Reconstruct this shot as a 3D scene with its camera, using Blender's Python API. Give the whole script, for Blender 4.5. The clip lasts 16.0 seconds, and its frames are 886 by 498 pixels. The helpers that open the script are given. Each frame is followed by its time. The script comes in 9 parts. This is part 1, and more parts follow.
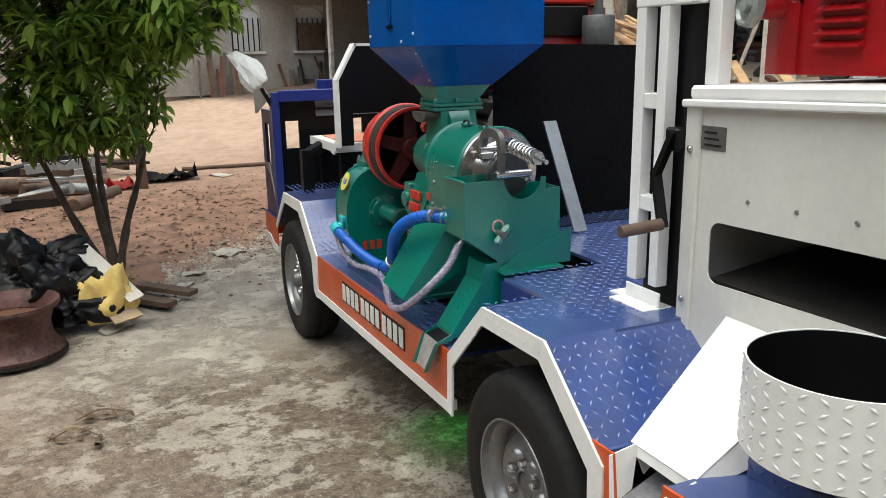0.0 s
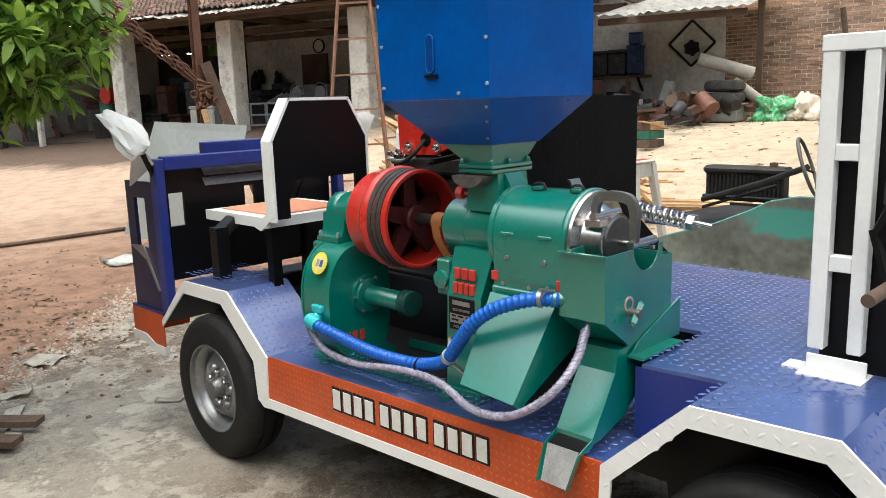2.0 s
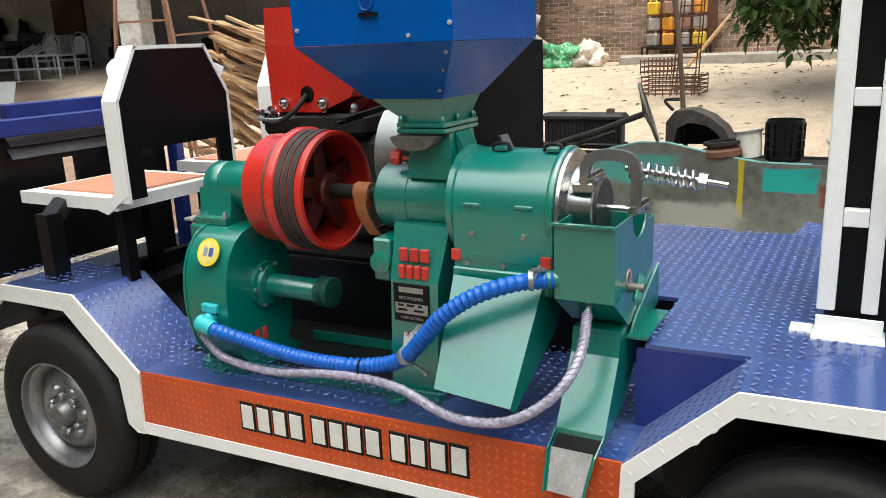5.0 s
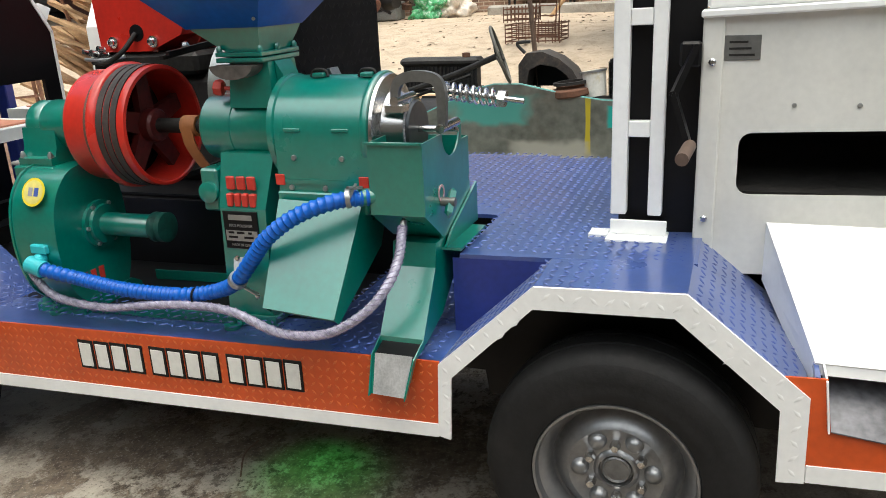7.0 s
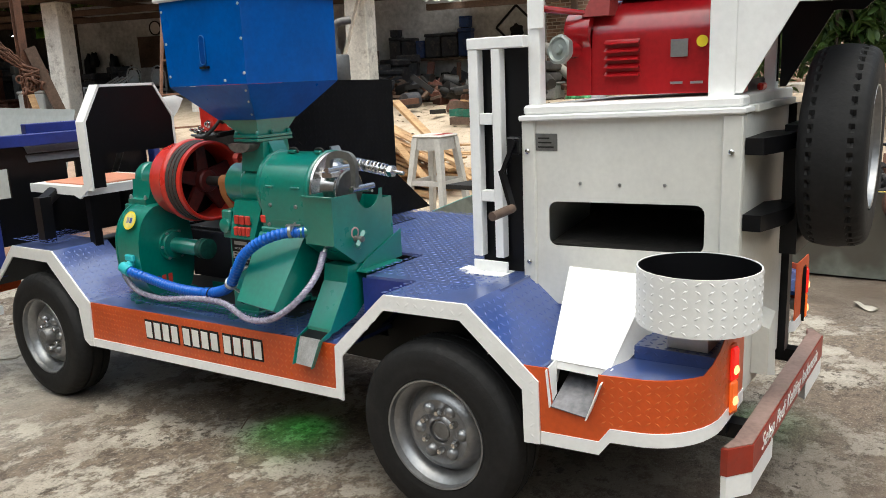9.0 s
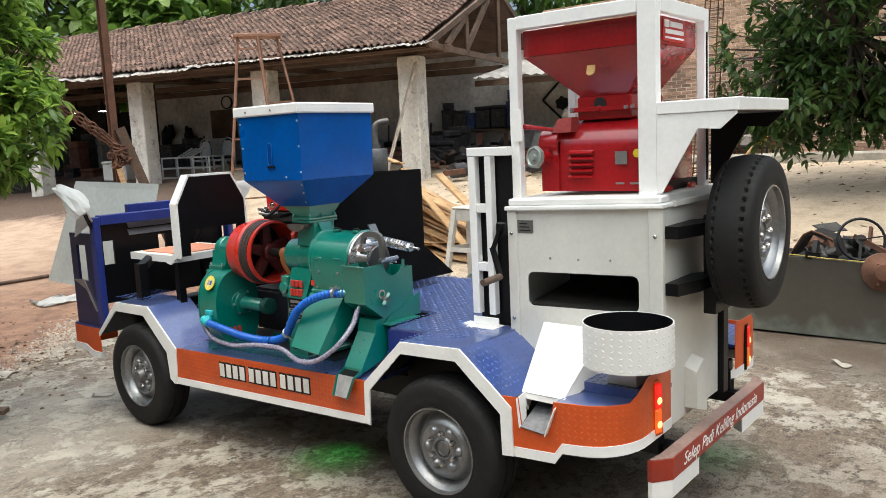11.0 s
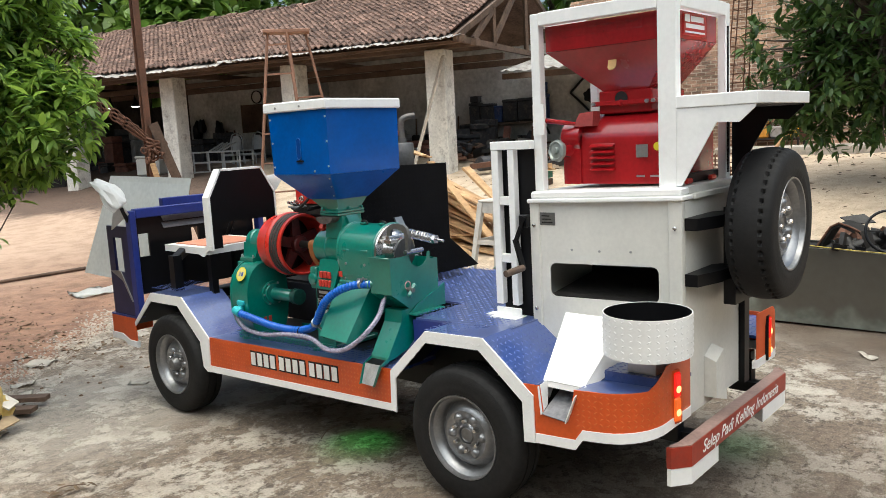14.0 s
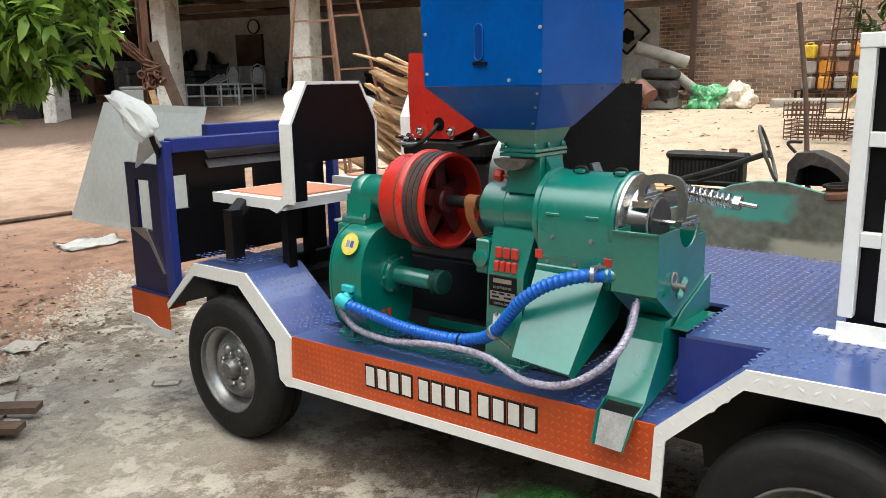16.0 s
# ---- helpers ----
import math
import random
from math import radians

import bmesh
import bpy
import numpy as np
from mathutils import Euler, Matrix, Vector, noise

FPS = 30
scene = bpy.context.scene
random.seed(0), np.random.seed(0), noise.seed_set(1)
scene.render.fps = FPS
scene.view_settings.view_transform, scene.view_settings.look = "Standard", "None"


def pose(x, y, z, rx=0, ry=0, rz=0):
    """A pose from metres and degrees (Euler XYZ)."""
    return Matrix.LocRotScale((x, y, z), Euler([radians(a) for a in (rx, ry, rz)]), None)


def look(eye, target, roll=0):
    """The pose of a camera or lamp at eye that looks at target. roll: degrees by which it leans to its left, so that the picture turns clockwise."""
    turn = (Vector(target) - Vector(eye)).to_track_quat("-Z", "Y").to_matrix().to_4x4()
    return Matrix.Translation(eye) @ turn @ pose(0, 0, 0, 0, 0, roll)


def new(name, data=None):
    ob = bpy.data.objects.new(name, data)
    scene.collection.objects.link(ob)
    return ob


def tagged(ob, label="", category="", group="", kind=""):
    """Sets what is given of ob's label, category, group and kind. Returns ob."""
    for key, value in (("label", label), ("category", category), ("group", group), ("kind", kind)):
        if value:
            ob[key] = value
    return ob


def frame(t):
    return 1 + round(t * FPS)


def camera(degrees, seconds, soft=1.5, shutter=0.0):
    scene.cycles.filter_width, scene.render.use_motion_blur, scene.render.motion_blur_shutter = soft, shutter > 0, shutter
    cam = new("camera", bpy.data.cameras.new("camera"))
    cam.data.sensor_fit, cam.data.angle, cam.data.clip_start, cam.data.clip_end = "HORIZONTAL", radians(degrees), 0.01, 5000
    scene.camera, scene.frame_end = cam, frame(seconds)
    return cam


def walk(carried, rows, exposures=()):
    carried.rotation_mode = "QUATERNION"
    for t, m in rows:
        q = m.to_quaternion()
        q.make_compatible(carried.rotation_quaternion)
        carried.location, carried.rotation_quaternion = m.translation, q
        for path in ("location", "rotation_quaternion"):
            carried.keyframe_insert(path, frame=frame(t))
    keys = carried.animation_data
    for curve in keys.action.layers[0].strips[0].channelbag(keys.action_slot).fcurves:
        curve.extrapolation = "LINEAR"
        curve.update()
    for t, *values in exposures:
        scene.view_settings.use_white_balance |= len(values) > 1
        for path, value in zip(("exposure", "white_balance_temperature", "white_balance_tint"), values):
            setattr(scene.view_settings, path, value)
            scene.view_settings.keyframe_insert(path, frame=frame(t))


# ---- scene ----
cam = camera(58.6, 16.0, soft=0.6)
PATH = [
    (0, (-0.957, -1.741, 1.494), (-0.174, 0.034, 1.011), -1.0),
    (0.5, (-1.259, -1.511, 1.471), (-0.275, 0.167, 1.011), -3.5),
    (1, (-1.452, -1.246, 1.506), (-0.341, 0.352, 1.045), -4.2),
    (1.5, (-1.595, -0.94, 1.519), (-0.337, 0.556, 1.098), -2.5),
    (2, (-1.628, -0.681, 1.513), (-0.241, 0.712, 1.144), -1.8),
    (2.5, (-1.539, -0.403, 1.493), (-0.055, 0.893, 1.147), -1.4),
    (3, (-1.567, -0.173, 1.518), (0.044, 0.958, 1.163), -1.4),
    (3.2, (-1.604, -0.121, 1.53), (0.045, 0.954, 1.179), -1.2),
    (5.3, (-1.578, -0.046, 1.503), (0.116, 0.879, 0.977), -2.4),
    (5.5, (-1.571, -0.049, 1.492), (0.123, 0.866, 0.951), -2.5),
    (6, (-1.571, -0.062, 1.473), (0.131, 0.805, 0.881), -2.7),
    (6.5, (-1.589, -0.099, 1.454), (0.151, 0.67, 0.838), -2.0),
    (7, (-1.635, -0.251, 1.441), (0.143, 0.424, 0.821), -2.8),
    (7.5, (-1.709, -0.595, 1.461), (0.084, 0.072, 0.879), -3.8),
    (8, (-1.861, -0.879, 1.441), (-0.059, -0.167, 0.945), -3.5),
    (8.5, (-1.988, -1.195, 1.493), (-0.256, -0.311, 1.028), -3.2),
    (9, (-2.007, -1.51, 1.516), (-0.408, -0.387, 1.088), -2.4),
    (9.2, (-2.041, -1.616, 1.547), (-0.47, -0.45, 1.13), -2.1),
    (11.3, (-2.579, -2.237, 1.681), (-1.053, -0.97, 1.426), -2.6),
    (11.5, (-2.586, -2.265, 1.684), (-1.076, -0.979, 1.426), -2.5),
    (12, (-2.599, -2.283, 1.682), (-1.109, -0.978, 1.409), -2.6),
    (12.5, (-2.606, -2.284, 1.682), (-1.118, -0.977, 1.402), -2.8),
    (13, (-2.611, -2.281, 1.683), (-1.118, -0.98, 1.406), -2.8),
    (13.5, (-2.611, -2.276, 1.683), (-1.114, -0.977, 1.414), -2.9),
    (14, (-2.599, -2.257, 1.68), (-1.11, -0.952, 1.397), -3.0),
    (14.5, (-2.486, -2.001, 1.637), (-1.017, -0.698, 1.255), -2.3),
    (15, (-2.359, -1.499, 1.626), (-0.875, -0.221, 1.218), -2.1),
    (15.5, (-2.15, -1.024, 1.568), (-0.656, 0.243, 1.162), -1.7),
    (16, (-1.967, -0.47, 1.529), (-0.46, 0.778, 1.117), -1.0),
]
walk(cam, [(t, look(eye, target, roll)) for t, eye, target, roll in PATH], exposures=[(0.0, 0.46, 6200, 2), (1.0, 0.53, 6200, 2), (2.0, 0.78, 6200, 2), (3.0, 0.82, 6200, 2), (6.5, 0.72, 6200, 2), (8.3, 0.58, 6150, 2), (9.0, 0.64, 6150, 2), (11.5, 0.7, 6150, 2), (14.0, 0.7, 6150, 2), (15.0, 0.66, 6170, 2), (16.0, 0.78, 6200, 2)])

# ---- world and light ----
world = bpy.data.worlds.new("sky")
scene.world = world
world.use_nodes = True
wn, wl = world.node_tree.nodes, world.node_tree.links
sky = wn.new("ShaderNodeTexSky")
sky.sky_type, sky.sun_disc = "NISHITA", False
SUN_UP, SUN_ROUND = radians(79), radians(238)
sky.sun_elevation, sky.sun_rotation = SUN_UP, SUN_ROUND
sky.air_density, sky.dust_density, sky.ozone_density = 1.0, 7.0, 1.0
wl.new(sky.outputs[0], wn["Background"].inputs[0])
wn["Background"].inputs[1].default_value = 0.12
sun = new("sun", bpy.data.lights.new("sun", "SUN"))
sun.data.energy, sun.data.angle, sun.data.color = 2.1, radians(105), (1.0, 0.95, 0.87)
sun.matrix_world = look((0, 0, 20), (-20 * math.cos(SUN_UP) * math.sin(SUN_ROUND), -20 * math.cos(SUN_UP) * math.cos(SUN_ROUND), 20 - 20 * math.sin(SUN_UP)))

for name_, at_, power in (("green_marker_glow", (0.26, 0.94, 0.3), 1.5), ("green_rear_glow", (1.42, -0.8, 0.3), 0.5)):
    glow = new(name_, bpy.data.lights.new(name_, "SPOT"))
    glow.data.energy, glow.data.color, glow.data.spot_size, glow.data.spot_blend, glow.data.shadow_soft_size = power, (0.02, 1.0, 0.05), radians(92), 0.9, 0.02
    glow.matrix_world = look(at_, (at_[0] - 0.05, at_[1] - 0.02, 0.0))

# ---- building kit ----
BASE = {}


def thing(name, label, category, at=(0, 0, 0), group="", kind=""):
    ob = new(name)
    ob.empty_display_size = 0.1
    ob.location = at
    BASE[ob] = Vector(at)
    return tagged(ob, label, category, group, kind)


def uvs(bm):
    layer = bm.loops.layers.uv.verify()
    for f in bm.faces:
        n = f.normal
        t = Vector((0, 1, 0)) if abs(n.z) > 0.95 else Vector((0, 0, 1)).cross(n).normalized()
        b = n.cross(t)
        for lp in f.loops:
            lp[layer].uv = (lp.vert.co.dot(t), lp.vert.co.dot(b))


def mesh_of(name, bm, material, at=Vector(), keep_uv=False, sharp=0.6):
    bm.normal_update()
    if not keep_uv:
        uvs(bm)
    for f in bm.faces:
        f.smooth = True
    for e in bm.edges:
        if len(e.link_faces) != 2 or e.calc_face_angle() > sharp:
            e.smooth = False
    me = bpy.data.meshes.new(name)
    bm.to_mesh(me)
    bm.free()
    me.transform(Matrix.Translation(-at))
    me.materials.append(material)
    return me


def part(name, bm, material, parent, label="", keep_uv=False, sharp=0.6):
    """One mesh under a thing or a part, given in the place's own metres."""
    lugs = relief(bm, material["lug"], 0.45 if name == "arch_trim" else 1.0) if "lug" in material else None
    ob = new(name, mesh_of(name, bm, material, BASE[parent], keep_uv, sharp))
    ob.parent = parent
    BASE[ob] = BASE[parent]
    if lugs and lugs[0]:
        tread(lugs, material, ob)
    return tagged(ob, label)


def tread(lugs, material, parent):
    """The raised lugs of a tread plate, joined into one mesh under the plate."""
    me = bpy.data.meshes.new("tread_relief")
    me.from_pydata([tuple(v - BASE[parent]) for v in lugs[0]], [], lugs[1])
    me.materials.append(LUG_GLINT.get(material.name, material))
    for p_ in me.polygons:
        p_.use_smooth = True
    ob = new("tread_relief", me)
    ob.parent = parent
    BASE[ob] = BASE[parent]
    return tagged(ob, kind="stuff")


def lug_at(verts, faces, c, d, n, size=1.0, tall=1.0, slim=1.0):
    s = n.cross(d)
    i = len(verts)
    L, w, h = 0.0132 * size, 0.0044 * size * slim, 0.003 * size * tall
    c = c - n * 0.0002
    verts += [c - d * L, c + s * w, c + d * L, c - s * w, c - d * L * 0.5 + n * h, c + d * L * 0.5 + n * h]
    faces += [(i, i + 4, i + 1), (i + 1, i + 4, i + 5), (i + 1, i + 5, i + 2), (i + 2, i + 5, i + 3), (i + 3, i + 5, i + 4), (i + 3, i + 4, i)]


def relief(bm, pitch, tall=1.0):
    """Lugs set crosswise in a chequer over the seen faces of a plate."""
    verts, faces = [], []
    bm.normal_update()
    for f in bm.faces:
        n = f.normal.copy()
        if f.calc_area() < 0.0012 or not (n.x < -0.3 or n.z > 0.3 or n.y < -0.6):
            continue
        t = Vector((0, 1, 0)) if abs(n.z) > 0.95 else Vector((0, 0, 1)).cross(n).normalized()
        b = n.cross(t)
        o = f.verts[0].co
        poly = [(v.co.dot(t), v.co.dot(b)) for v in f.verts]
        h = o.dot(n)

        def inside(u, v):
            hit = False
            for (x0, y0), (x1, y1) in zip(poly, poly[1:] + poly[:1]):
                if (y0 > v) != (y1 > v) and u < (x1 - x0) * (v - y0) / (y1 - y0) + x0:
                    hit = not hit
            return hit
        us, vs = [p[0] for p in poly], [p[1] for p in poly]
        for i in range(int(math.floor(min(us) / pitch)), int(math.ceil(max(us) / pitch)) + 1):
            for j in range(int(math.floor(min(vs) / pitch)), int(math.ceil(max(vs) / pitch)) + 1):
                u, v = (i + 0.5) * pitch, (j + 0.5) * pitch
                k = 0.006 if (i + j) % 2 else -0.006
                if inside(u + 0.006, v + k) and inside(u - 0.006, v - k):
                    lug_at(verts, faces, t * u + b * v + n * h, (t + b * (1 if (i + j) % 2 else -1)).normalized(), n, pitch / 0.03, tall)
    return verts, faces


def single(name, bm, material, label, category, at=(0, 0, 0), group="", kind="", keep_uv=False, sharp=0.6):
    """A thing that is one mesh."""
    at = Vector(at)
    ob = new(name, mesh_of(name, bm, material, at, keep_uv, sharp))
    ob.location = at
    BASE[ob] = at
    return tagged(ob, label, category, group, kind)


def B():
    return bmesh.new()


def box(bm, lo, hi, bev=0.0, turn=None):
    """An axis-parallel block; turn: a matrix applied to it."""
    c = [(a + b) / 2 for a, b in zip(lo, hi)]
    s = [abs(b - a) for a, b in zip(lo, hi)]
    made = bmesh.ops.create_cube(bm, size=1.0, matrix=Matrix.Translation(c) @ Matrix.Diagonal((*s, 1)))["verts"]
    if bev:
        edges = list({e for v in made for e in v.link_edges})
        out = bmesh.ops.bevel(bm, geom=edges, offset=min(bev, min(s) * 0.45), segments=1, affect="EDGES", profile=0.7)
        made = list({v for f in out["faces"] for v in f.verts} | {v for v in made if v.is_valid})
    if turn is not None:
        bmesh.ops.transform(bm, matrix=turn, verts=made)
    return bm


def prism(bm, pts, axis, a, b):
    """A polygon drawn out along x, y or z from a to b; pts are the other two coordinates in order."""
    def co(p, v):
        return {"x": (v, p[0], p[1]), "y": (p[0], v, p[1]), "z": (p[0], p[1], v)}[axis]
    lo, hi = [bm.verts.new(co(p, a)) for p in pts], [bm.verts.new(co(p, b)) for p in pts]
    n = len(pts)
    faces = [bm.faces.new(lo), bm.faces.new(hi)]
    faces += [bm.faces.new((lo[i], lo[(i + 1) % n], hi[(i + 1) % n], hi[i])) for i in range(n)]
    bmesh.ops.recalc_face_normals(bm, faces=faces)
    return bm


def slab(bm, corners, thick):
    """A flat plate through 3D corners, with thickness against its normal."""
    pts = [Vector(c) for c in corners]
    n = (pts[1] - pts[0]).cross(pts[2] - pts[1]).normalized() * thick
    top, low = [bm.verts.new(p) for p in pts], [bm.verts.new(p - n) for p in pts]
    k = len(pts)
    faces = [bm.faces.new(top), bm.faces.new(low[::-1])]
    faces += [bm.faces.new((top[i], low[i], low[(i + 1) % k], top[(i + 1) % k])) for i in range(k)]
    bmesh.ops.recalc_face_normals(bm, faces=faces)
    return bm


def hull8(bm, low, high):
    """A closed solid between two rings of equal count."""
    a, b = [bm.verts.new(p) for p in low], [bm.verts.new(p) for p in high]
    n = len(a)
    faces = [bm.faces.new(a), bm.faces.new(b)] + [bm.faces.new((a[i], a[(i + 1) % n], b[(i + 1) % n], b[i])) for i in range(n)]
    bmesh.ops.recalc_face_normals(bm, faces=faces)
    return bm


def lathe(bm, profile, at, axis, seg=40, closed=False, wob=None):
    """Turns (radius, height) points round an axis through at. closed: the profile is a ring."""
    m = Vector(axis).normalized().to_track_quat("Z", "Y").to_matrix().to_4x4()
    m.translation = Vector(at)
    rings = []
    for j, (r, h) in enumerate(profile):
        if r < 1e-5:
            rings.append([bm.verts.new(m @ Vector((0, 0, h)))])
        else:
            rings.append([bm.verts.new(m @ Vector(((r + (wob(j, i) if wob else 0)) * math.cos(6.283185 * i / seg), (r + (wob(j, i) if wob else 0)) * math.sin(6.283185 * i / seg), h))) for i in range(seg)])
    pairs = list(zip(rings, rings[1:])) + ([(rings[-1], rings[0])] if closed else [])
    faces = []
    for a, b in pairs:
        for i in range(seg):
            k = (i + 1) % seg
            vs = [a[i % len(a)], a[k % len(a)], b[k % len(b)], b[i % len(b)]]
            vs = [v for n, v in enumerate(vs) if v not in vs[:n]]
            if len(vs) > 2:
                faces.append(bm.faces.new(vs))
    bmesh.ops.recalc_face_normals(bm, faces=faces)
    return bm


def rod(bm, a, b, r, r2=None, seg=12):
    a, b = Vector(a), Vector(b)
    return lathe(bm, [(0, 0), (r, 0), (r if r2 is None else r2, (b - a).length), (0, (b - a).length)], a, b - a, seg)


def tube(bm, pts, r, seg=10, radii=None):
    """A round bar along a line of points."""
    pts = [Vector(p) for p in pts]
    rings = []
    side = None
    for i, p in enumerate(pts):
        d = (pts[min(i + 1, len(pts) - 1)] - pts[max(i - 1, 0)]).normalized()
        side = d.orthogonal().normalized() if side is None else (side - d * side.dot(d)).normalized()
        up = d.cross(side)
        rr = radii[i] if radii else r
        rings.append([bm.verts.new(p + (side * math.cos(6.283185 * k / seg) + up * math.sin(6.283185 * k / seg)) * rr) for k in range(seg)])
    faces = [bm.faces.new(rings[0][::-1]), bm.faces.new(rings[-1])]
    for a, b in zip(rings, rings[1:]):
        faces += [bm.faces.new((a[k], a[(k + 1) % seg], b[(k + 1) % seg], b[k])) for k in range(seg)]
    bmesh.ops.recalc_face_normals(bm, faces=faces)
    return bm


def curve_pts(ctrl, n=24):
    """Smooth line through control points."""
    c = [Vector(p) for p in ctrl]
    c = [c[0] * 2 - c[1]] + c + [c[-1] * 2 - c[-2]]
    out = []
    for i in range(1, len(c) - 2):
        for k in range(n):
            t = k / n
            a, b, d, e = c[i - 1], c[i], c[i + 1], c[i + 2]
            out.append(0.5 * (2 * b + (d - a) * t + (2 * a - 5 * b + 4 * d - e) * t * t + (3 * b - a - 3 * d + e) * t ** 3))
    return out + [c[-2]]


def bar(bm, a, b, w, h=None, up=(0, 0, 1)):
    """A square bar from a to b."""
    a, b = Vector(a), Vector(b)
    d = (b - a).normalized()
    s = d.cross(Vector(up))
    s = (s if s.length > 1e-3 else d.orthogonal()).normalized() * w / 2
    u = s.cross(d).normalized() * (h or w) / 2
    ring = lambda p: [p + s + u, p - s + u, p - s - u, p + s - u]
    return hull8(bm, ring(a), ring(b))


# ---- materials ----
def mat(name, col, rough=0.5, metal=0.0, var=0.12, scale=6.0, bump=0.0, bump_scale=60.0, plate=0.0, dirt=0.0, dirt_col=(0.25, 0.2, 0.15), coat=0.0, spec=0.5, col2=None, stretch=(1, 1, 1), tread_pitch=0.0, pieces=0.0):
    """Paint, metal or plain stuff: base colour with two scales of variation, relief, dust, and tread-plate lugs where plate is their pitch."""
    m = bpy.data.materials.new(name)
    m.use_nodes = True
    n, l = m.node_tree.nodes, m.node_tree.links
    p = n["Principled BSDF"]
    p.inputs["Roughness"].default_value, p.inputs["Metallic"].default_value = rough, metal
    p.inputs["Coat Weight"].default_value, p.inputs["Specular IOR Level"].default_value = coat, spec
    p.inputs["Coat Roughness"].default_value = 0.08

    def math_node(op, a, b=None, c=None):
        q = n.new("ShaderNodeMath")
        q.operation = op
        for i, v in enumerate((a, b, c)):
            if v is None:
                continue
            if isinstance(v, (int, float)):
                q.inputs[i].default_value = v
            else:
                l.new(v, q.inputs[i])
        return q.outputs[0]

    tc = n.new("ShaderNodeTexCoord")
    mp = n.new("ShaderNodeMapping")
    mp.inputs["Scale"].default_value = stretch
    l.new(tc.outputs["Object"], mp.inputs[0])
    oi = n.new("ShaderNodeObjectInfo")
    big, small = n.new("ShaderNodeTexNoise"), n.new("ShaderNodeTexNoise")
    for q, s, d in ((big, scale, 5), (small, scale * 9, 3)):
        q.inputs["Scale"].default_value, q.inputs["Detail"].default_value = s, d
        l.new(mp.outputs[0], q.inputs["Vector"])
    ramp = n.new("ShaderNodeMix")
    ramp.data_type = "RGBA"
    c2 = col2 or tuple(c * (1 - 2.2 * var) for c in col)
    c1 = tuple(min(1, c * (1 + var)) for c in col)
    ramp.inputs["A"].default_value, ramp.inputs["B"].default_value = (*c1, 1), (*c2, 1)
    f = math_node("MULTIPLY_ADD", big.outputs[0], 0.6, math_node("MULTIPLY", small.outputs[0], 0.4))
    mr = n.new("ShaderNodeMapRange")
    l.new(f, mr.inputs[0])
    mr.inputs[1].default_value, mr.inputs[2].default_value = 0.35, 0.68
    l.new(mr.outputs[0], ramp.inputs["Factor"])
    colour = ramp.outputs["Result"]
    if dirt:
        dn = n.new("ShaderNodeTexNoise")
        dn.inputs["Scale"].default_value, dn.inputs["Detail"].default_value, dn.inputs["Roughness"].default_value = scale * 1.7, 8, 0.7
        l.new(tc.outputs["Object"], dn.inputs["Vector"])
        dr = n.new("ShaderNodeMapRange")
        l.new(dn.outputs[0], dr.inputs[0])
        dr.inputs[1].default_value, dr.inputs[2].default_value, dr.inputs[4].default_value = 0.52, 0.72, dirt
        dm = n.new("ShaderNodeMix")
        dm.data_type = "RGBA"
        l.new(dr.outputs[0], dm.inputs["Factor"])
        l.new(colour, dm.inputs["A"])
        dm.inputs["B"].default_value = (*dirt_col, 1)
        colour = dm.outputs["Result"]
    l.new(colour, p.inputs["Base Color"])
    rr = math_node("ADD", rough - 0.08, math_node("MULTIPLY", big.outputs[0], 0.16))
    l.new(rr, p.inputs["Roughness"])
    normal = None
    if plate:
        uv = n.new("ShaderNodeSeparateXYZ")
        l.new(tc.outputs["UV"], uv.inputs[0])
        u, v = math_node("DIVIDE", uv.outputs[0], plate), math_node("DIVIDE", uv.outputs[1], plate)
        par = math_node("MODULO", math_node("ABSOLUTE", math_node("ADD", math_node("FLOOR", u), math_node("FLOOR", v))), 2.0)
        x, y = math_node("SUBTRACT", math_node("FRACT", u), 0.5), math_node("SUBTRACT", math_node("FRACT", v), 0.5)
        a, b = math_node("ADD", x, y), math_node("SUBTRACT", x, y)
        d = math_node("SUBTRACT", b, a)
        lon, sho = math_node("MULTIPLY_ADD", par, d, a), math_node("MULTIPLY_ADD", math_node("MULTIPLY", par, -1), d, b)
        q = math_node("ADD", math_node("POWER", math_node("ABSOLUTE", math_node("DIVIDE", lon, 0.62)), 2.0), math_node("ABSOLUTE", math_node("DIVIDE", sho, 0.17)))
        lug = n.new("ShaderNodeMapRange")
        lug.interpolation_type = "SMOOTHSTEP"
        l.new(q, lug.inputs[0])
        lug.inputs[1].default_value, lug.inputs[2].default_value, lug.inputs[3].default_value, lug.inputs[4].default_value = 0.25, 1.0, 1.0, 0.0
        bp = n.new("ShaderNodeBump")
        bp.inputs["Strength"].default_value, bp.inputs["Distance"].default_value = 1.0, 0.005
        l.new(lug.outputs[0], bp.inputs["Height"])
        normal = bp.outputs[0]
    if bump:
        bn = n.new("ShaderNodeTexNoise")
        bn.inputs["Scale"].default_value, bn.inputs["Detail"].default_value = bump_scale, 6
        l.new(mp.outputs[0], bn.inputs["Vector"])
        b2 = n.new("ShaderNodeBump")
        b2.inputs["Strength"].default_value, b2.inputs["Distance"].default_value = 1.0, bump
        l.new(bn.outputs[0], b2.inputs["Height"])
        if normal:
            l.new(normal, b2.inputs["Normal"])
        normal = b2.outputs[0]
    if normal:
        l.new(normal, p.inputs["Normal"])
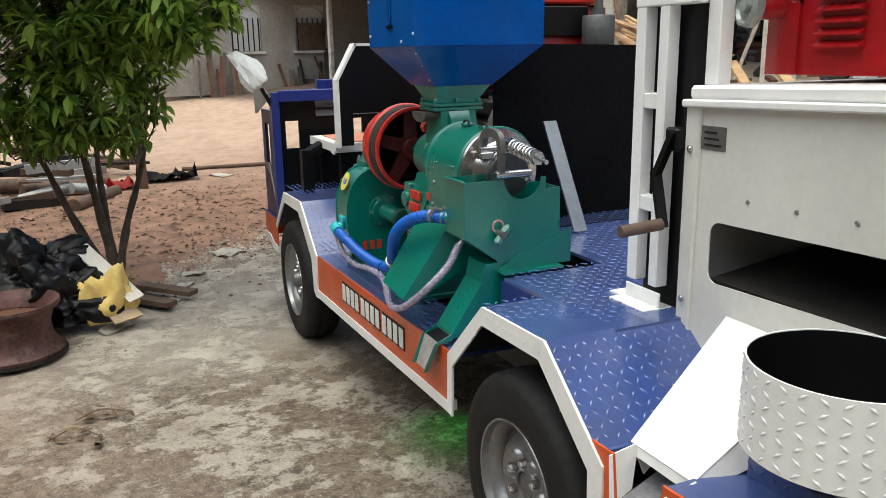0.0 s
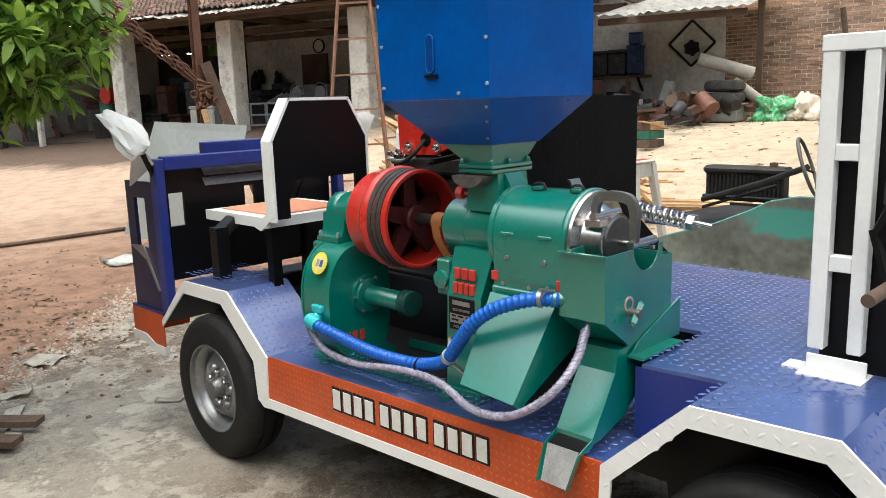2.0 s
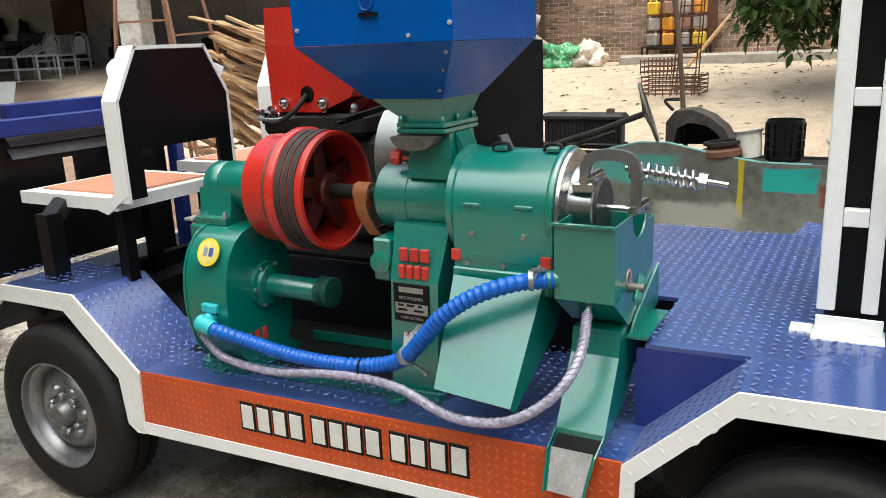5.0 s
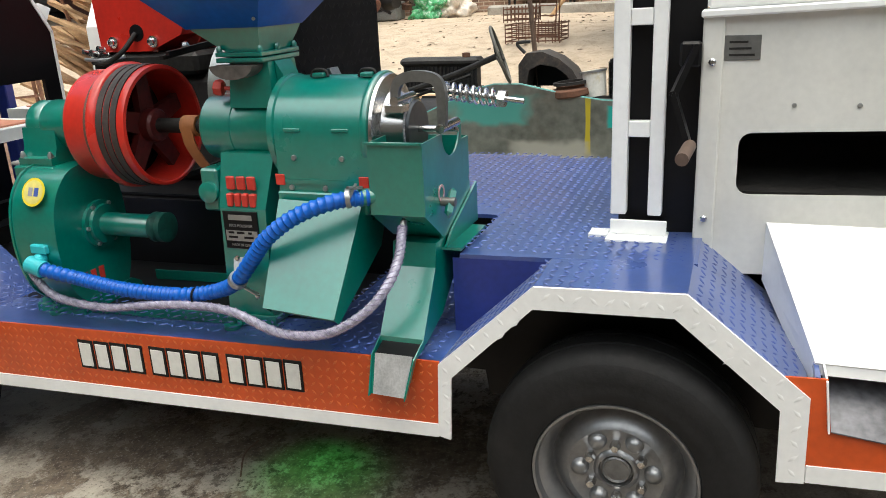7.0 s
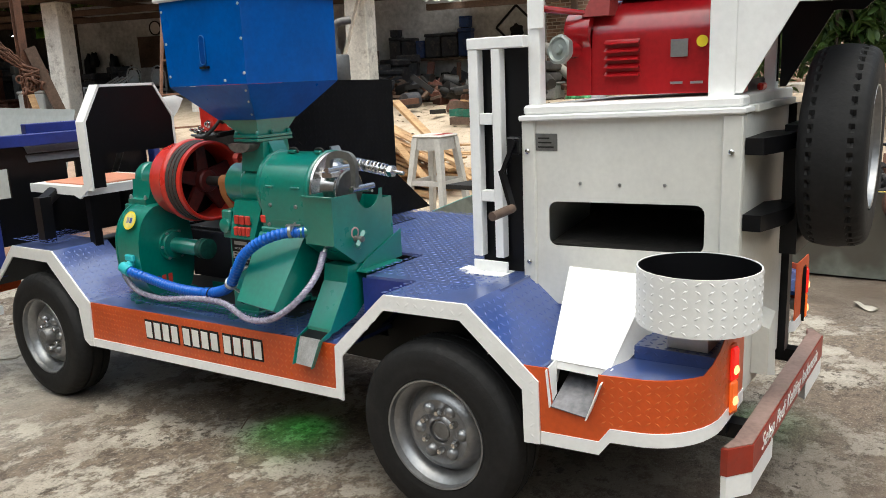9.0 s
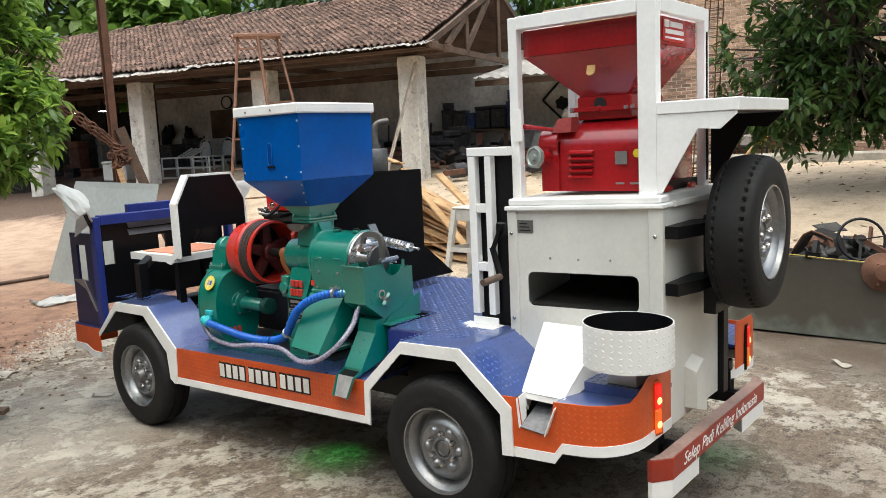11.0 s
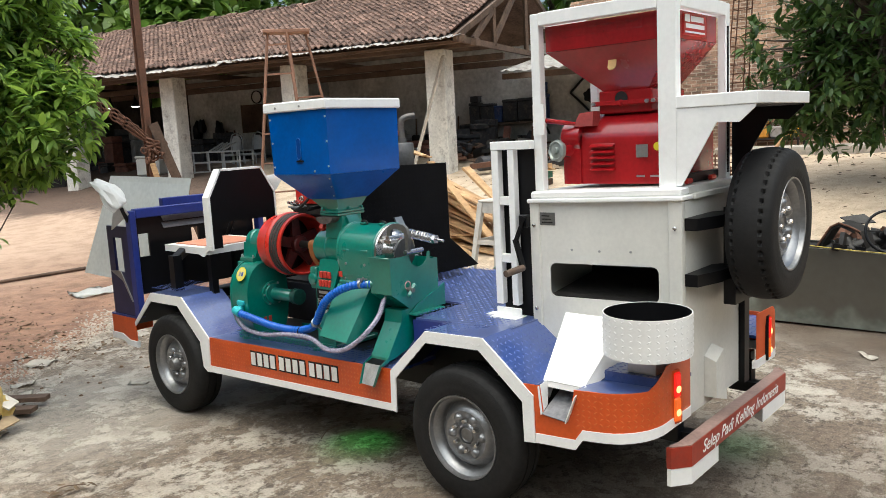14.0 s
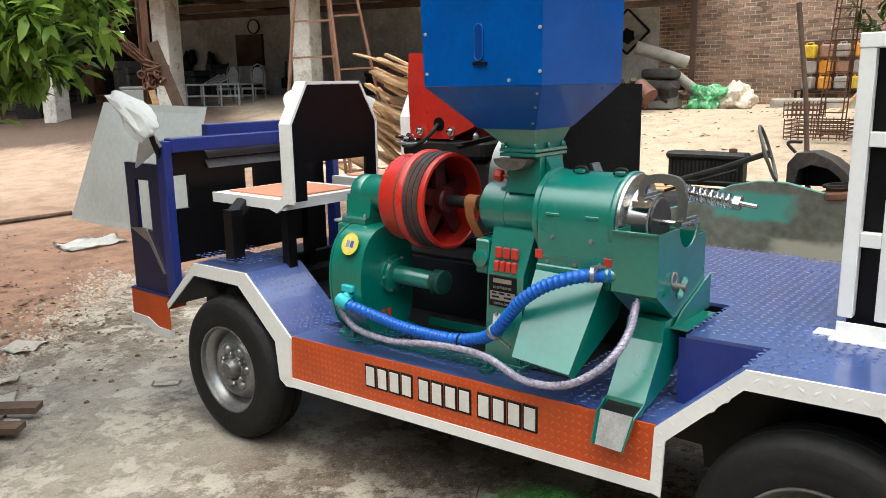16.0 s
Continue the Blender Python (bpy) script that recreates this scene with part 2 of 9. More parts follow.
    if pieces:
        base = p.inputs["Base Color"].links[0].from_socket
        g = n.new("ShaderNodeNewGeometry")
        hv = n.new("ShaderNodeHueSaturation")
        l.new(base, hv.inputs["Color"])
        l.new(math_node("MULTIPLY_ADD", g.outputs["Random Per Island"], 2 * pieces, 1 - pieces), hv.inputs["Value"])
        l.new(hv.outputs[0], p.inputs["Base Color"])
    if tread_pitch:
        m["lug"] = tread_pitch
    return m


BLUE_PLATE = mat("blue_tread_plate", (0.022, 0.06, 0.245), 0.3, coat=0.8, spec=1.0, tread_pitch=0.03, dirt=0.25, dirt_col=(0.16, 0.17, 0.24), var=0.12)
for m_ in (BLUE_PLATE,):
    q_ = m_.node_tree.nodes["Principled BSDF"]
    q_.inputs["Sheen Weight"].default_value, q_.inputs["Sheen Roughness"].default_value = 0.27, 0.4
# lighter lug colour stands in for sky glints on the raised edges
LUG_GLINT = {"blue_tread_plate": mat("blue_lug_glint", (0.045, 0.08, 0.28), 0.34, coat=0.5, spec=0.8, var=0.2), "orange_tread_plate": mat("orange_lug_glint", (0.62, 0.13, 0.03), 0.3, coat=0.4, var=0.1)}
BLUE_FLAT = mat("blue_paint", (0.02, 0.035, 0.2), 0.35, bump=0.0004, bump_scale=30)
NAVY = mat("navy_paint", (0.012, 0.016, 0.07), 0.4, bump=0.0004, bump_scale=30)
ORANGE_PLATE = mat("orange_tread_plate", (0.56, 0.074, 0.01), 0.34, coat=0.25, tread_pitch=0.024, var=0.08, dirt=0.1, dirt_col=(0.3, 0.12, 0.05))
ORANGE = mat("orange_paint", (0.6, 0.085, 0.012), 0.4, var=0.08, bump=0.0004)
WHITE = mat("white_paint", (0.87, 0.87, 0.855), 0.36, var=0.03, dirt=0.1, dirt_col=(0.5, 0.48, 0.44), bump=0.0004, bump_scale=25)
WHITE_PLATE = mat("white_tread_plate", (0.86, 0.86, 0.85), 0.36, tread_pitch=0.036, var=0.03, dirt=0.15, dirt_col=(0.5, 0.48, 0.44))
CREAM = mat("ivory_paint", (0.68, 0.67, 0.62), 0.42, var=0.04, dirt=0.12, dirt_col=(0.42, 0.4, 0.35), bump=0.0003, bump_scale=20)
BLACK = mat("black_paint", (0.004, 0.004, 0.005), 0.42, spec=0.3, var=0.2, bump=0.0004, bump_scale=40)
BLACK_PLATE = mat("black_tread_plate", (0.005, 0.005, 0.006), 0.6, plate=0.034, var=0.2, spec=0.1)
GREEN = mat("green_enamel", (0.002, 0.172, 0.128), 0.3, var=0.1, bump=0.0005, bump_scale=22, coat=0.8, spec=0.6)
q_ = GREEN.node_tree.nodes["Principled BSDF"]
q_.inputs["Coat IOR"].default_value, q_.inputs["Coat Roughness"].default_value = 1.9, 0.24
RED = mat("red_enamel", (0.54, 0.026, 0.016), 0.3, var=0.1, bump=0.0004, bump_scale=22, coat=0.3)
HOPBLUE = mat("hopper_blue_enamel", (0.001, 0.085, 0.38), 0.3, var=0.1, bump=0.0006, bump_scale=9, coat=0.3, spec=0.2)
STEEL = mat("bright_steel", (0.62, 0.61, 0.6), 0.24, metal=1.0, var=0.06)
ZINC = mat("galvanised_steel", (0.42, 0.43, 0.43), 0.38, metal=0.85, var=0.1, scale=14)
SILVER = mat("silver_wheel_paint", (0.31, 0.315, 0.325), 0.4, metal=0.85, var=0.12, dirt=0.25, dirt_col=(0.16, 0.14, 0.12))
RUBBER = mat("tyre_rubber", (0.009, 0.0088, 0.009), 0.72, var=0.25, spec=0.35, dirt=0.3, dirt_col=(0.03, 0.027, 0.025), bump=0.001, bump_scale=80)
RUST = mat("rusty_iron", (0.12, 0.052, 0.028), 0.85, var=0.3, bump=0.0015, bump_scale=60, col2=(0.07, 0.035, 0.022))
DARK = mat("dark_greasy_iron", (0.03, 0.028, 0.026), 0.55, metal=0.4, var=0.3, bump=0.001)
HOSEBLUE = mat("blue_hose_plastic", (0.006, 0.105, 0.5), 0.4, var=0.06)
CLEARHOSE = mat("braided_clear_hose", (0.4, 0.38, 0.48), 0.18, var=0.3, scale=60, coat=0.8)
CYAN = mat("turquoise_plastic", (0.05, 0.45, 0.5), 0.35)
YELLOW = mat("yellow_sticker", (0.75, 0.6, 0.03), 0.35, var=0.03)
BROWNWOOD = mat("leather_strap", (0.35, 0.13, 0.04), 0.6)

# ---- ground ----
def ramp01(v, a, b):
    t = max(0.0, min(1.0, (v - a) / (b - a)))
    return t * t * (3 - 2 * t)


def rise(x, y):
    return 0.95 * ramp01(x, 3.0, 11.5) + 0.35 * ramp01(y, 6.0, 14.0) * ramp01(x, -2.0, 5.0)


def bumps(x, y):
    if -1.5 < x < 3.2 and -2 < y < 3.6:
        return 0.0
    return 0.03 * noise.noise(Vector((x * 0.6, y * 0.6, 3))) + 0.012 * noise.noise(Vector((x * 2.3, y * 2.3, 7)))


def gz(x, y):
    return rise(x, y) + bumps(x, y) - 0.022 * ramp01(y, 0.9, 2.1) * (1 - ramp01(y, 3.0, 4.0))


def ground_sheet():
    xs = [-600, -200, -80, -40, -25, -16] + [-10 + 0.25 * i for i in range(121)] + [22, 26, 32, 45, 80, 200, 600]
    ys = [-600, -200, -80, -40, -20, -12] + [-8 + 0.25 * i for i in range(145)] + [30, 33, 40, 55, 90, 200, 600]
    bm = B()
    grid = [[bm.verts.new((x, y, gz(x, y))) for y in ys] for x in xs]
    for a, b in zip(grid, grid[1:]):
        for i in range(len(ys) - 1):
            bm.faces.new((a[i], b[i], b[i + 1], a[i + 1]))
    return bm


def ground_material():
    m = bpy.data.materials.new("yard_ground")
    m.use_nodes = True
    n, l = m.node_tree.nodes, m.node_tree.links
    p = n["Principled BSDF"]
    tc = n.new("ShaderNodeTexCoord")
    pos = tc.outputs["Object"]

    def noise_tex(scale, detail=6, rough=0.6):
        q = n.new("ShaderNodeTexNoise")
        q.inputs["Scale"].default_value, q.inputs["Detail"].default_value, q.inputs["Roughness"].default_value = scale, detail, rough
        l.new(pos, q.inputs["Vector"])
        return q.outputs[0]

    def op(kind, a, b=None, c=None):
        q = n.new("ShaderNodeMath")
        q.operation = kind
        for i, v in enumerate((a, b, c)):
            if v is None:
                continue
            if isinstance(v, (int, float)):
                q.inputs[i].default_value = v
            else:
                l.new(v, q.inputs[i])
        return q.outputs[0]

    def rng(v, a, b, lo=0.0, hi=1.0):
        q = n.new("ShaderNodeMapRange")
        q.interpolation_type = "SMOOTHSTEP"
        l.new(v, q.inputs[0])
        for i, k in enumerate((a, b, lo, hi)):
            q.inputs[i + 1].default_value = k
        return q.outputs[0]

    def mix(f, a, b):
        q = n.new("ShaderNodeMix")
        q.data_type = "RGBA"
        l.new(f, q.inputs["Factor"])
        for name, v in (("A", a), ("B", b)):
            if isinstance(v, tuple):
                q.inputs[name].default_value = (*v, 1)
            else:
                l.new(v, q.inputs[name])
        return q.outputs["Result"]

    s = n.new("ShaderNodeSeparateXYZ")
    l.new(pos, s.inputs[0])
    x, y = s.outputs[0], s.outputs[1]
    n1, n2, n3, n4 = noise_tex(0.8), noise_tex(3.5, 8, 0.7), noise_tex(22, 8, 0.7), noise_tex(90, 4)
    crack = n.new("ShaderNodeTexVoronoi")
    crack.feature = "DISTANCE_TO_EDGE"
    crack.inputs["Scale"].default_value = 1.1
    l.new(pos, crack.inputs["Vector"])
    flake = rng(noise_tex(2.4, 15, 0.76), 0.475, 0.53)
    under = mix(rng(n3, 0.4, 0.65), (0.19, 0.147, 0.107), (0.085, 0.064, 0.047))
    skin = mix(rng(n2, 0.38, 0.66), (0.41, 0.372, 0.31), (0.28, 0.243, 0.198))
    skin = mix(rng(n3, 0.52, 0.7, 0, 0.6), skin, (0.47, 0.425, 0.36))
    conc = mix(flake, under, skin)
    conc = mix(rng(n1, 0.46, 0.62, 0, 0.5), conc, (0.16, 0.118, 0.085))
    pits = op("MULTIPLY", rng(noise_tex(16, 12, 0.75), 0.525, 0.585), rng(noise_tex(1.3, 8, 0.7), 0.4, 0.6, 0.1, 0.95))
    conc = mix(pits, conc, (0.07, 0.054, 0.04))
    conc = mix(rng(n4, 0.56, 0.68, 0, 0.45), conc, (0.5, 0.46, 0.39))
    conc = mix(rng(n4, 0.44, 0.34, 0, 0.5), conc, (0.09, 0.07, 0.052))
    # darker slab at the truck, part dirt, part painted shade; paler slab ahead
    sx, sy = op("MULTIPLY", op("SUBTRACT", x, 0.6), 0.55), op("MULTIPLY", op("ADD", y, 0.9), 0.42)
    soil_shade = op("ADD", op("SQRT", op("ADD", op("MULTIPLY", sx, sx), op("MULTIPLY", sy, sy))), op("MULTIPLY", op("ADD", n2, n1), 0.75))
    conc = mix(rng(soil_shade, 0.9, 1.6, 0.58, 0.0), conc, (0.115, 0.088, 0.066))
    pale_mask = op("ADD", op("ABSOLUTE", op("SUBTRACT", y, 2.9)), op("MULTIPLY", op("ADD", n2, n1), 1.3))
    conc = mix(rng(pale_mask, 1.6, 2.6, 0.4, 0.0), conc, (0.54, 0.51, 0.45))
    # earth trodden over the slab before the tree
    trod = op("ADD", op("MULTIPLY", op("ADD", x, 0.55), 0.9), op("MULTIPLY", op("ADD", n2, n1), 1.2))
    near = op("MULTIPLY", rng(trod, 0.1, 1.25, 0.45, 0.0), rng(y, -0.6, 1.8))
    conc = mix(near, conc, mix(rng(n3, 0.42, 0.62), (0.34, 0.255, 0.18), (0.22, 0.15, 0.1)))
    dirt = mix(rng(n2, 0.35, 0.65), (0.285, 0.162, 0.104), (0.16, 0.087, 0.056))
    dirt = mix(rng(n3, 0.55, 0.8, 0, 0.6), dirt, (0.33, 0.22, 0.14))
    sand = mix(rng(n2, 0.4, 0.65), (0.46, 0.33, 0.24), (0.36, 0.25, 0.175))
    yard = mix(rng(n2, 0.4, 0.7), (0.55, 0.44, 0.32), (0.4, 0.31, 0.215))
    yard = mix(rng(n3, 0.56, 0.7, 0, 0.75), yard, (0.17, 0.12, 0.08))
    wob = op("ADD", op("MULTIPLY", n1, 0.5), op("MULTIPLY", n2, 0.4))
    edge = op("SUBTRACT", op("ADD", y, wob), op("MULTIPLY_ADD", op("MINIMUM", op("MAXIMUM", x, -0.8), 1.2), 0.95, 4.75))
    in_dirt = rng(edge, -0.1, 0.12)
    far = rng(op("ADD", y, op("MULTIPLY", n1, 2.0)), 7.5, 13.0)
    c = mix(in_dirt, conc, mix(far, dirt, sand))
    # brown littered earth along the workshop's front, darkened further for its shade
    by = op("ADD", op("MULTIPLY", op("SUBTRACT", x, 7.9), 0.966), op("MULTIPLY", op("SUBTRACT", y, 15.4), 0.26))
    c = mix(rng(op("ADD", by, op("MULTIPLY", op("ADD", n1, n2), 1.4)), -2.4, -1.2, 0.0, 0.9), c, mix(rng(n3, 0.4, 0.62), (0.115, 0.07, 0.05), (0.05, 0.034, 0.026)))
    in_yard = rng(op("SUBTRACT", op("ADD", x, op("MULTIPLY", n1, 1.2)), op("MULTIPLY", op("MAXIMUM", op("SUBTRACT", y, 6.0), 0.0), 0.5)), 4.6, 5.6)
    c = mix(in_yard, c, yard)
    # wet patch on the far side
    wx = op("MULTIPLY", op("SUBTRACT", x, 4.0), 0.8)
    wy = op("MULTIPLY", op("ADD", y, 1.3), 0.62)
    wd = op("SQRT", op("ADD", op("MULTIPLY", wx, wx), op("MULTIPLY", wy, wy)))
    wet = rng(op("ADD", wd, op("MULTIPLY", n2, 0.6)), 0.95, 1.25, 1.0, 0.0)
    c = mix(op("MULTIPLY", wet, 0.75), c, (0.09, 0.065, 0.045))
    l.new(c, p.inputs["Base Color"])
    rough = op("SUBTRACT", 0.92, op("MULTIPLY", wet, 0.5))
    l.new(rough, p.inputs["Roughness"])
    h = op("ADD", op("MULTIPLY", n3, 0.5), op("ADD", op("MULTIPLY", n2, 0.8), op("MULTIPLY", n4, 0.25)))
    h = op("ADD", h, op("MULTIPLY", flake, 0.16))
    h = op("SUBTRACT", h, op("MULTIPLY", pits, 0.2))
    h = op("ADD", h, op("MULTIPLY", rng(crack.outputs["Distance"], 0.0, 0.012), 0.08))
    bp = n.new("ShaderNodeBump")
    bp.inputs["Strength"].default_value, bp.inputs["Distance"].default_value = 0.8, 0.02
    l.new(h, bp.inputs["Height"])
    l.new(bp.outputs[0], p.inputs["Normal"])
    return m


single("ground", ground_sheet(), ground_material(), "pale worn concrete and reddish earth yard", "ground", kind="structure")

# ---- truck ----
truck = thing("rice_mill_truck", "blue, orange and white open flatbed truck carrying rice milling machines", "truck", (0.81, 1.2, 0))
W = 1.62
# arches: outer and inner edge of the white trim, in y and z; the body sits a little nose-down
FA = [(1.966, 0.525), (2.242, 0.756), (2.618, 0.751), (2.872, 0.52)]
RA = [(0.396, 0.572), (0.156, 0.796), (-0.18, 0.807), (-0.436, 0.596)]
FA_IN = [(2.068, 0.49), (2.298, 0.694), (2.628, 0.692), (2.866, 0.495)]
RA_IN = [(0.364, 0.538), (0.157, 0.741), (-0.156, 0.75), (-0.38, 0.56)]


def rake(bm, y0=1.75, low=-9.0, high=9.0):
    """Tip level pieces to the body's nose-down stance, about y0."""
    for v in bm.verts:
        v.co.z += 0.028 * (y0 - min(high, max(low, v.co.y)))
    return bm


part("lower_deck", rake(box(B(), (0.004, 0.37, 0.52), (0.2, 1.98, 0.535))), BLUE_PLATE, truck)
part("lower_deck", rake(box(B(), (0.2, 0.37, 0.52), (0.6, 0.8, 0.535))), BLUE_PLATE, truck)
# the deck is black here instead of blue
part("bay_floor", rake(box(B(), (0.2, 0.8, 0.52), (0.6, 1.98, 0.535))), BLACK, truck, "black floor under the machine")
part("engine_bed", box(B(), (0.605, 0.95, 0.788), (1.26, 1.97, 0.798)), BLACK, truck)
bm = prism(B(), [(0.2, -0.19), (0.2, 0.40), (0.58, 0.40), (0.58, 1.08), (1.46, 1.08), (1.46, 0.40), (W - 0.2, 0.40), (W - 0.2, 0.155), (W, 0.155), (W, -0.19)], "z", 0.785, 0.797)
part("upper_deck", rake(bm, 0.155, high=0.4), BLUE_PLATE, truck)
part("engine_deck", box(B(), (0.58, 1.082, 0.772), (1.46, 1.95, 0.784)), BLACK, truck)
bm = prism(B(), [(0.42, 0.573), (0.42, 0.779), (0.158, 0.785), (0.396, 0.573)], "x", 0.2, 0.204)
box(bm, (0.205, 0.396, 0.56), (0.6, 0.4, 0.784))
part("deck_riser", bm, BLUE_FLAT, truck)
part("deck_side", box(B(), (0.596, 0.401, 0.536), (0.6, 1.95, 0.784)), BLACK, truck)


def arch_plates(name, line, x0, x1, last):
    """Tread plates laid over a wheel, one for each straight stretch of its outline."""
    for (a, b), wide in zip(zip(line, line[1:]), (x1, x1, last)):
        n = Vector((0, -(b[1] - a[1]), b[0] - a[0])).normalized()
        n = n if n.z > 0 else -n
        lo = [(x0, a[0], a[1]), (wide, a[0], a[1]), (wide, b[0], b[1]), (x0, b[0], b[1])]
        part(name, slab(B(), lo if (Vector(lo[1]) - Vector(lo[0])).cross(Vector(lo[2]) - Vector(lo[1])).dot(n) > 0 else lo[::-1], 0.004), BLUE_PLATE, truck)
        # black sheet below each plate, added as the wheel well's shade
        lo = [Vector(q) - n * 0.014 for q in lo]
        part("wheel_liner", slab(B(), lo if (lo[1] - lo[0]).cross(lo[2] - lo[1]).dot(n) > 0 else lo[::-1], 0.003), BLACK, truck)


arch_plates("fender_plate", RA, 0.003, 0.2, 0.44)
arch_plates("fender_plate", FA, 0.003, 0.3, 0.3)
arch_plates("fender_plate", RA, W - 0.2, W - 0.003, W - 0.003)
arch_plates("fender_plate", FA, W - 0.3, W - 0.003, W - 0.003)


def arch_trim(outer, inner, x):
    """White tread-plate strips round a wheel arch, mitred at the bends."""
    for i in range(len(outer) - 1):
        part("arch_trim", prism(B(), [outer[i], outer[i + 1], inner[i + 1], inner[i]], "x", x - 0.006, x + 0.002), WHITE_PLATE, truck)


for x in (0.0, W):
    arch_trim([(0.404, 0.372)] + RA + [(-0.44, 0.392)], [(0.371, 0.365)] + RA_IN + [(-0.384, 0.386)], x)
    arch_trim([(1.977, 0.34)] + FA, [(2.052, 0.332)] + FA_IN, x)
    part("trim_toe", prism(B(), [(1.977, 0.339), (2.052, 0.331), (2.012, 0.307), (1.977, 0.309)], "x", x - 0.006, x + 0.002), WHITE_PLATE, truck)
    s = 1 if x == 0 else -1
    part("side_skirt", prism(B(), [(1.966, 0.53), (0.396, 0.577), (0.404, 0.4), (1.976, 0.35)], "x", min(x, x + 0.006 * s), max(x, x + 0.006 * s)), ORANGE_PLATE, truck)
    bm = prism(B(), [(1.976, 0.351), (0.404, 0.404), (0.404, 0.367), (1.976, 0.31)], "x", min(x - 0.004 * s, x + 0.03 * s), max(x - 0.004 * s, x + 0.03 * s))
    part("skirt_trim", bm, WHITE, truck)
    # inner wheel well, black for the shade inside
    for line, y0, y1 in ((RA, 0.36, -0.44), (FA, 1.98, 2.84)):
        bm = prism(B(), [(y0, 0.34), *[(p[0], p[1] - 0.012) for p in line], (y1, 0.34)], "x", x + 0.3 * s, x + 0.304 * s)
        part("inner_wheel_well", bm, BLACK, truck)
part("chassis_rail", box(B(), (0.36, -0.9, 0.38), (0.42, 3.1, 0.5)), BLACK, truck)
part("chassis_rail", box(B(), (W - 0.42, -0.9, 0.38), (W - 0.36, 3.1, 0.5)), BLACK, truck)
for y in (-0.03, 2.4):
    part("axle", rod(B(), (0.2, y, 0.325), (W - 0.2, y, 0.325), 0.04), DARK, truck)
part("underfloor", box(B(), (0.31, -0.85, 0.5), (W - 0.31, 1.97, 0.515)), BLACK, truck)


HUBGREY = mat("hub_grey", (0.2, 0.2, 0.2), 0.45, metal=0.6, var=0.2, dirt=0.4, dirt_col=(0.1, 0.09, 0.08))


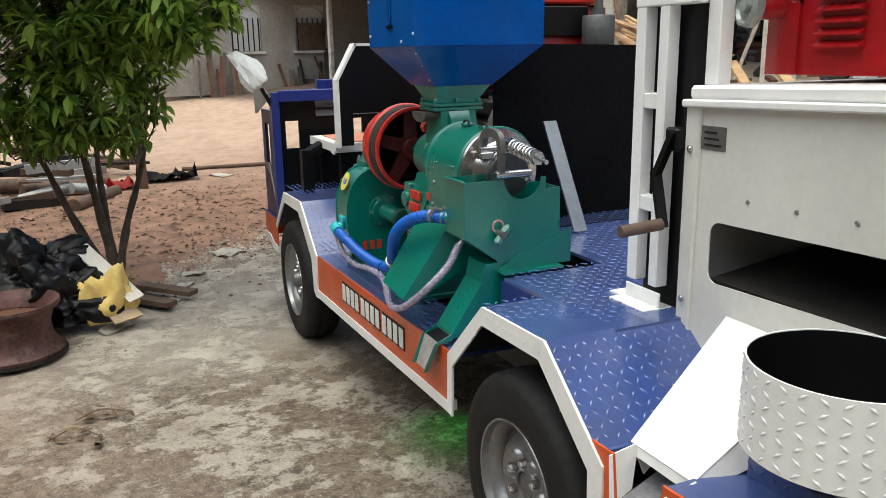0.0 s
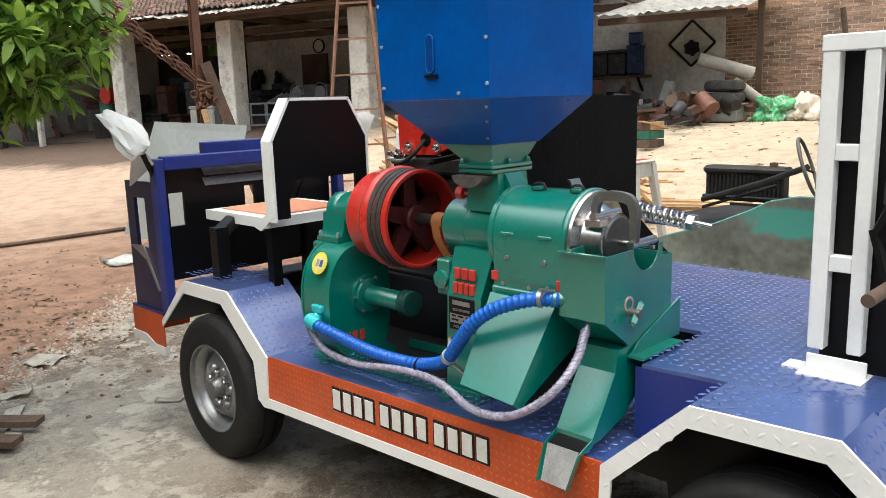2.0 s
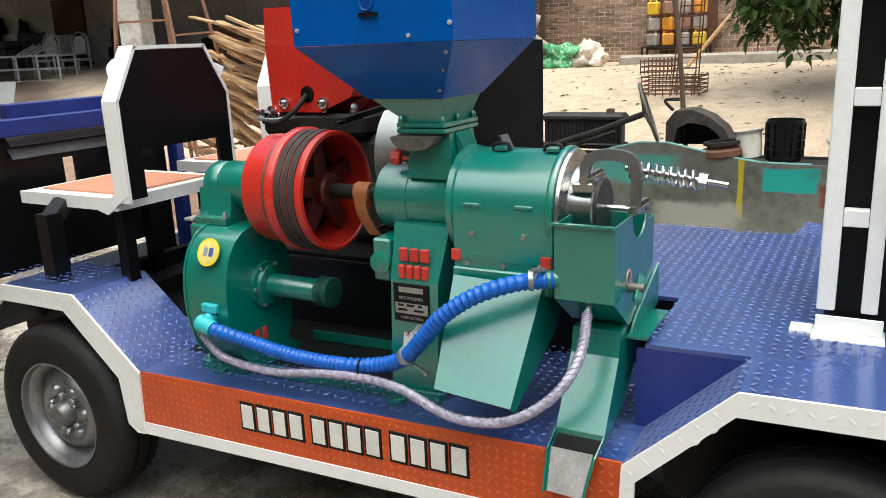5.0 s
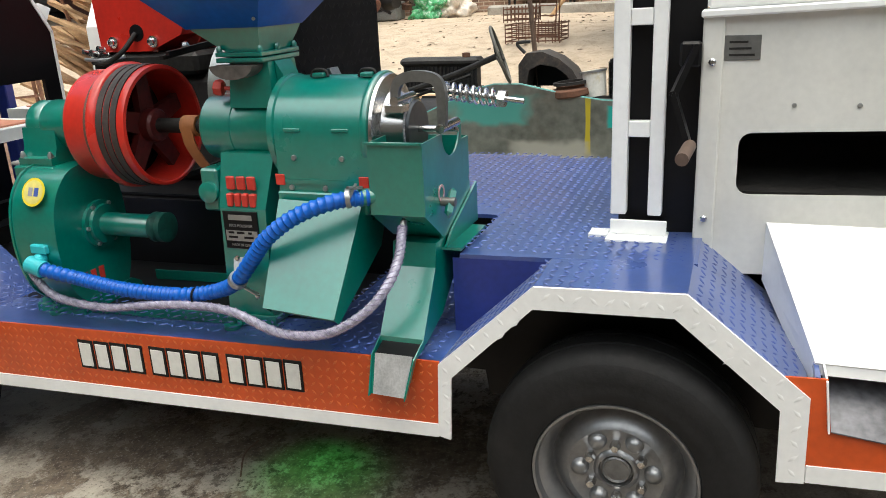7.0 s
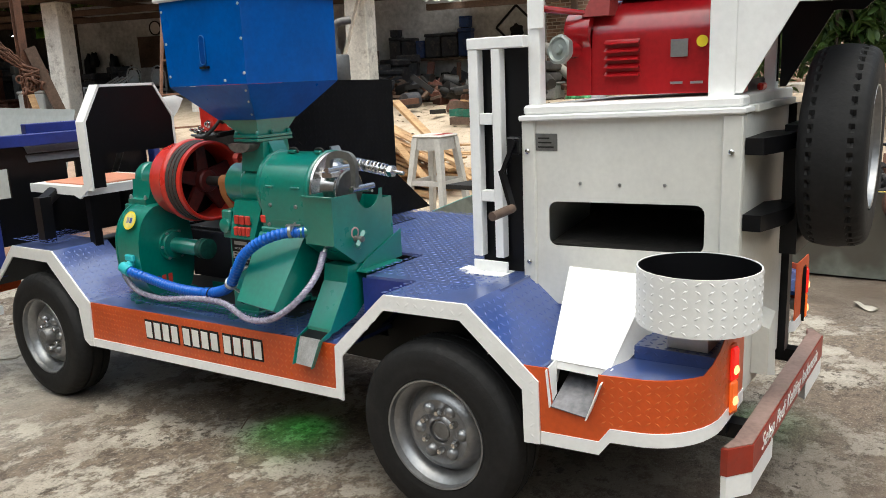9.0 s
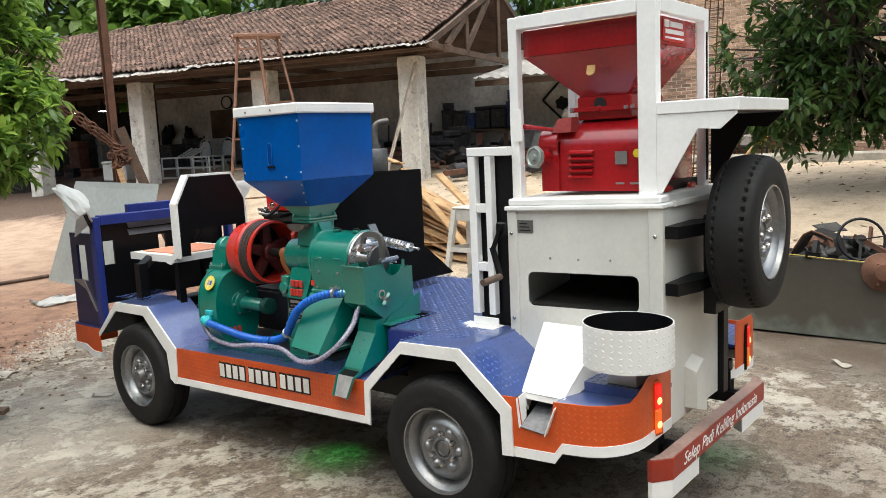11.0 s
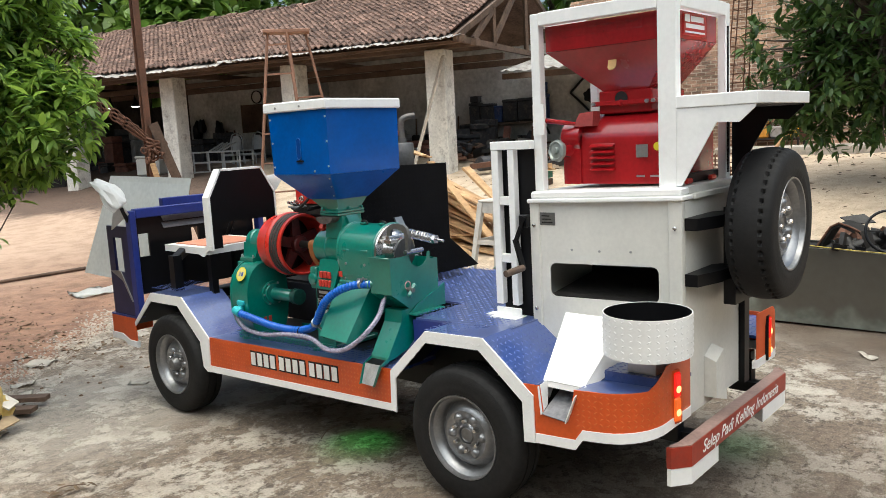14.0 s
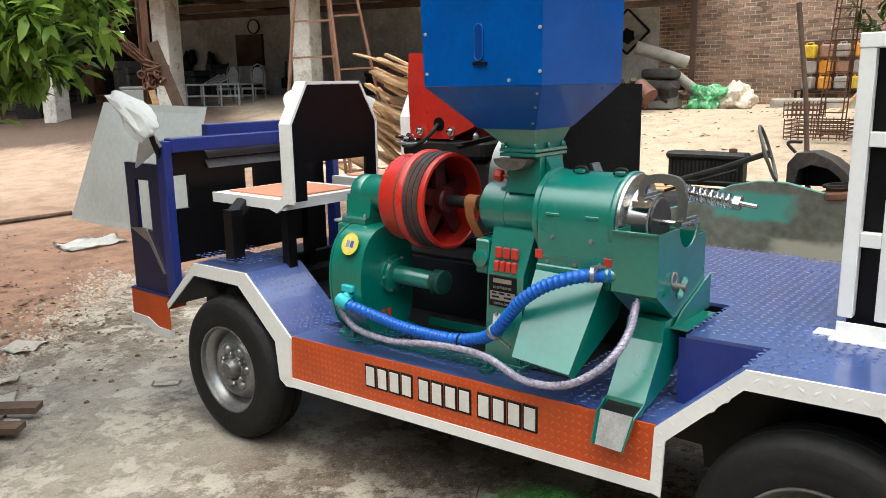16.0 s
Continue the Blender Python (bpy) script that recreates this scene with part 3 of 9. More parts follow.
def wheel(parent, at, side, name="wheel", tread=64, hub=0.0, bite=0.25, worn=False):
    """Road wheel with its axis along side; the visible face lies towards side."""
    w = new(name)
    w.empty_display_size = 0.05
    w.parent = parent
    w.location = Vector(at) - BASE[parent]
    BASE[w] = Vector(at)
    at = Vector(at)
    R, h = 0.325, 0.092
    prof = [(0.196, -h * 0.8), (0.21, -h), (0.255, -h * 1.06), (0.295, -h * 0.98), (0.314, -h * 0.83)]
    prof += [(0.321, -h * 0.72), (0.324, -h * 0.36), (0.316, -h * 0.34), (0.316, -h * 0.26), (R, -h * 0.24), (R, h * 0.24), (0.316, h * 0.26), (0.316, h * 0.34), (0.324, h * 0.36), (0.321, h * 0.72)]
    prof += [(0.314, h * 0.83), (0.306, h * 0.92), (0.3, h * 0.965), (0.297, h * 0.985), (0.27, h * 1.05), (0.255, h * 1.06), (0.235, h * 1.045), (0.23, h * 1.055), (0.215, h * 1.03), (0.2, h), (0.19, h * 0.8), (0.186, 0)]
    if worn:
        prof = [(0.196, -h * 0.8), (0.21, -h), (0.255, -h * 1.06), (0.293, -h * 0.98), (0.308, -h * 0.86), (0.316, -h * 0.68), (0.3175, -h * 0.6), (0.319, -h * 0.5), (0.323, -h * 0.2), (0.3235, 0), (0.323, h * 0.2), (0.319, h * 0.5), (0.3175, h * 0.58), (0.316, h * 0.68), (0.308, h * 0.86), (0.297, h * 0.985), (0.27, h * 1.05), (0.235, h * 1.045), (0.23, h * 1.055), (0.215, h * 1.03), (0.2, h), (0.19, h * 0.8), (0.186, 0)]
    cut = {6: 0.014, 12: 0.016, 13: 0.008} if worn else {4: 0.006, 5: 0.013, 14: 0.015, 15: 0.014, 16: 0.01, 17: 0.005}

    def wob(j, i):
        c = cut.get(j)
        if c is None:
            return 0
        return -c * bite if i % 3 == 0 else 0
    part("tyre", lathe(B(), prof, at, side, tread * 2 + 16, closed=True, wob=wob), RUBBER, w, "black rubber tyre with worn block tread")
    rim = [(0.19, -h * 0.85), (0.168, -h * 0.7), (0.155, -0.02), (0.16, 0.03), (0.17, h * 0.62), (0.186, h * 0.78), (0.19, h * 1.0), (0.196, h * 1.02), (0.198, h * 0.95), (0.196, h * 0.7)]
    part("rim", lathe(B(), rim, at, side, 56), SILVER, w, "silver painted steel rim")
    disc = [(0.161, 0.028), (0.155, 0.02), (0.145, 0.03), (0.132, 0.052), (0.115, 0.06), (0.098, 0.05), (0.085, 0.046), (0.055, 0.046), (0.05, 0.052), (0.042, 0.055), (0.04, 0.04), (0.0, 0.04)]
    part("wheel_disc", lathe(B(), disc, at, side, 56), SILVER, w)
    part("hub_cap", lathe(B(), [(0.036, 0.03), (0.036, 0.05), (0.032, 0.053), (0.028, 0.05), (0.0, 0.05)], at, side, 24), HUBGREY, w, "grey wheel hub")
    if hub:
        part("hub_nose", lathe(B(), [(0.05, 0.044), (0.046, 0.06), (0.042, 0.05 + hub * 0.7), (0.03, 0.05 + hub), (0.0, 0.052 + hub)], at, side, 24), HUBGREY, w, "grey protruding front hub")
    ax = Vector(side).normalized()
    u = ax.orthogonal().normalized()
    v = ax.cross(u)
    for k in range(6):
        a = k * 1.0472 + 0.82
        p = at + (u * math.cos(a) + v * math.sin(a)) * 0.088
        part("pressed_boss", lathe(B(), [(0.024, 0.044), (0.02, 0.058), (0.012, 0.066), (0.0, 0.069)], p, side, 16), SILVER, w)
        a = k * 1.0472 + 0.3
        p = at + (u * math.cos(a) + v * math.sin(a)) * 0.07
        part("wheel_nut", lathe(B(), [(0.013, 0.044), (0.013, 0.064), (0.009, 0.072), (0.0, 0.073)], p, side, 6), STEEL, w)
    return w


wheel(truck, (0.085, -0.035, 0.325), (-1, 0, 0))
wheel(truck, (0.06, 2.385, 0.303), (-1, 0, 0), hub=0.045)
wheel(truck, (W - 0.115, -0.03, 0.325), (1, 0, 0))
wheel(truck, (W - 0.105, 2.385, 0.303), (1, 0, 0))
wheel(truck, (0.83, -1.11, 1.24), (0.03, -1, 0), "spare_wheel", bite=1.0, worn=True)

# small green marker lamps under the chassis
GREENLENS = bpy.data.materials.new("green_lens")
GREENLENS.use_nodes = True
p = GREENLENS.node_tree.nodes["Principled BSDF"]
p.inputs["Base Color"].default_value, p.inputs["Emission Color"].default_value, p.inputs["Emission Strength"].default_value = (0.02, 0.5, 0.04, 1), (0.02, 1, 0.05, 1), 1.0
for x, y in ((0.26, 0.94), (1.42, -0.8)):
    ml = part("marker_lamp", box(B(), (x - 0.03, y - 0.03, 0.335), (x + 0.03, y + 0.03, 0.5), 0.004), BLACK, truck)
    part("green_lens", lathe(B(), [(0, 0), (0.02, 0), (0.016, 0.012), (0, 0.015)], (x, y, 0.335), (0, 0, -1), 14), GREENLENS, ml)

# rear body corner
def rear_line(n=9, r=0.2, y1=-0.93):
    """Outline of the rounded rear corner in plan, from the side to the back."""
    out = [(0.0, -0.45), (0.0, -0.665), (0.0, y1 + r)]
    out += [(r - r * math.cos(a), y1 + r - r * math.sin(a)) for a in [0.5 * math.pi * k / n for k in range(1, n + 1)]]
    return out + [(0.42, y1)]


def strip(line, lows, highs, d, mirror=False):
    """A bent sheet standing on a plan line."""
    bm = B()
    rows = []
    cx = sum(p[0] for p in line) / len(line)
    for (x, y), lo, hi in zip(line, lows, highs):
        xx = W - x if mirror else x
        dx = -d if mirror else d
        rows.append([bm.verts.new(q) for q in ((xx, y, lo), (xx, y, hi), (xx + dx, y + d * 0.6, hi), (xx + dx, y + d * 0.6, lo))])
    faces = []
    for a, b in zip(rows, rows[1:]):
        faces += [bm.faces.new((a[i], a[(i + 1) % 4], b[(i + 1) % 4], b[i])) for i in range(4)]
    faces += [bm.faces.new(rows[0]), bm.faces.new(rows[-1][::-1])]
    bmesh.ops.recalc_face_normals(bm, faces=faces)
    layer = bm.loops.layers.uv.verify()
    run = {}
    s = 0.0
    for i, p in enumerate(line):
        s += math.dist(p, line[i - 1]) if i else 0
        for v in rows[i]:
            run[v] = s
    for f in bm.faces:
        for lp in f.loops:
            lp[layer].uv = (run[lp.vert], lp.vert.co.z)
    return bm


line = rear_line()
low = [0.433, 0.445] + [0.498 + 0.002 * k for k in range(len(line) - 2)]
top = [0.643, 0.655] + [0.66 + 0.001 * k for k in range(len(line) - 6)] + [0.69, 0.72, 0.745, 0.75]
line2 = [(0.0, -0.63), (0.0, -0.665), (0.0, -0.70)] + line[2:]
low2 = [0.444, 0.492, 0.495] + low[2:]
top2 = [0.653, 0.655, 0.658] + top[2:]
trim_line, trim_low = [(0.0, -0.44)] + line2, [0.433] + low2
run_of = [sum(math.dist(a, b) for a, b in zip(line2[:k], line2[1:k + 1])) for k in range(len(line2))]
for mirror in (False, True):
    corner = part("rear_corner", strip(line2, low2, top2, 0.006, mirror), ORANGE, truck, keep_uv=True)
    lugs = ([], [])
    for i in range(int(run_of[-1] / 0.0265)):
        u = 0.016 + 0.0265 * i
        k = max(q for q in range(len(line2) - 1) if run_of[q] <= u)
        f = (u - run_of[k]) / (run_of[k + 1] - run_of[k])
        (xa, ya), (xb, yb) = line2[k], line2[k + 1]
        n_ = Vector((yb - ya, xa - xb, 0)).normalized()
        c_ = Vector((xa + (xb - xa) * f, ya + (yb - ya) * f, 0))
        lo_, hi_ = low2[k] + (low2[k + 1] - low2[k]) * f, top2[k] + (top2[k + 1] - top2[k]) * f
        for j in range(12):
            c_.z = 0.508 + 0.0225 * j
            if lo_ + 0.012 < c_.z < hi_ - 0.012 and not mirror and c_.x < 0.235:
                lug_at(*lugs, c_.copy(), (n_.cross(Vector((0, 0, 1))) + Vector((0, 0, 0.8 if (i + j) % 2 else -0.8))).normalized(), n_, 0.85, 0.8, 0.8)
    if lugs[0]:
        tread(lugs, ORANGE_PLATE, corner)
    out = [(x - 0.003 if x < 0.1 else x, y - 0.003) for x, y in trim_line]
    part("corner_trim", strip(out, [v - 0.04 for v in trim_low], [v + 0.002 for v in trim_low], 0.03, mirror), WHITE, truck, keep_uv=True)
part("corner_skirt", prism(B(), [(-0.44, 0.432), (-0.63, 0.444), (-0.63, 0.64), (-0.598, 0.512), (-0.481, 0.524), (-0.466, 0.643), (-0.382, 0.639), (-0.436, 0.594)], "x", 0.0, 0.006), ORANGE, truck)
part("corner_skirt", prism(B(), [(-0.44, 0.432), (-0.63, 0.444), (-0.63, 0.653), (-0.45, 0.6)], "x", W - 0.006, W), ORANGE_PLATE, truck)
bm = prism(B(), [(0.004, -0.452), (0.36, -0.452), (0.36, -0.63), (0.004, -0.63), *[(x + 0.005, y + 0.004) for x, y in line[1:]], (0.44, -0.926), (0.44, -0.895), (0.9, -0.895), (0.9, -0.442), (0.004, -0.442)], "z", 0.632, 0.647)
part("rear_step", rake(bm, -0.55), BLUE_PLATE, truck)
bm = prism(B(), [(0.182, -0.668), (0.182, -0.912), (0.2, -0.922), (0.419, -0.922), (0.419, -0.668)], "z", 0.652, 0.694)
part("step_box", bm, BLUE_PLATE, truck)
bm = prism(B(), [(W - 0.004, -0.452), *[(W - x - 0.005, y + 0.004) for x, y in line[1:]], (W - 0.36, -0.452)], "z", 0.625, 0.64)
part("rear_step", bm, BLUE_PLATE, truck)

TAIL_RED = bpy.data.materials.new("tail_lamp_red")
TAIL_RED.use_nodes = True
p = TAIL_RED.node_tree.nodes["Principled BSDF"]
p.inputs["Base Color"].default_value, p.inputs["Roughness"].default_value = (0.4, 0.006, 0.004, 1), 0.1
p.inputs["Emission Color"].default_value, p.inputs["Emission Strength"].default_value = (1.0, 0.015, 0.008, 1), 0.45
TAIL_BULB = TAIL_RED.copy()
TAIL_BULB.name = "tail_bulb"
p = TAIL_BULB.node_tree.nodes["Principled BSDF"]
p.inputs["Emission Color"].default_value, p.inputs["Emission Strength"].default_value = (1.0, 0.32, 0.12, 1), 2.2
TAIL_AMBER = TAIL_RED.copy()
TAIL_AMBER.name = "tail_lamp_amber"
p = TAIL_AMBER.node_tree.nodes["Principled BSDF"]
p.inputs["Base Color"].default_value, p.inputs["Emission Color"].default_value = (0.75, 0.12, 0.015, 1), (1.0, 0.16, 0.015, 1)
p.inputs["Emission Strength"].default_value = 0.25
for s in (1, -1):
    o = Matrix.Translation((W / 2, 0, 0)) @ Matrix.Diagonal((s, 1, 1, 1)) @ Matrix.Translation((-W / 2, 0, 0))
    turn = Matrix.Translation((0.28, -0.921, 0.6)) @ Matrix.Rotation(radians(-14), 4, "Z")
    bm = prism(B(), [(-0.033, -0.11), (0.034, -0.11), (0.032, 0.06), (0.018, 0.112), (-0.028, 0.112), (-0.032, 0.08)], "y", -0.016, 0.0)
    bmesh.ops.transform(bm, matrix=o @ turn, verts=bm.verts)
    lamp = part("tail_light", bm, ORANGE if s > 0 else BLACK, truck, "lit red and amber tail light")
    part("red_lens", box(B(), (-0.02, -0.027, 0.001), (0.019, -0.012, 0.104), 0.006, o @ turn), TAIL_RED, lamp)
    part("amber_lens", box(B(), (-0.02, -0.026, -0.1), (0.019, -0.012, -0.001), 0.006, o @ turn), TAIL_AMBER, lamp)
    for z, m_ in ((0.035, TAIL_BULB), (-0.062, TAIL_BULB)):
        bm = lathe(B(), [(0, 0), (0.012, 0), (0.015, 0.003), (0.01, 0.007), (0, 0.008)], (-0.001, -0.025, z), (0, -1, 0), 16)
        bmesh.ops.transform(bm, matrix=o @ turn, verts=bm.verts)
        part("bulb_glow", bm, m_, lamp, "glowing bulb behind the lens")

# bumper
BUMPER = mat("bumper_red", (0.3, 0.028, 0.012), 0.42, var=0.12, dirt=0.2, dirt_col=(0.2, 0.1, 0.08))
bumper = part("bumper", prism(B(), [(0.18, -0.955), (0.25, -1.01), (1.37, -1.01), (1.44, -0.955), (1.44, -0.935), (1.36, -0.95), (0.26, -0.95), (0.18, -0.935)], "z", 0.335, 0.42), BUMPER, truck, "dull red steel bumper with white script")
part("bumper_lip", prism(B(), [(0.18, -0.953), (0.25, -1.008), (0.52, -1.008), (0.47, -0.952), (0.26, -0.952), (0.18, -0.937)], "z", 0.262, 0.333), WHITE, bumper)
part("bumper_lip", prism(B(), [(1.1, -0.952), (1.05, -1.008), (1.37, -1.008), (1.44, -0.953), (1.44, -0.937), (1.36, -0.952)], "z", 0.262, 0.333), WHITE, bumper)
part("bumper_top", prism(B(), [(0.19, -0.953), (0.252, -1.006), (1.368, -1.006), (1.43, -0.953), (1.43, -0.94), (1.36, -0.952), (0.26, -0.952), (0.19, -0.94)], "z", 0.4205, 0.4235), mat("dusty_bumper_top", (0.32, 0.22, 0.19), 0.7, var=0.15, dirt=0.4), bumper, "pale dusty top of the bumper")
for x in (0.42, 1.2):
    part("bumper_bracket", box(B(), (x - 0.03, -0.95, 0.36), (x + 0.03, -0.8, 0.41)), BLACK, bumper)


def lettering(name, text, height, m, material, parent, shear=0.0, width=None):
    """Flat raised writing from the built-in font, at the pose m."""
    cu = bpy.data.curves.new(name, "FONT")
    cu.body, cu.size, cu.extrude, cu.shear, cu.align_x, cu.align_y = text, height, 0.0006, shear, "CENTER", "CENTER"
    tmp = bpy.data.objects.new(name, cu)
    scene.collection.objects.link(tmp)
    bpy.context.view_layer.update()
    me = bpy.data.meshes.new_from_object(tmp.evaluated_get(bpy.context.evaluated_depsgraph_get()))
    bpy.data.objects.remove(tmp)
    if width:
        xs = [v.co.x for v in me.vertices]
        me.transform(Matrix.Diagonal((width / (max(xs) - min(xs)), 1, 1, 1)))
    me.transform(Matrix.Translation(-BASE[parent]) @ m)
    me.materials.clear()
    me.materials.append(material)
    ob = new(name, me)
    ob.parent = parent
    BASE[ob] = BASE[parent]
    return ob


lettering("bumper_script", "Selep Padi Keliling Indonesia", 0.075, pose(0.8, -1.0112, 0.378, 90, 0, 0), WHITE, bumper, shear=0.35, width=0.9)

# white plain bars on the skirt
NUMWHITE = mat("number_white", (0.75, 0.74, 0.7), 0.5, var=0.05, dirt=0.25)
for s, x in ((1, 0.0),):
    for g in range(3):
        for k in range(4):
            y = 1.518 - g * 0.262 - k * 0.0605
            z = 0.417 + 0.03 * (1.55 - y)
            back = part("number_outline", box(B(), (-0.0035, y - 0.0285, z), (0.0, y + 0.0285, z + 0.092), 0.002), BLACK, truck)
            part("number_bar", box(B(), (-0.006, y - 0.021, z + 0.009), (-0.003, y + 0.021, z + 0.083), 0.001), NUMWHITE, back)

# front end: cowl, posts, dash wall
part("front_corner", box(B(), (0.0, 2.87, 0.385), (0.005, 3.2, 0.545)), ORANGE, truck)
part("front_corner", box(B(), (0.006, 3.2, 0.385), (0.3, 3.205, 0.545)), ORANGE, truck)
part("front_ledge", box(B(), (0.0, 2.86, 0.546), (0.3, 3.2, 0.556)), BLUE_FLAT, truck)
part("front_trim", prism(B(), [(2.87, 0.384), (2.87, 0.34), (2.99, 0.345), (3.06, 0.375), (3.21, 0.375), (3.21, 0.42), (3.06, 0.42), (2.97, 0.384)], "x", -0.006, 0.02), WHITE, truck)
bm = B()
for lo, hi in (((2.87, 0.557), (3.17, 0.86)), ((2.87, 0.86), (2.97, 1.1)), ((3.09, 0.86), (3.17, 1.1)), ((2.87, 1.1), (3.17, 1.18))):
    box(bm, (0.012, lo[0], lo[1]), (0.03, hi[0], hi[1]))
part("cowl_panel", bm, NAVY, truck)
part("cowl_strip", prism(B(), [(3.16, 0.86), (3.02, 0.87), (2.88, 0.66), (2.9, 0.66), (3.0, 0.8)], "x", 0.006, 0.011), ZINC, truck)
part("cowl_post", box(B(), (0.0, 2.8, 0.557), (0.045, 2.866, 1.29), 0.004), BLUE_FLAT, truck)
part("cowl_post", box(B(), (1.035, 2.8, 0.557), (1.08, 2.866, 1.29), 0.004), BLUE_FLAT, truck)
part("cowl_rail", box(B(), (0.046, 2.8, 1.235), (1.034, 2.862, 1.3), 0.004), BLUE_FLAT, truck)
part("cowl_top", box(B(), (0.29, 2.868, 1.29), (0.84, 2.92, 1.352), 0.004), BLUE_FLAT, truck)
for lo, hi in (((0.046, 0.96), (0.09, 1.12)), ((0.17, 0.96), (0.5, 1.12)), ((0.046, 1.12), (0.9, 1.234)), ((0.046, 0.7), (0.9, 0.96)), ((0.56, 0.96), (0.9, 1.12)), ((0.9, 0.6), (1.034, 1.234))):
    part("dash_panel", box(B(), (lo[0], 2.88, lo[1]), (hi[0], 2.9, hi[1])), BLACK, truck)
LOUVRE = mat("dull_grey_louvre", (0.2, 0.2, 0.215), 0.4, metal=0.3, var=0.12)
for k in range(2):
    part("dash_louvre", slab(B(), [(0.27, 2.85, 1.145 + 0.05 * k), (0.84, 2.85, 1.145 + 0.05 * k), (0.84, 2.878, 1.182 + 0.05 * k), (0.27, 2.878, 1.182 + 0.05 * k)], 0.004), LOUVRE, truck)
part("front_floor", box(B(), (0.31, 1.98, 0.6), (W - 0.31, 3.1, 0.615)), BLACK, truck)
for y in (2.3, 2.62):
    part("floor_beam", box(B(), (0.3, y, 0.615), (W - 0.3, y + 0.05, 0.68)), BLACK, truck)
# grey steering column and wheel
wheel_tilt = Vector((0, -0.55, 0.83))
part("steering_column", rod(B(), (0.78, 2.9, 0.95), (0.78, 2.62, 1.37), 0.018), DARK, truck)
part("steering_wheel", lathe(B(), [(0.18 + 0.013 * math.cos(a), 0.013 * math.sin(a)) for a in [k * 0.7854 for k in range(8)]], (0.78, 2.6, 1.4), wheel_tilt, 36, closed=True), WHITE, truck, "pale steering wheel wrapped in plastic")

# pedals and lever rods in the dark foot well
PEDAL = mat("worn_pedal_steel", (0.34, 0.34, 0.33), 0.5, metal=0.5, var=0.2)
for x, y, z in ((0.36, 2.02, 0.95), (0.5, 2.03, 0.97), (0.42, 2.1, 0.8)):
    ped = part("pedal", box(B(), (x - 0.035, y - 0.02, z), (x + 0.035, y + 0.02, z + 0.012), 0.004), PEDAL, truck, "pale worn steel pedal")
    part("pedal_rod", tube(B(), curve_pts([(x, y, z), (x + 0.02, y + 0.02, z - 0.1), (x + 0.03, y + 0.01, z - 0.2), (x + 0.03, y, 0.62)], 6), 0.008), PEDAL, ped)
for k in range(3):
    x = 0.62 + 0.06 * k
    part("cable", tube(B(), curve_pts([(x, 2.0, 0.63), (x - 0.03, 2.05, 0.8), (x + 0.05 - 0.04 * k, 2.02, 0.93), (x + 0.02, 2.1, 1.0)], 8), 0.006), (DARK, PEDAL, BLACK)[k], truck)

# seats
SEATPAD = mat("seat_peach_primer", (0.62, 0.26, 0.16), 0.6, var=0.06)
for x0 in (0.19, 0.95):
    seat = thing("driver_seat", "black steel seat frame with white edges and peach seat board", "seat", (x0 + 0.26, 2.3, 0.615), group="truck seats")
    x1 = x0 + 0.52
    back = [(x0, 1.03), (x0, 1.37), (x0 + 0.1, 1.545), (x1 - 0.1, 1.545), (x1, 1.37), (x1, 1.03), (x1 - 0.07, 1.03), (x1 - 0.07, 1.2), (x0 + 0.07, 1.2), (x0 + 0.07, 1.03)]
    part("backrest", prism(B(), [((x0 + x1) / 2 + (a - (x0 + x1) / 2) * 0.95, 1.25 + (b - 1.25) * 0.95) for a, b in back], "y", 2.136, 2.15), BLACK, seat)
    for (a, b) in zip(back[:5], back[1:6]):
        bm = B()
        c = Vector(((x0 + x1) / 2, 0, 1.25))
        slab(bm, [(a[0], 2.134, a[1]), (b[0], 2.134, b[1]), (b[0], 2.205, b[1]), (a[0], 2.205, a[1])], 0.012)
        part("edge_strip", bm, WHITE, seat)
    bm = prism(B(), [(2.205, 1.0), (2.205, 1.045), (2.72, 1.045), (2.72, 1.0)], "x", x0, x0 + 0.012)
    part("side_strip", bm, WHITE, seat)
    part("side_strip", prism(B(), [(2.205, 1.0), (2.205, 1.045), (2.72, 1.045), (2.72, 1.0)], "x", x1 - 0.012, x1), WHITE, seat)
    part("side_gusset", prism(B(), [(2.135, 1.06), (2.205, 1.06), (2.3, 1.0), (2.25, 0.985)], "x", x0 - 0.002, x0 + 0.01), WHITE, seat)
    part("seat_frame", box(B(), (x0 + 0.012, 2.2, 1.0), (x1 - 0.012, 2.72, 1.044)), WHITE, seat)
    part("seat_board", box(B(), (x0 + 0.06, 2.25, 1.044), (x1 - 0.06, 2.67, 1.05)), SEATPAD, seat)
    for (x, y) in ((x0 + 0.03, 2.6), (x1 - 0.05, 2.6), (x0 + 0.03, 2.22), (x1 - 0.05, 2.22)):
        part("leg", box(B(), (x, y, 0.616), (x + 0.045, y + 0.045, 1.0)), BLACK, seat)
part("seat_post", box(B(), (0.06, 2.4, 0.77), (0.12, 2.46, 1.0)), BLACK, truck)
part("seat_post", bar(B(), (0.09, 2.43, 0.97), (0.2, 2.5, 1.01), 0.05), BLACK, truck)

# black screen across the deck before the engine
bm = prism(B(), [(0.52, 0.8), (0.52, 1.525), (1.29, 1.51), (1.29, 1.02), (1.58, 0.8)], "y", 1.086, 1.092)
part("engine_screen", bm, BLACK_PLATE, truck, "black tread plate screen")
part("screen_edge", box(B(), (1.27, 1.093, 0.8), (1.29, 1.13, 1.51)), BLACK, truck)
part("screen_edge", box(B(), (0.52, 1.093, 1.49), (1.27, 1.13, 1.505)), BLACK, truck)
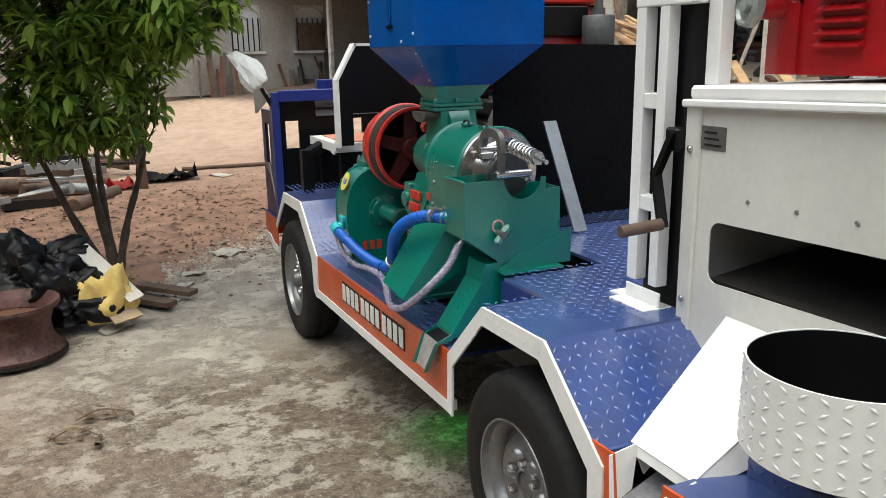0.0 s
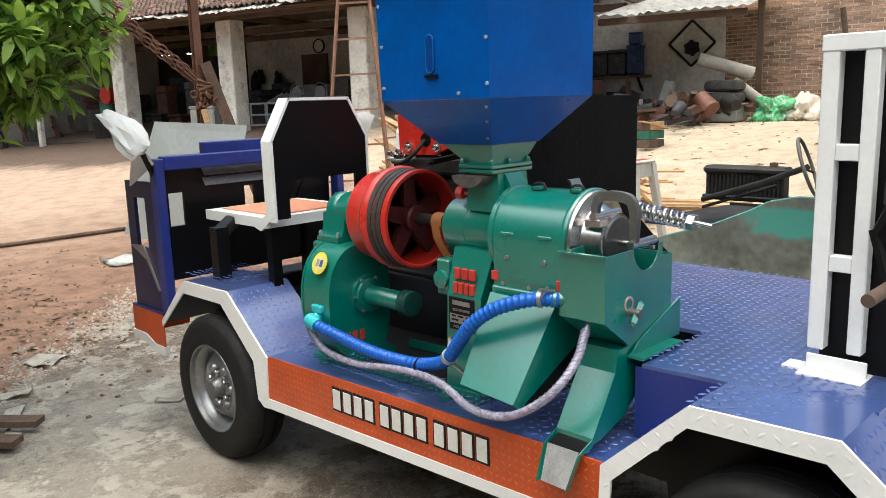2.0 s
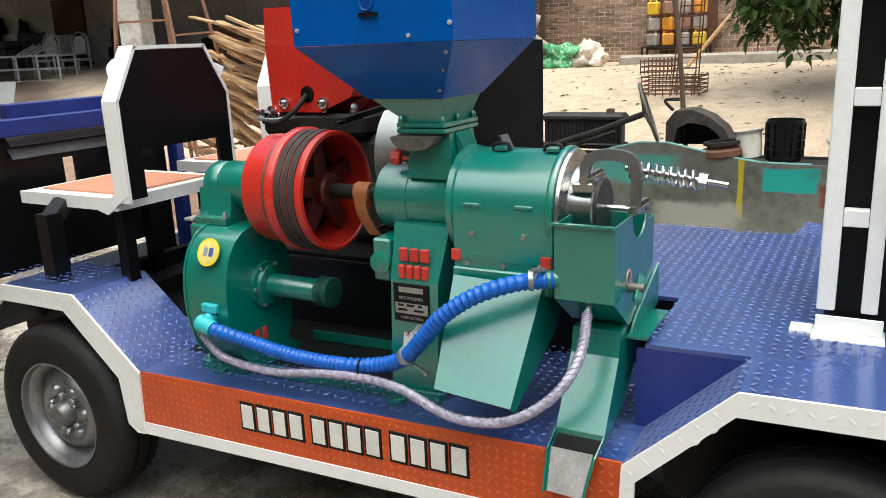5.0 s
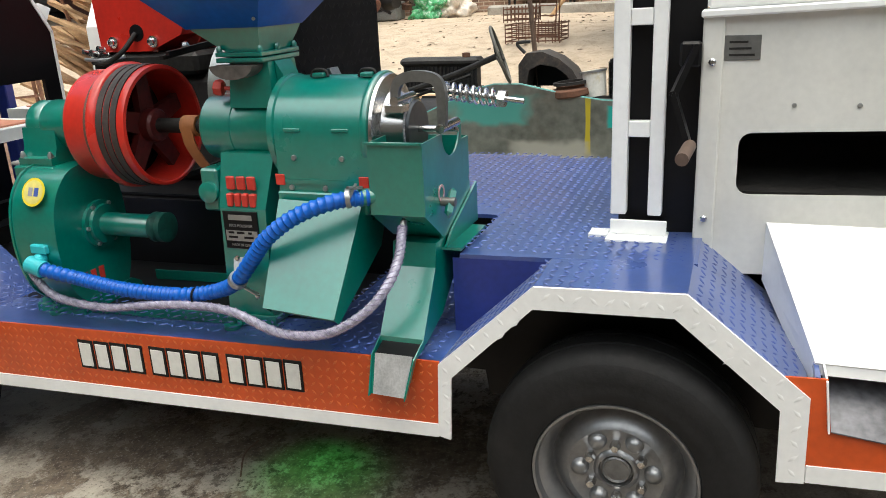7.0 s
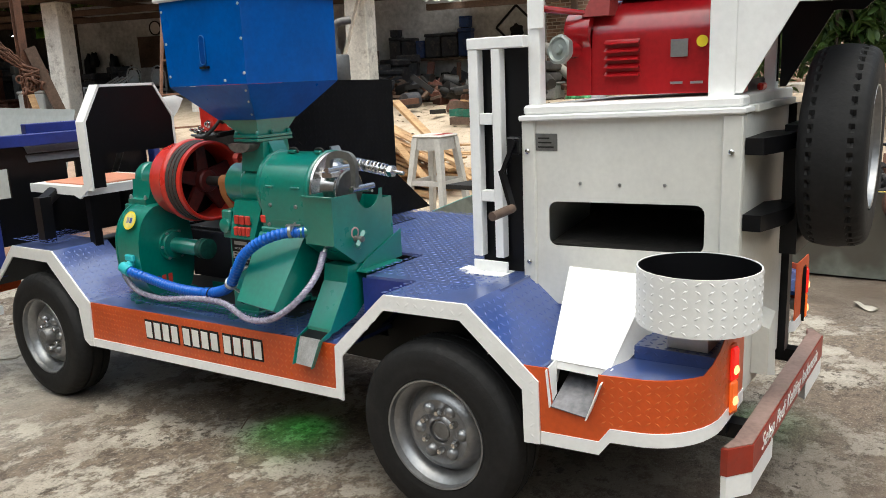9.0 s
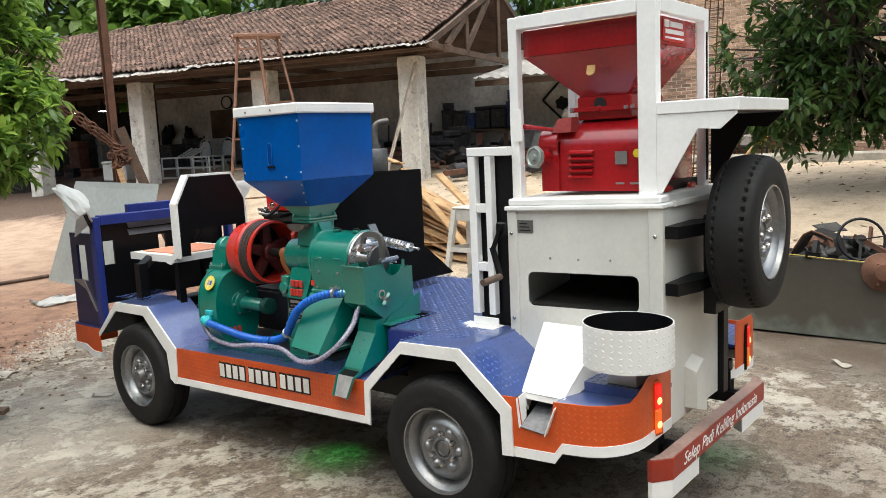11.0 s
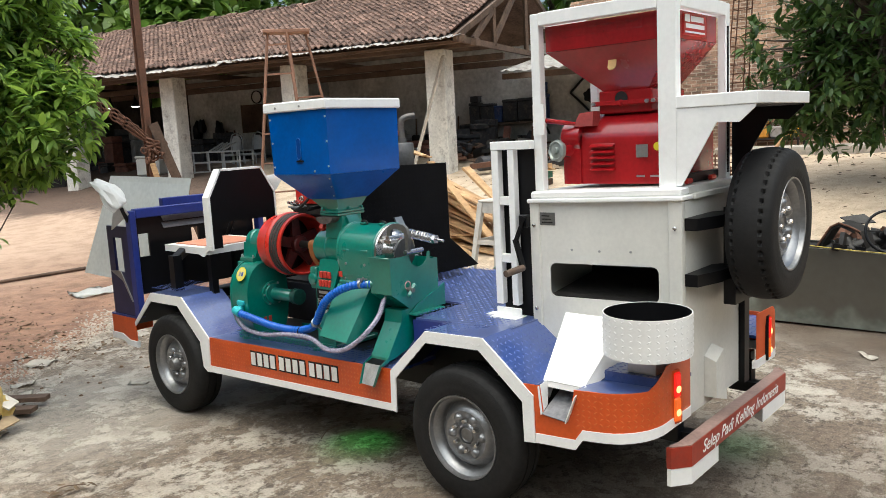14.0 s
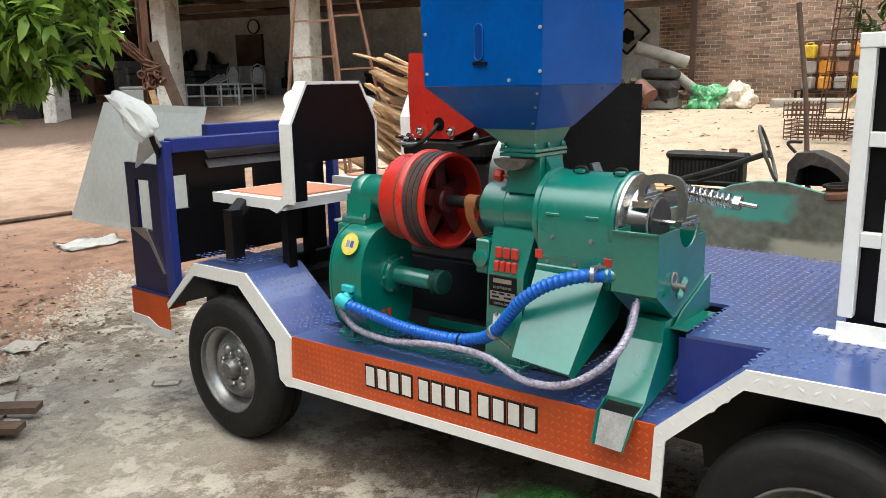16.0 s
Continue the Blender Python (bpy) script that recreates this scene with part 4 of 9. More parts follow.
# ---- husker cabinet, frame ----
cab = thing("husker_cabinet", "ivory sheet-steel cabinet with a wide dark opening and white chute", "cabinet", (0.75, -0.55, 0.641))
X = 0.42
for nm, y0, y1, z0, z1 in (("side_strip", -0.262, -0.2, 0.72, 1.37), ("side_strip", -0.88, -0.797, 0.72, 1.37), ("front_panel", -0.797, -0.262, 1.085, 1.37), ("lower_panel", -0.797, -0.262, 0.72, 0.93)):
    part(nm, rake(box(B(), (X, y0, z0), (X + 0.004, y1, z1)), -0.53), CREAM, cab)
part("front_edge", box(B(), (X - 0.012, -0.215, 0.70), (X + 0.02, -0.165, 1.371), 0.004), CREAM, cab)
part("rear_edge", box(B(), (X - 0.012, -0.905, 0.66), (X + 0.02, -0.845, 1.371), 0.004), CREAM, cab)
part("front_wall", box(B(), (X + 0.02, -0.185, 0.66), (1.12, -0.18, 1.37)), CREAM, cab)
part("back_panel", box(B(), (X + 0.02, -0.905, 0.46), (1.02, -0.9, 1.37)), CREAM, cab)
part("far_panel", box(B(), (1.12, -0.9, 0.66), (1.125, -0.185, 1.37)), CREAM, cab)
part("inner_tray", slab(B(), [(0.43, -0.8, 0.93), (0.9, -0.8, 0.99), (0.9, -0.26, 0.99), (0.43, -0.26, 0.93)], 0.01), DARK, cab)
# black sheets stand in for the dark inside the opening
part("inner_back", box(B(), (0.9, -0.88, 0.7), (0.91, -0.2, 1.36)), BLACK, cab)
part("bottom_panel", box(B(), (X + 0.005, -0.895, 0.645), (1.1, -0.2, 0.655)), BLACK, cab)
# rounded corners of the opening
for y, z, a in ((-0.262, 0.93, 0), (-0.262, 1.085, 1), (-0.797, 1.085, 2), (-0.797, 0.93, 3)):
    sy, sz = (-1 if a in (0, 1) else 1), (1 if a in (0, 3) else -1)
    pts = [(y, z), (y + sy * 0.03, z)] + [(y + sy * (0.03 - 0.03 * math.sin(t)), z + sz * (0.03 - 0.03 * math.cos(t))) for t in (0.4, 0.8, 1.2)] + [(y, z + sz * 0.03)]
    part("opening_corner", rake(prism(B(), pts, "x", X, X + 0.004), -0.53), CREAM, cab)
part("top_ledge", rake(box(B(), (X - 0.025, -0.915, 1.373), (0.5, -0.16, 1.392), 0.004), -0.9), WHITE, cab)
part("top_plate", rake(box(B(), (X - 0.012, -0.9, 1.392), (0.5, -0.172, 1.425), 0.008), -0.9), WHITE, cab)
part("lid", rake(box(B(), (0.501, -0.895, 1.388), (1.12, -0.175, 1.425), 0.004), -0.9), CREAM, cab)
part("lid_lip", rake(box(B(), (0.501, -0.925, 1.371), (1.03, -0.896, 1.395), 0.003), -0.9), CREAM, cab)
PLATEGREY = mat("plate_grey", (0.2, 0.2, 0.19), 0.45, metal=0.5, var=0.15)
plate = part("name_plate", box(B(), (X - 0.003, -0.297, 1.252), (X, -0.207, 1.31), 0.001), PLATEGREY, cab, "small grey metal name plate")
for k in range(3):
    part("name_bar", box(B(), (X - 0.0045, -0.284 + 0.008 * k, 1.262 + 0.015 * k), (X - 0.003, -0.226, 1.267 + 0.015 * k)), DARK, plate)
for y, z in ((-0.38, 1.145), (-0.52, 1.145), (-0.67, 1.15)):
    part("rivet", lathe(B(), [(0.006, 0), (0.005, 0.004), (0, 0.005)], (X, y, z), (-1, 0, 0), 10), ZINC, cab)
for y, z in ((-0.19, 0.86), (-0.19, 1.25), (-0.875, 1.26)):
    part("bolt", lathe(B(), [(0.009, 0), (0.009, 0.006), (0.005, 0.009), (0, 0.009)], (X - 0.012, y, z), (-1, 0, 0), 8), STEEL, cab)
bm = hull8(B(), [(0.62, -0.906, 0.5), (0.74, -0.906, 0.46), (0.74, -0.96, 0.46), (0.62, -0.96, 0.5)], [(0.62, -0.906, 0.68), (0.7, -0.906, 0.72), (0.7, -0.96, 0.7), (0.62, -0.96, 0.66)])
part("back_duct", bm, CREAM, cab)
for x in (0.6, 0.85):
    part("wing_screw", box(B(), (x - 0.03, -0.86, 1.426), (x + 0.03, -0.84, 1.45), 0.006), RED, cab)
DULL = mat("dull_grey_steel", (0.2, 0.2, 0.215), 0.6, metal=0.2, var=0.25)
WHITE_FLAT = mat("white_drum_paint", (0.8, 0.8, 0.78), 0.42, var=0.03, dirt=0.15, dirt_col=(0.5, 0.48, 0.44))
# white outlet chute towards the side, grey trough under its lip
T1, T2, T3, T4 = (0.42, -0.34, 0.85), (0.065, -0.445, 0.645), (0.075, -0.635, 0.64), (0.42, -0.64, 0.85)
part("chute_cover", slab(B(), [T1, T2, T3, T4][::-1], 0.005), WHITE, cab)
part("chute_lip", slab(B(), [T2, (0.062, -0.445, 0.622), (0.072, -0.635, 0.616), T3], 0.004), WHITE, cab)
part("chute_side", slab(B(), [T1, (0.42, -0.34, 0.7), (0.1, -0.445, 0.56), T2], 0.004), WHITE, cab)
part("chute_flank", slab(B(), [T4, T3, (0.072, -0.638, 0.618), (0.2, -0.664, 0.662), (0.39, -0.685, 0.702), (0.42, -0.688, 0.73)], 0.004), WHITE, cab)
part("trough", slab(B(), [(0.32, -0.46, 0.65), (0.32, -0.64, 0.65), (-0.01, -0.598, 0.517), (-0.01, -0.481, 0.529)][::-1], 0.004), DULL, cab, "dull grey trough under the white chute")
part("trough_wall", slab(B(), [(0.07, -0.648, 0.652), (-0.016, -0.645, 0.63), (-0.024, -0.602, 0.513), (0.03, -0.6, 0.528)], 0.004), WHITE, cab)
part("trough_wall", slab(B(), [(0.07, -0.463, 0.652), (-0.008, -0.466, 0.64), (-0.012, -0.479, 0.524), (0.05, -0.472, 0.548)], 0.004), WHITE, cab)

# frame over the cabinet
fr = thing("hopper_stand", "white painted steel stand round the red husker, with shelf bracket", "stand", (0.8, -0.5, 1.425))
for x0, x1, y0, y1 in ((0.455, 0.50, -0.215, -0.17), (0.455, 0.50, -0.865, -0.785), (0.975, 1.02, -0.865, -0.825), (0.975, 1.02, -0.215, -0.17)):
    part("post", box(B(), (x0, y0, 1.404), (x1, y1, 2.2), 0.003), WHITE, fr)
part("post_clamp", box(B(), (0.448, -0.235, 1.66), (0.454, -0.175, 1.8)), WHITE, fr)
part("top_rail", box(B(), (0.453, -0.784, 2.145), (0.502, -0.216, 2.202), 0.003), WHITE, fr)
part("top_rail", box(B(), (0.975, -0.824, 2.145), (1.02, -0.216, 2.202), 0.003), WHITE, fr)
part("top_rail", box(B(), (0.501, -0.866, 2.145), (0.974, -0.83, 2.202), 0.003), WHITE, fr)
part("top_rail", box(B(), (0.501, -0.21, 2.145), (0.974, -0.172, 2.202), 0.003), WHITE, fr)
gus = [(-0.866, 1.74), (-1.18, 1.74), (-1.18, 1.73), (-1.117, 1.675), (-1.03, 1.68), (-0.886, 1.43), (-0.866, 1.43)]
part("gusset", prism(B(), gus, "x", 0.455, 0.462), WHITE, fr)
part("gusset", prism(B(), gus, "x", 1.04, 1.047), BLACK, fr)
part("shelf", box(B(), (0.45, -1.19, 1.741), (1.08, -0.867, 1.79), 0.003), WHITE, fr)
# thin black sheet darkens the underside of the white shelf
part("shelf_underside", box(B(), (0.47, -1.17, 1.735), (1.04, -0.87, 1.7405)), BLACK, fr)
part("sill", box(B(), (0.501, -0.83, 1.426), (0.974, -0.8, 1.465), 0.003), BLACK, fr)
part("back_web", box(B(), (0.985, -0.87, 1.45), (0.994, -0.83, 2.1)), BLACK, fr)
arms = thing("spare_wheel_carrier", "black steel arms holding the spare wheel behind the cabinet", "carrier", (0.6, -0.95, 1.0))
for z in (1.02, 1.25):
    part("arm", prism(B(), [(0.43, -0.907), (0.43, -0.96), (0.58, -1.0), (0.78, -1.0), (0.78, -0.96), (0.7, -0.907)], "z", z, z + 0.05), BLACK, arms)
part("upright", box(B(), (0.7, -1.012, 0.9), (0.95, -0.96, 1.32)), BLACK, arms)
part("mast", box(B(), (1.03, -0.93, 0.45), (1.09, -0.88, 1.372)), BLACK, arms)

# tread plate bin
def ring_wall(bm, at, r, h, t, seg=56):
    lathe(bm, [(r, 0), (r, h), (r - t, h), (r - t, 0)], at, (0, 0, 1), seg, closed=True)
    layer = bm.loops.layers.uv.verify()
    bm.normal_update()
    for f in bm.faces:
        for lp in f.loops:
            c = lp.vert.co - Vector(at)
            a = math.atan2(c.y, c.x)
            fc = f.calc_center_median() - Vector(at)
            fa = math.atan2(fc.y, fc.x)
            a += 6.283185 * round((fa - a) / 6.283185)
            lp[layer].uv = (a * r, c.z)
    return bm


bin_ = thing("rice_bin", "white tread-plate drum, open at the top, dark inside", "bin", (0.215, -0.845, 0.695))
drum_ = part("drum", ring_wall(B(), (0.215, -0.845, 0.788), 0.174, 0.167, 0.004), WHITE_FLAT, bin_, keep_uv=True)
lugs = ([], [])
for i in range(32):
    for j in range(7):
        a = (i + 0.5) / 32 * 6.283185
        n_ = Vector((math.cos(a), math.sin(a), 0))
        t_ = Vector((-n_.y, n_.x, 0))
        lug_at(*lugs, Vector((0.215, -0.845, 0.8 + 0.0238 * j)) + n_ * 0.174, (t_ + Vector((0, 0, 0.75 if (i + j) % 2 else -0.75))).normalized(), n_, 0.84, 1.1, 0.9)
tread(lugs, WHITE_PLATE, drum_)
# black inner skin and bottom keep the inside of the white drum dark
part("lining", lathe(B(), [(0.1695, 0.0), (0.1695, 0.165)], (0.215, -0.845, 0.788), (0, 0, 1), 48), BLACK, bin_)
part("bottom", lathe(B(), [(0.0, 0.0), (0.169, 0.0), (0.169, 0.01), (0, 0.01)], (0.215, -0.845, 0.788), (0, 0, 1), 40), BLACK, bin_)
part("foot", box(B(), (0.21, -0.88, 0.695), (0.38, -0.76, 0.788)), WHITE, bin_)

# ladder-like side gate and crank
gate = thing("side_gate", "white and black ladder-shaped steel gate standing on the deck", "gate", (0.42, -0.05, 0.797))
for y0, y1 in ((0.005, 0.045), (-0.085, -0.05)):
    part("upright", box(B(), (0.405, y0, 0.86), (0.445, y1, 1.6), 0.003), WHITE, gate)
part("top_bar", box(B(), (0.403, -0.18, 1.6), (0.447, 0.047, 1.64), 0.003), WHITE, gate)
for z in (1.085, 1.36):
    part("rung", box(B(), (0.408, -0.049, z - 0.02), (0.442, 0.004, z + 0.02), 0.002), WHITE, gate)
part("dark_strip", box(B(), (0.455, -0.17, 0.8), (0.475, 0.03, 1.6)), BLACK, gate)
part("foot_plate", box(B(), (0.385, -0.105, 0.798), (0.45, 0.05, 0.806), 0.002), WHITE, gate)
part("foot_plate", box(B(), (0.405, -0.1, 0.806), (0.413, 0.045, 0.846), 0.002), WHITE, gate)
part("foot_flange", box(B(), (0.352, -0.105, 0.798), (0.389, 0.05, 0.806)), WHITE, gate)
part("foot_flange", box(B(), (0.39, 0.051, 0.798), (0.45, 0.1, 0.806)), WHITE, gate)
crank = thing("crank_handle", "black cranked starting handle with a worn wooden grip", "crank", (0.39, -0.13, 1.25))
part("clamp", box(B(), (0.385, -0.165, 1.24), (0.42, -0.115, 1.3), 0.006), BLACK, crank)
part("arm", bar(B(), (0.385, -0.152, 1.29), (0.372, -0.104, 1.172), 0.028, 0.014), BLACK, crank)
part("arm", bar(B(), (0.372, -0.104, 1.186), (0.366, -0.15, 1.045), 0.026, 0.014), BLACK, crank)
part("grip", rod(B(), (0.36, -0.15, 1.055), (0.24, -0.14, 1.045), 0.016), mat("crank_grip", (0.12, 0.08, 0.06), 0.6), crank)
# ---- rice polisher ----
pol = thing("rice_polisher", "green cast-iron rice polisher with a red flywheel and blue feed hopper", "machine", (0.28, 1.1, 0.535))
XA, ZA = 0.29, 1.1
AX = (0, -1, 0)


def along(bm, profile, y, seg=48, x=XA, z=ZA, closed=False):
    """Turned shape on the machine's axis; heights run towards the truck's rear from y."""
    return lathe(bm, profile, (x, y, z), AX, seg, closed)


# red flywheel with belt grooves
BELTM = mat("worn_belt_rubber", (0.04, 0.033, 0.03), 0.65, var=0.3, scale=12)
# spoke and hub red, darkened for grease and for the wheel's inner shade
GRIMY_SHADE_RED = mat("grease_and_shade_red", (0.11, 0.01, 0.008), 0.5, var=0.3, dirt=0.7, dirt_col=(0.03, 0.02, 0.018))
YF = 1.578
prof = [(0.03, 0.0), (0.154, 0.0), (0.163, 0.004), (0.166, 0.014), (0.166, 0.096), (0.168, 0.1), (0.182, 0.104), (0.187, 0.11), (0.187, 0.13), (0.183, 0.136)]
for k in range(3):
    h = 0.137 + 0.025 * k
    prof += [(0.178, h + 0.002), (0.166, h + 0.007), (0.166, h + 0.017), (0.178, h + 0.023)]
prof += [(0.178, 0.214), (0.179, 0.22), (0.177, 0.234), (0.168, 0.236), (0.163, 0.232), (0.158, 0.09), (0.03, 0.09)]
wheel_ = part("flywheel", along(B(), prof, YF, 72), RED, pol, "large red flywheel pulley with black belts")
for k in range(3):
    h = 0.137 + 0.025 * k
    part("belt_band", along(B(), [(0.1665, h + 0.004), (0.1805, h + 0.002), (0.1805, h + 0.0225), (0.1665, h + 0.0205)], YF, 64, closed=True), BELTM, wheel_)
part("wheel_band", along(B(), [(0.1665, 0.084), (0.1695, 0.084), (0.1695, 0.0985), (0.1665, 0.0985)], YF, 64, closed=True), mat("brown_grease", (0.1, 0.06, 0.045), 0.5), wheel_)
for k in range(5):
    a = k * 1.25664 + 0.35
    d = Vector((math.cos(a), 0, math.sin(a)))
    s = Vector((-math.sin(a), 0, math.cos(a)))
    c = Vector((XA, YF - 0.165, ZA))
    fore, aft = Vector((0, 0.012, 0)), Vector((0, 0.01, 0))
    bm = hull8(B(), [c + d * 0.03 + s * 0.032 + fore, c + d * 0.03 - s * 0.032 + fore, c + d * 0.03 - s * 0.032 - fore, c + d * 0.03 + s * 0.032 - fore],
               [c + d * 0.16 + s * 0.024 + aft, c + d * 0.16 - s * 0.024 + aft, c + d * 0.16 - s * 0.024 - aft, c + d * 0.16 + s * 0.024 - aft])
    part("spoke", bm, GRIMY_SHADE_RED, wheel_)
part("hub", along(B(), [(0.0, 0.11), (0.046, 0.11), (0.05, 0.12), (0.05, 0.206), (0.044, 0.214), (0, 0.214)], YF, 32), GRIMY_SHADE_RED, wheel_)
# black disc over the red web, put there for the wheel's deep shade
part("web", along(B(), [(0.03, 0.091), (0.157, 0.091), (0.157, 0.096), (0.03, 0.096)], YF, 48, closed=True), BLACK, wheel_)
part("shaft", along(B(), [(0, 0), (0.022, 0), (0.022, 0.46), (0, 0.46)], 1.62, 24), DARK, pol)
part("strap", along(B(), [(0.0225, 0.0), (0.031, 0.0), (0.031, 0.05), (0.0225, 0.05)], 1.272, 24, closed=True), BROWNWOOD, pol, "brown leather strap hanging on the shaft")
strap = curve_pts([Vector((0.259, 1.25, 1.1)), Vector((0.262, 1.245, 1.05)), Vector((0.275, 1.235, 1.01)), Vector((0.29, 1.222, 0.975))], 5)
bm = B()
for a, b in zip(strap, strap[1:]):
    hull8(bm, [a + Vector((0, 0.02, 0)), a + Vector((0, -0.02, 0)), a + Vector((0.005, -0.02, 0)), a + Vector((0.005, 0.02, 0))], [b + Vector((0, 0.019, 0)), b + Vector((0, -0.019, 0)), b + Vector((0.005, -0.019, 0)), b + Vector((0.005, 0.019, 0))])
part("strap_tail", bm, BROWNWOOD, pol)
# outer bearing
part("outer_bearing", along(B(), [(0.0, 0.0), (0.05, 0.0), (0.068, 0.008), (0.074, 0.02), (0.074, 0.06), (0.071, 0.065), (0.074, 0.07), (0.076, 0.075), (0.076, 0.225), (0.06, 0.235), (0, 0.235)], 1.828), GREEN, pol)
bm = prism(B(), [(0.215, 1.1), (0.365, 1.1), (0.37, 1.04), (0.38, 1.015), (0.4, 1.01), (0.4, 0.99), (0.18, 0.99), (0.18, 1.01), (0.2, 1.015), (0.21, 1.04)], "y", 1.70, 1.83)
part("bearing_foot", bm, GREEN, pol)
part("bearing_plate", box(B(), (0.165, 1.685, 0.94), (0.42, 1.845, 0.989), 0.006), GREEN, pol)
for y in (1.71, 1.82):
    part("bolt", lathe(B(), [(0.009, 0), (0.009, 0.01), (0.004, 0.02), (0, 0.02)], (0.19, y, 1.011), (0, 0, 1), 6), ZINC, pol)
# blower
vol = [(0.15, 0.56), (0.09, 0.62), (0.062, 0.7), (0.055, 0.79), (0.065, 0.87), (0.095, 0.935), (0.15, 0.98), (0.23, 0.99), (0.33, 0.985), (0.41, 0.95), (0.465, 0.88), (0.48, 0.78), (0.46, 0.67), (0.4, 0.59), (0.34, 0.56)]
vol = [(x if x < 0.23 else 0.23 + (x - 0.23) * 0.45, z) for x, z in vol]
fine = [(p.x, p.y) for p in curve_pts([Vector((a, b, 0)) for a, b in vol], 4)]
blower = part("blower_case", prism(B(), fine, "y", 1.612, 1.772), GREEN, pol, "round green blower casing with a yellow sticker")
lip = [(0.2 + (x - 0.2) * 1.03, 0.77 + (z - 0.77) * 1.03) for x, z in fine]
part("case_lip", prism(B(), lip, "y", 1.604, 1.612), GREEN, blower)
part("case_lip", prism(B(), lip, "y", 1.772, 1.78), GREEN, blower)
part("case_foot", prism(B(), [(0.1, 0.536), (0.36, 0.536), (0.36, 0.56), (0.32, 0.585), (0.15, 0.585), (0.1, 0.56)], "y", 1.6, 1.79), GREEN, blower)
part("bearing_ring", lathe(B(), [(0.0, 0.0), (0.075, 0.0), (0.075, 0.012), (0.062, 0.014), (0.06, 0.026), (0.036, 0.03), (0.036, 0.19), (0.03, 0.2), (0, 0.2)], (0.23, 1.604, 0.8), AX, 40), GREEN, blower)
for k in range(6):
    a = k * 1.0472
    part("bolt", lathe(B(), [(0.007, 0), (0.007, 0.008), (0, 0.008)], (0.23 + 0.067 * math.cos(a), 1.592, 0.8 + 0.067 * math.sin(a)), AX, 6), ZINC, blower)
# pulley is the machine's green, coloured darker for the weaker light there
part("blower_pulley", lathe(B(), [(0.0, 0.0), (0.046, 0.0), (0.046, 0.012), (0.036, 0.02), (0.046, 0.028), (0.046, 0.045), (0.03, 0.048), (0.012, 0.046), (0, 0.046)], (0.23, 1.39, 0.8), AX, 32), mat("shaded_green_iron", (0.004, 0.06, 0.045), 0.5, var=0.3), blower)
stk = Matrix.Translation((0.0735, 1.678, 0.935)) @ Matrix.Rotation(radians(-66), 4, "Y")
for nm, r, h, m in (("sticker", 0.043, 0.0015, YELLOW), ("sticker_ring", 0.036, 0.0022, mat("sticker_pale", (0.75, 0.66, 0.2), 0.4))):
    bm = lathe(B(), [(0, 0), (r, 0), (r, h), (0, h)], (0, 0, 0), (0, 0, 1), 32)
    bmesh.ops.transform(bm, matrix=stk, verts=bm.verts)
    part(nm, bm, m, blower)
for k, c in enumerate(((0.05, 0.1, 0.4), (0.3, 0.3, 0.35))):
    bm = box(B(), (-0.013, -0.02 + 0.022 * k, 0.0022), (0.013, -0.004 + 0.022 * k, 0.003))
    bmesh.ops.transform(bm, matrix=stk, verts=bm.verts)
    part("sticker_mark", bm, mat("sticker_ink", c, 0.5), blower)
REDPAINT = mat("raised_red_marks", (0.55, 0.04, 0.025), 0.5, var=0.15)
for k in range(3):
    bm = box(B(), (0.12 + 0.034 * k, 1.6015, 0.625), (0.142 + 0.034 * k, 1.604, 0.668), 0.002)
    part("red_mark", bm, REDPAINT, blower)
# base frame
for x in (0.12, 0.43):
    bm = box(B(), (x, 0.93, 0.536), (x + 0.05, 1.6, 0.542), 0.001)
    box(bm, (x, 0.93, 0.542), (x + 0.006, 1.6, 0.57), 0.001)
    part("base_rail", rake(bm), GREEN, pol)
part("base_plate", rake(box(B(), (0.126, 0.93, 0.5425), (0.43, 1.1, 0.566), 0.003)), GREEN, pol)
for (x, y) in ((0.1, 1.06), (0.1, 1.71), (0.46, 1.06)):
    part("foot_bolt", lathe(B(), [(0, 0), (0.026, 0), (0.026, 0.012), (0.013, 0.014), (0.013, 0.034), (0.006, 0.036), (0.006, 0.05), (0, 0.05)], (x, y, 0.536 + 0.028 * (1.75 - y)), (0, 0, 1), 12), GREEN, pol)
# column
bm = hull8(B(), [(0.135, 1.09, 0.566), (0.4, 1.09, 0.566), (0.4, 0.945, 0.566), (0.135, 0.945, 0.566)], [(0.135, 1.075, 0.9), (0.4, 1.075, 0.9), (0.4, 0.93, 0.9), (0.135, 0.93, 0.9)])
hull8(bm, [(0.135, 1.075, 0.9), (0.4, 1.075, 0.9), (0.4, 0.93, 0.9), (0.135, 0.93, 0.9)], [(0.185, 1.085, 1.045), (0.39, 1.085, 1.045), (0.39, 0.915, 1.045), (0.185, 0.915, 1.045)])
col = part("column", bm, GREEN, pol)
np_ = part("name_plate", box(B(), (0.1315, 0.957, 0.785), (0.1345, 1.068, 0.893), 0.001), BLACK, col, "black and silver maker's plate")
part("plate_frame", box(B(), (0.1305, 0.962, 0.808), (0.1315, 1.063, 0.838)), ZINC, np_)
part("plate_bar", box(B(), (0.1305, 0.975, 0.868), (0.1315, 1.05, 0.883)), ZINC, np_)
lettering("plate_writing", "RICE POLISHER", 0.012, pose(0.1308, 1.0125, 0.852, 90, 0, -90), ZINC, np_, width=0.074)
lettering("plate_writing", "MADE IN CHINA", 0.011, pose(0.1308, 1.0125, 0.796, 90, 0, -90), ZINC, np_, width=0.07)
